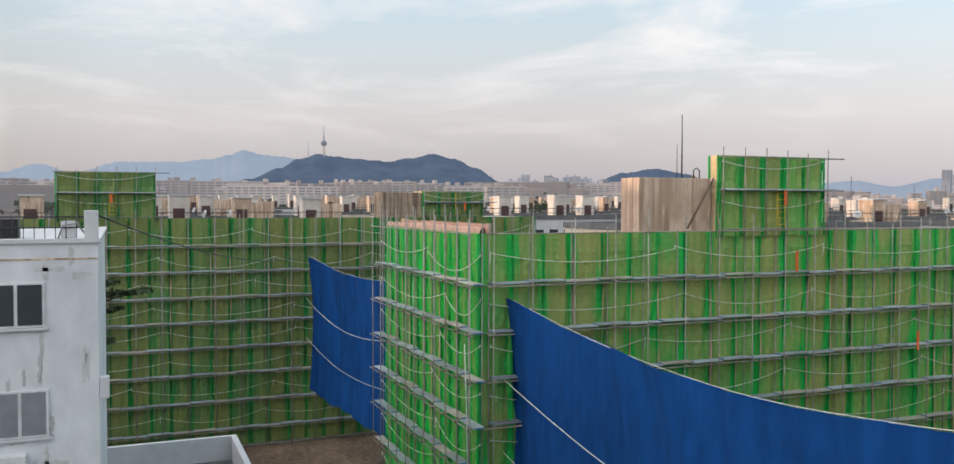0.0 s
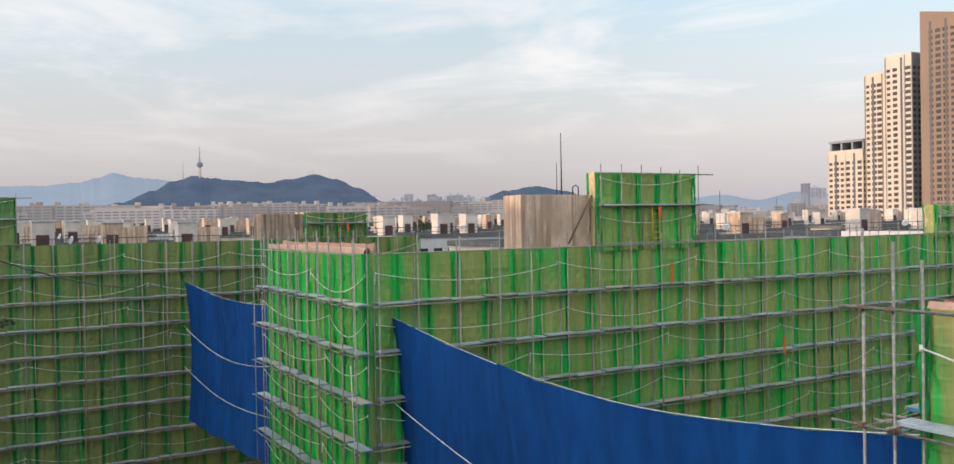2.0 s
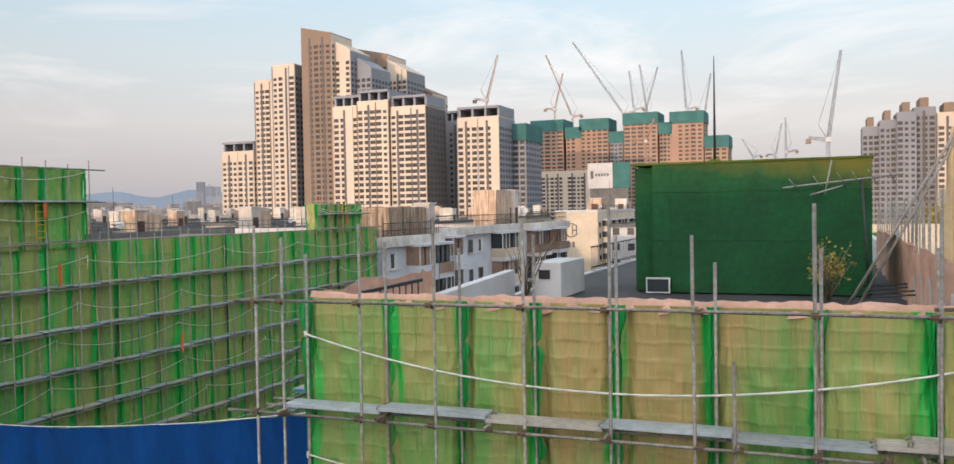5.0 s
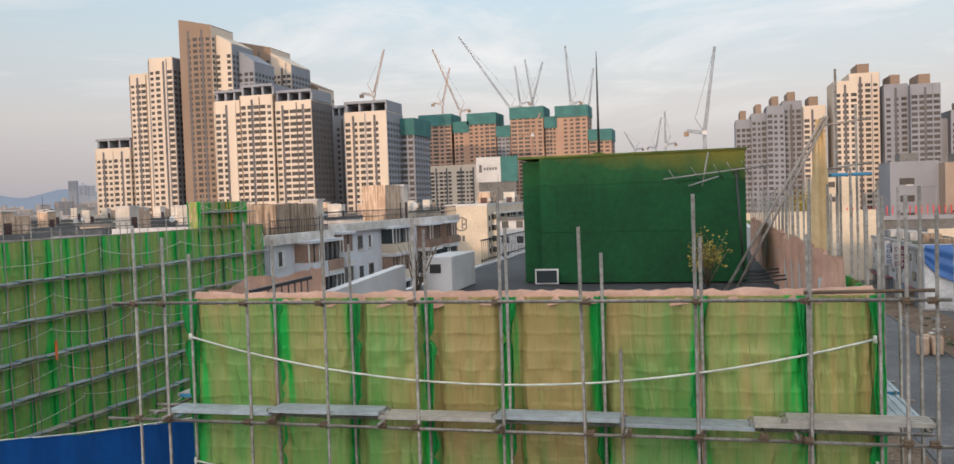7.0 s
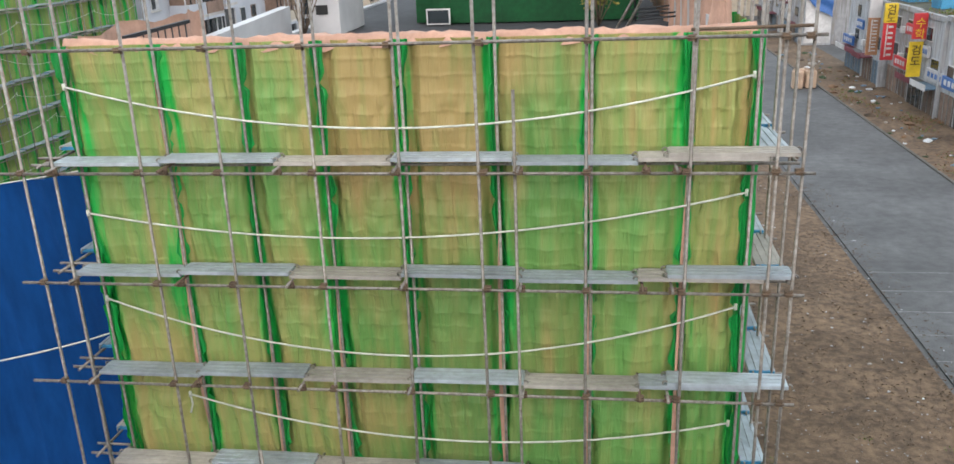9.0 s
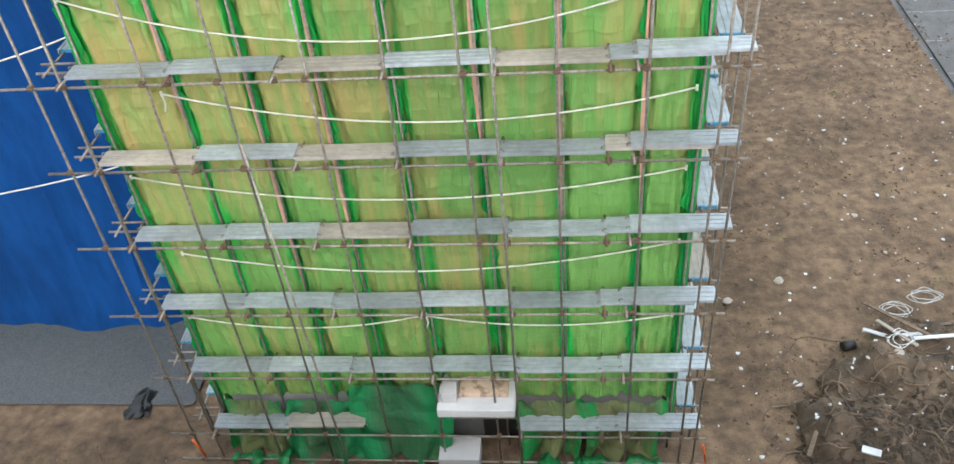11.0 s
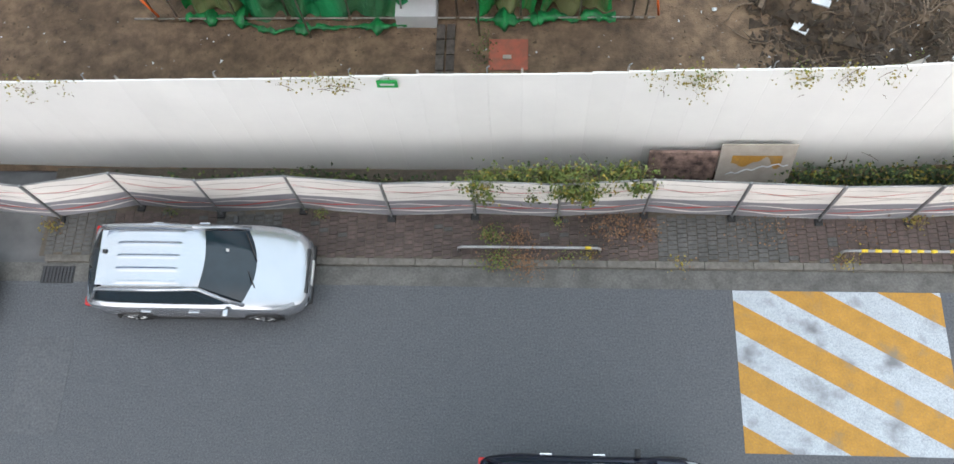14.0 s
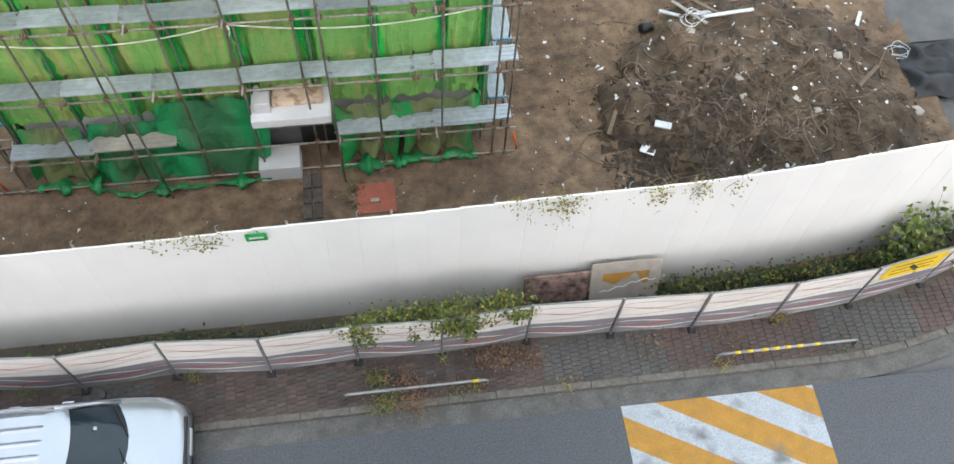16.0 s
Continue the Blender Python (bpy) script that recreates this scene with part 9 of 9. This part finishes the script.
def ridge(name, yaw0, yaw1, d, depth, bumps, m, label, rough=0.03):
    def prof(yaw):
        return smooth_profile(bumps, yaw)
    n = int((yaw1 - yaw0) * 14)

    def fn(u, v):
        yaw = yaw0 + (yaw1 - yaw0) * u
        el = prof(yaw) * (1 + rough * noise.noise((yaw * 0.9, 1, d)) + rough * 0.7 * noise.noise((yaw * 3.1, 2, d)) + rough * 0.6 * noise.noise((yaw * 9, 3, d)))
        h = 17.3 + d * math.tan(radians(el))
        p = polar(yaw, d + depth * (abs(v - 0.5) * 2) * (1 if v > 0.5 else -1))
        return (p.x, p.y, (h + 6) * (1 - (abs(v - 0.5) * 2) ** 1.6) - 6)
    return single(name, grid(bmesh.new(), n, 12, fn), m, label, "hill", kind="structure")


ridge("far_hills", 68, 114, 3600, 260, ((68, 0.8), (77, 2.1), (80, 3.0), (81, 3.1), (82.6, 3.36), (83.6, 3.1), (84.7, 2.8), (87, 2.6), (89.8, 2.58), (92.5, 1.9), (94.6, 2.35), (96.3, 1.8), (100, 1.5), (114, 1.2)), M["hill_far"], "far mountain ridge, its pale blue haze painted in")
ridge("near_hill", 61, 85, 2700, 300, ((61, 0.3), (64, 0.8), (66, 1.45), (67.8, 2.4), (69.2, 3.0), (70.5, 3.29), (72, 3.02), (73.4, 2.78), (75.5, 2.95), (77.9, 3.23), (79.2, 2.9), (80.4, 2.3), (82.3, 1.6), (85, 0.6)), M["hill_near"], "wooded hill with blue distance haze painted in", 0.03)
ridge("near_hill", 50, 64, 2700, 260, ((50, 0.6), (52, 1.2), (54.4, 2.0), (56.1, 2.32), (58, 2.05), (60, 1.5), (64, 0.4)), M["hill_near"], "wooded hill with blue distance haze painted in", 0.03)
ridge("far_hills", 28, 54, 3400, 260, ((28, 0.6), (32, 0.9), (37, 1.3), (39.8, 1.55), (42, 1.1), (44.3, 1.46), (47, 1.2), (54, 0.8)), M["hill_far"], "far hills, their pale blue haze painted in")
tw = thing("observation_tower", tuple(polar(77.6, 2680)), "slender observation tower on a wooded hill", "tower")
p = polar(77.6, 2680)
zt = 17.3 + 2680 * math.tan(radians(3.2))
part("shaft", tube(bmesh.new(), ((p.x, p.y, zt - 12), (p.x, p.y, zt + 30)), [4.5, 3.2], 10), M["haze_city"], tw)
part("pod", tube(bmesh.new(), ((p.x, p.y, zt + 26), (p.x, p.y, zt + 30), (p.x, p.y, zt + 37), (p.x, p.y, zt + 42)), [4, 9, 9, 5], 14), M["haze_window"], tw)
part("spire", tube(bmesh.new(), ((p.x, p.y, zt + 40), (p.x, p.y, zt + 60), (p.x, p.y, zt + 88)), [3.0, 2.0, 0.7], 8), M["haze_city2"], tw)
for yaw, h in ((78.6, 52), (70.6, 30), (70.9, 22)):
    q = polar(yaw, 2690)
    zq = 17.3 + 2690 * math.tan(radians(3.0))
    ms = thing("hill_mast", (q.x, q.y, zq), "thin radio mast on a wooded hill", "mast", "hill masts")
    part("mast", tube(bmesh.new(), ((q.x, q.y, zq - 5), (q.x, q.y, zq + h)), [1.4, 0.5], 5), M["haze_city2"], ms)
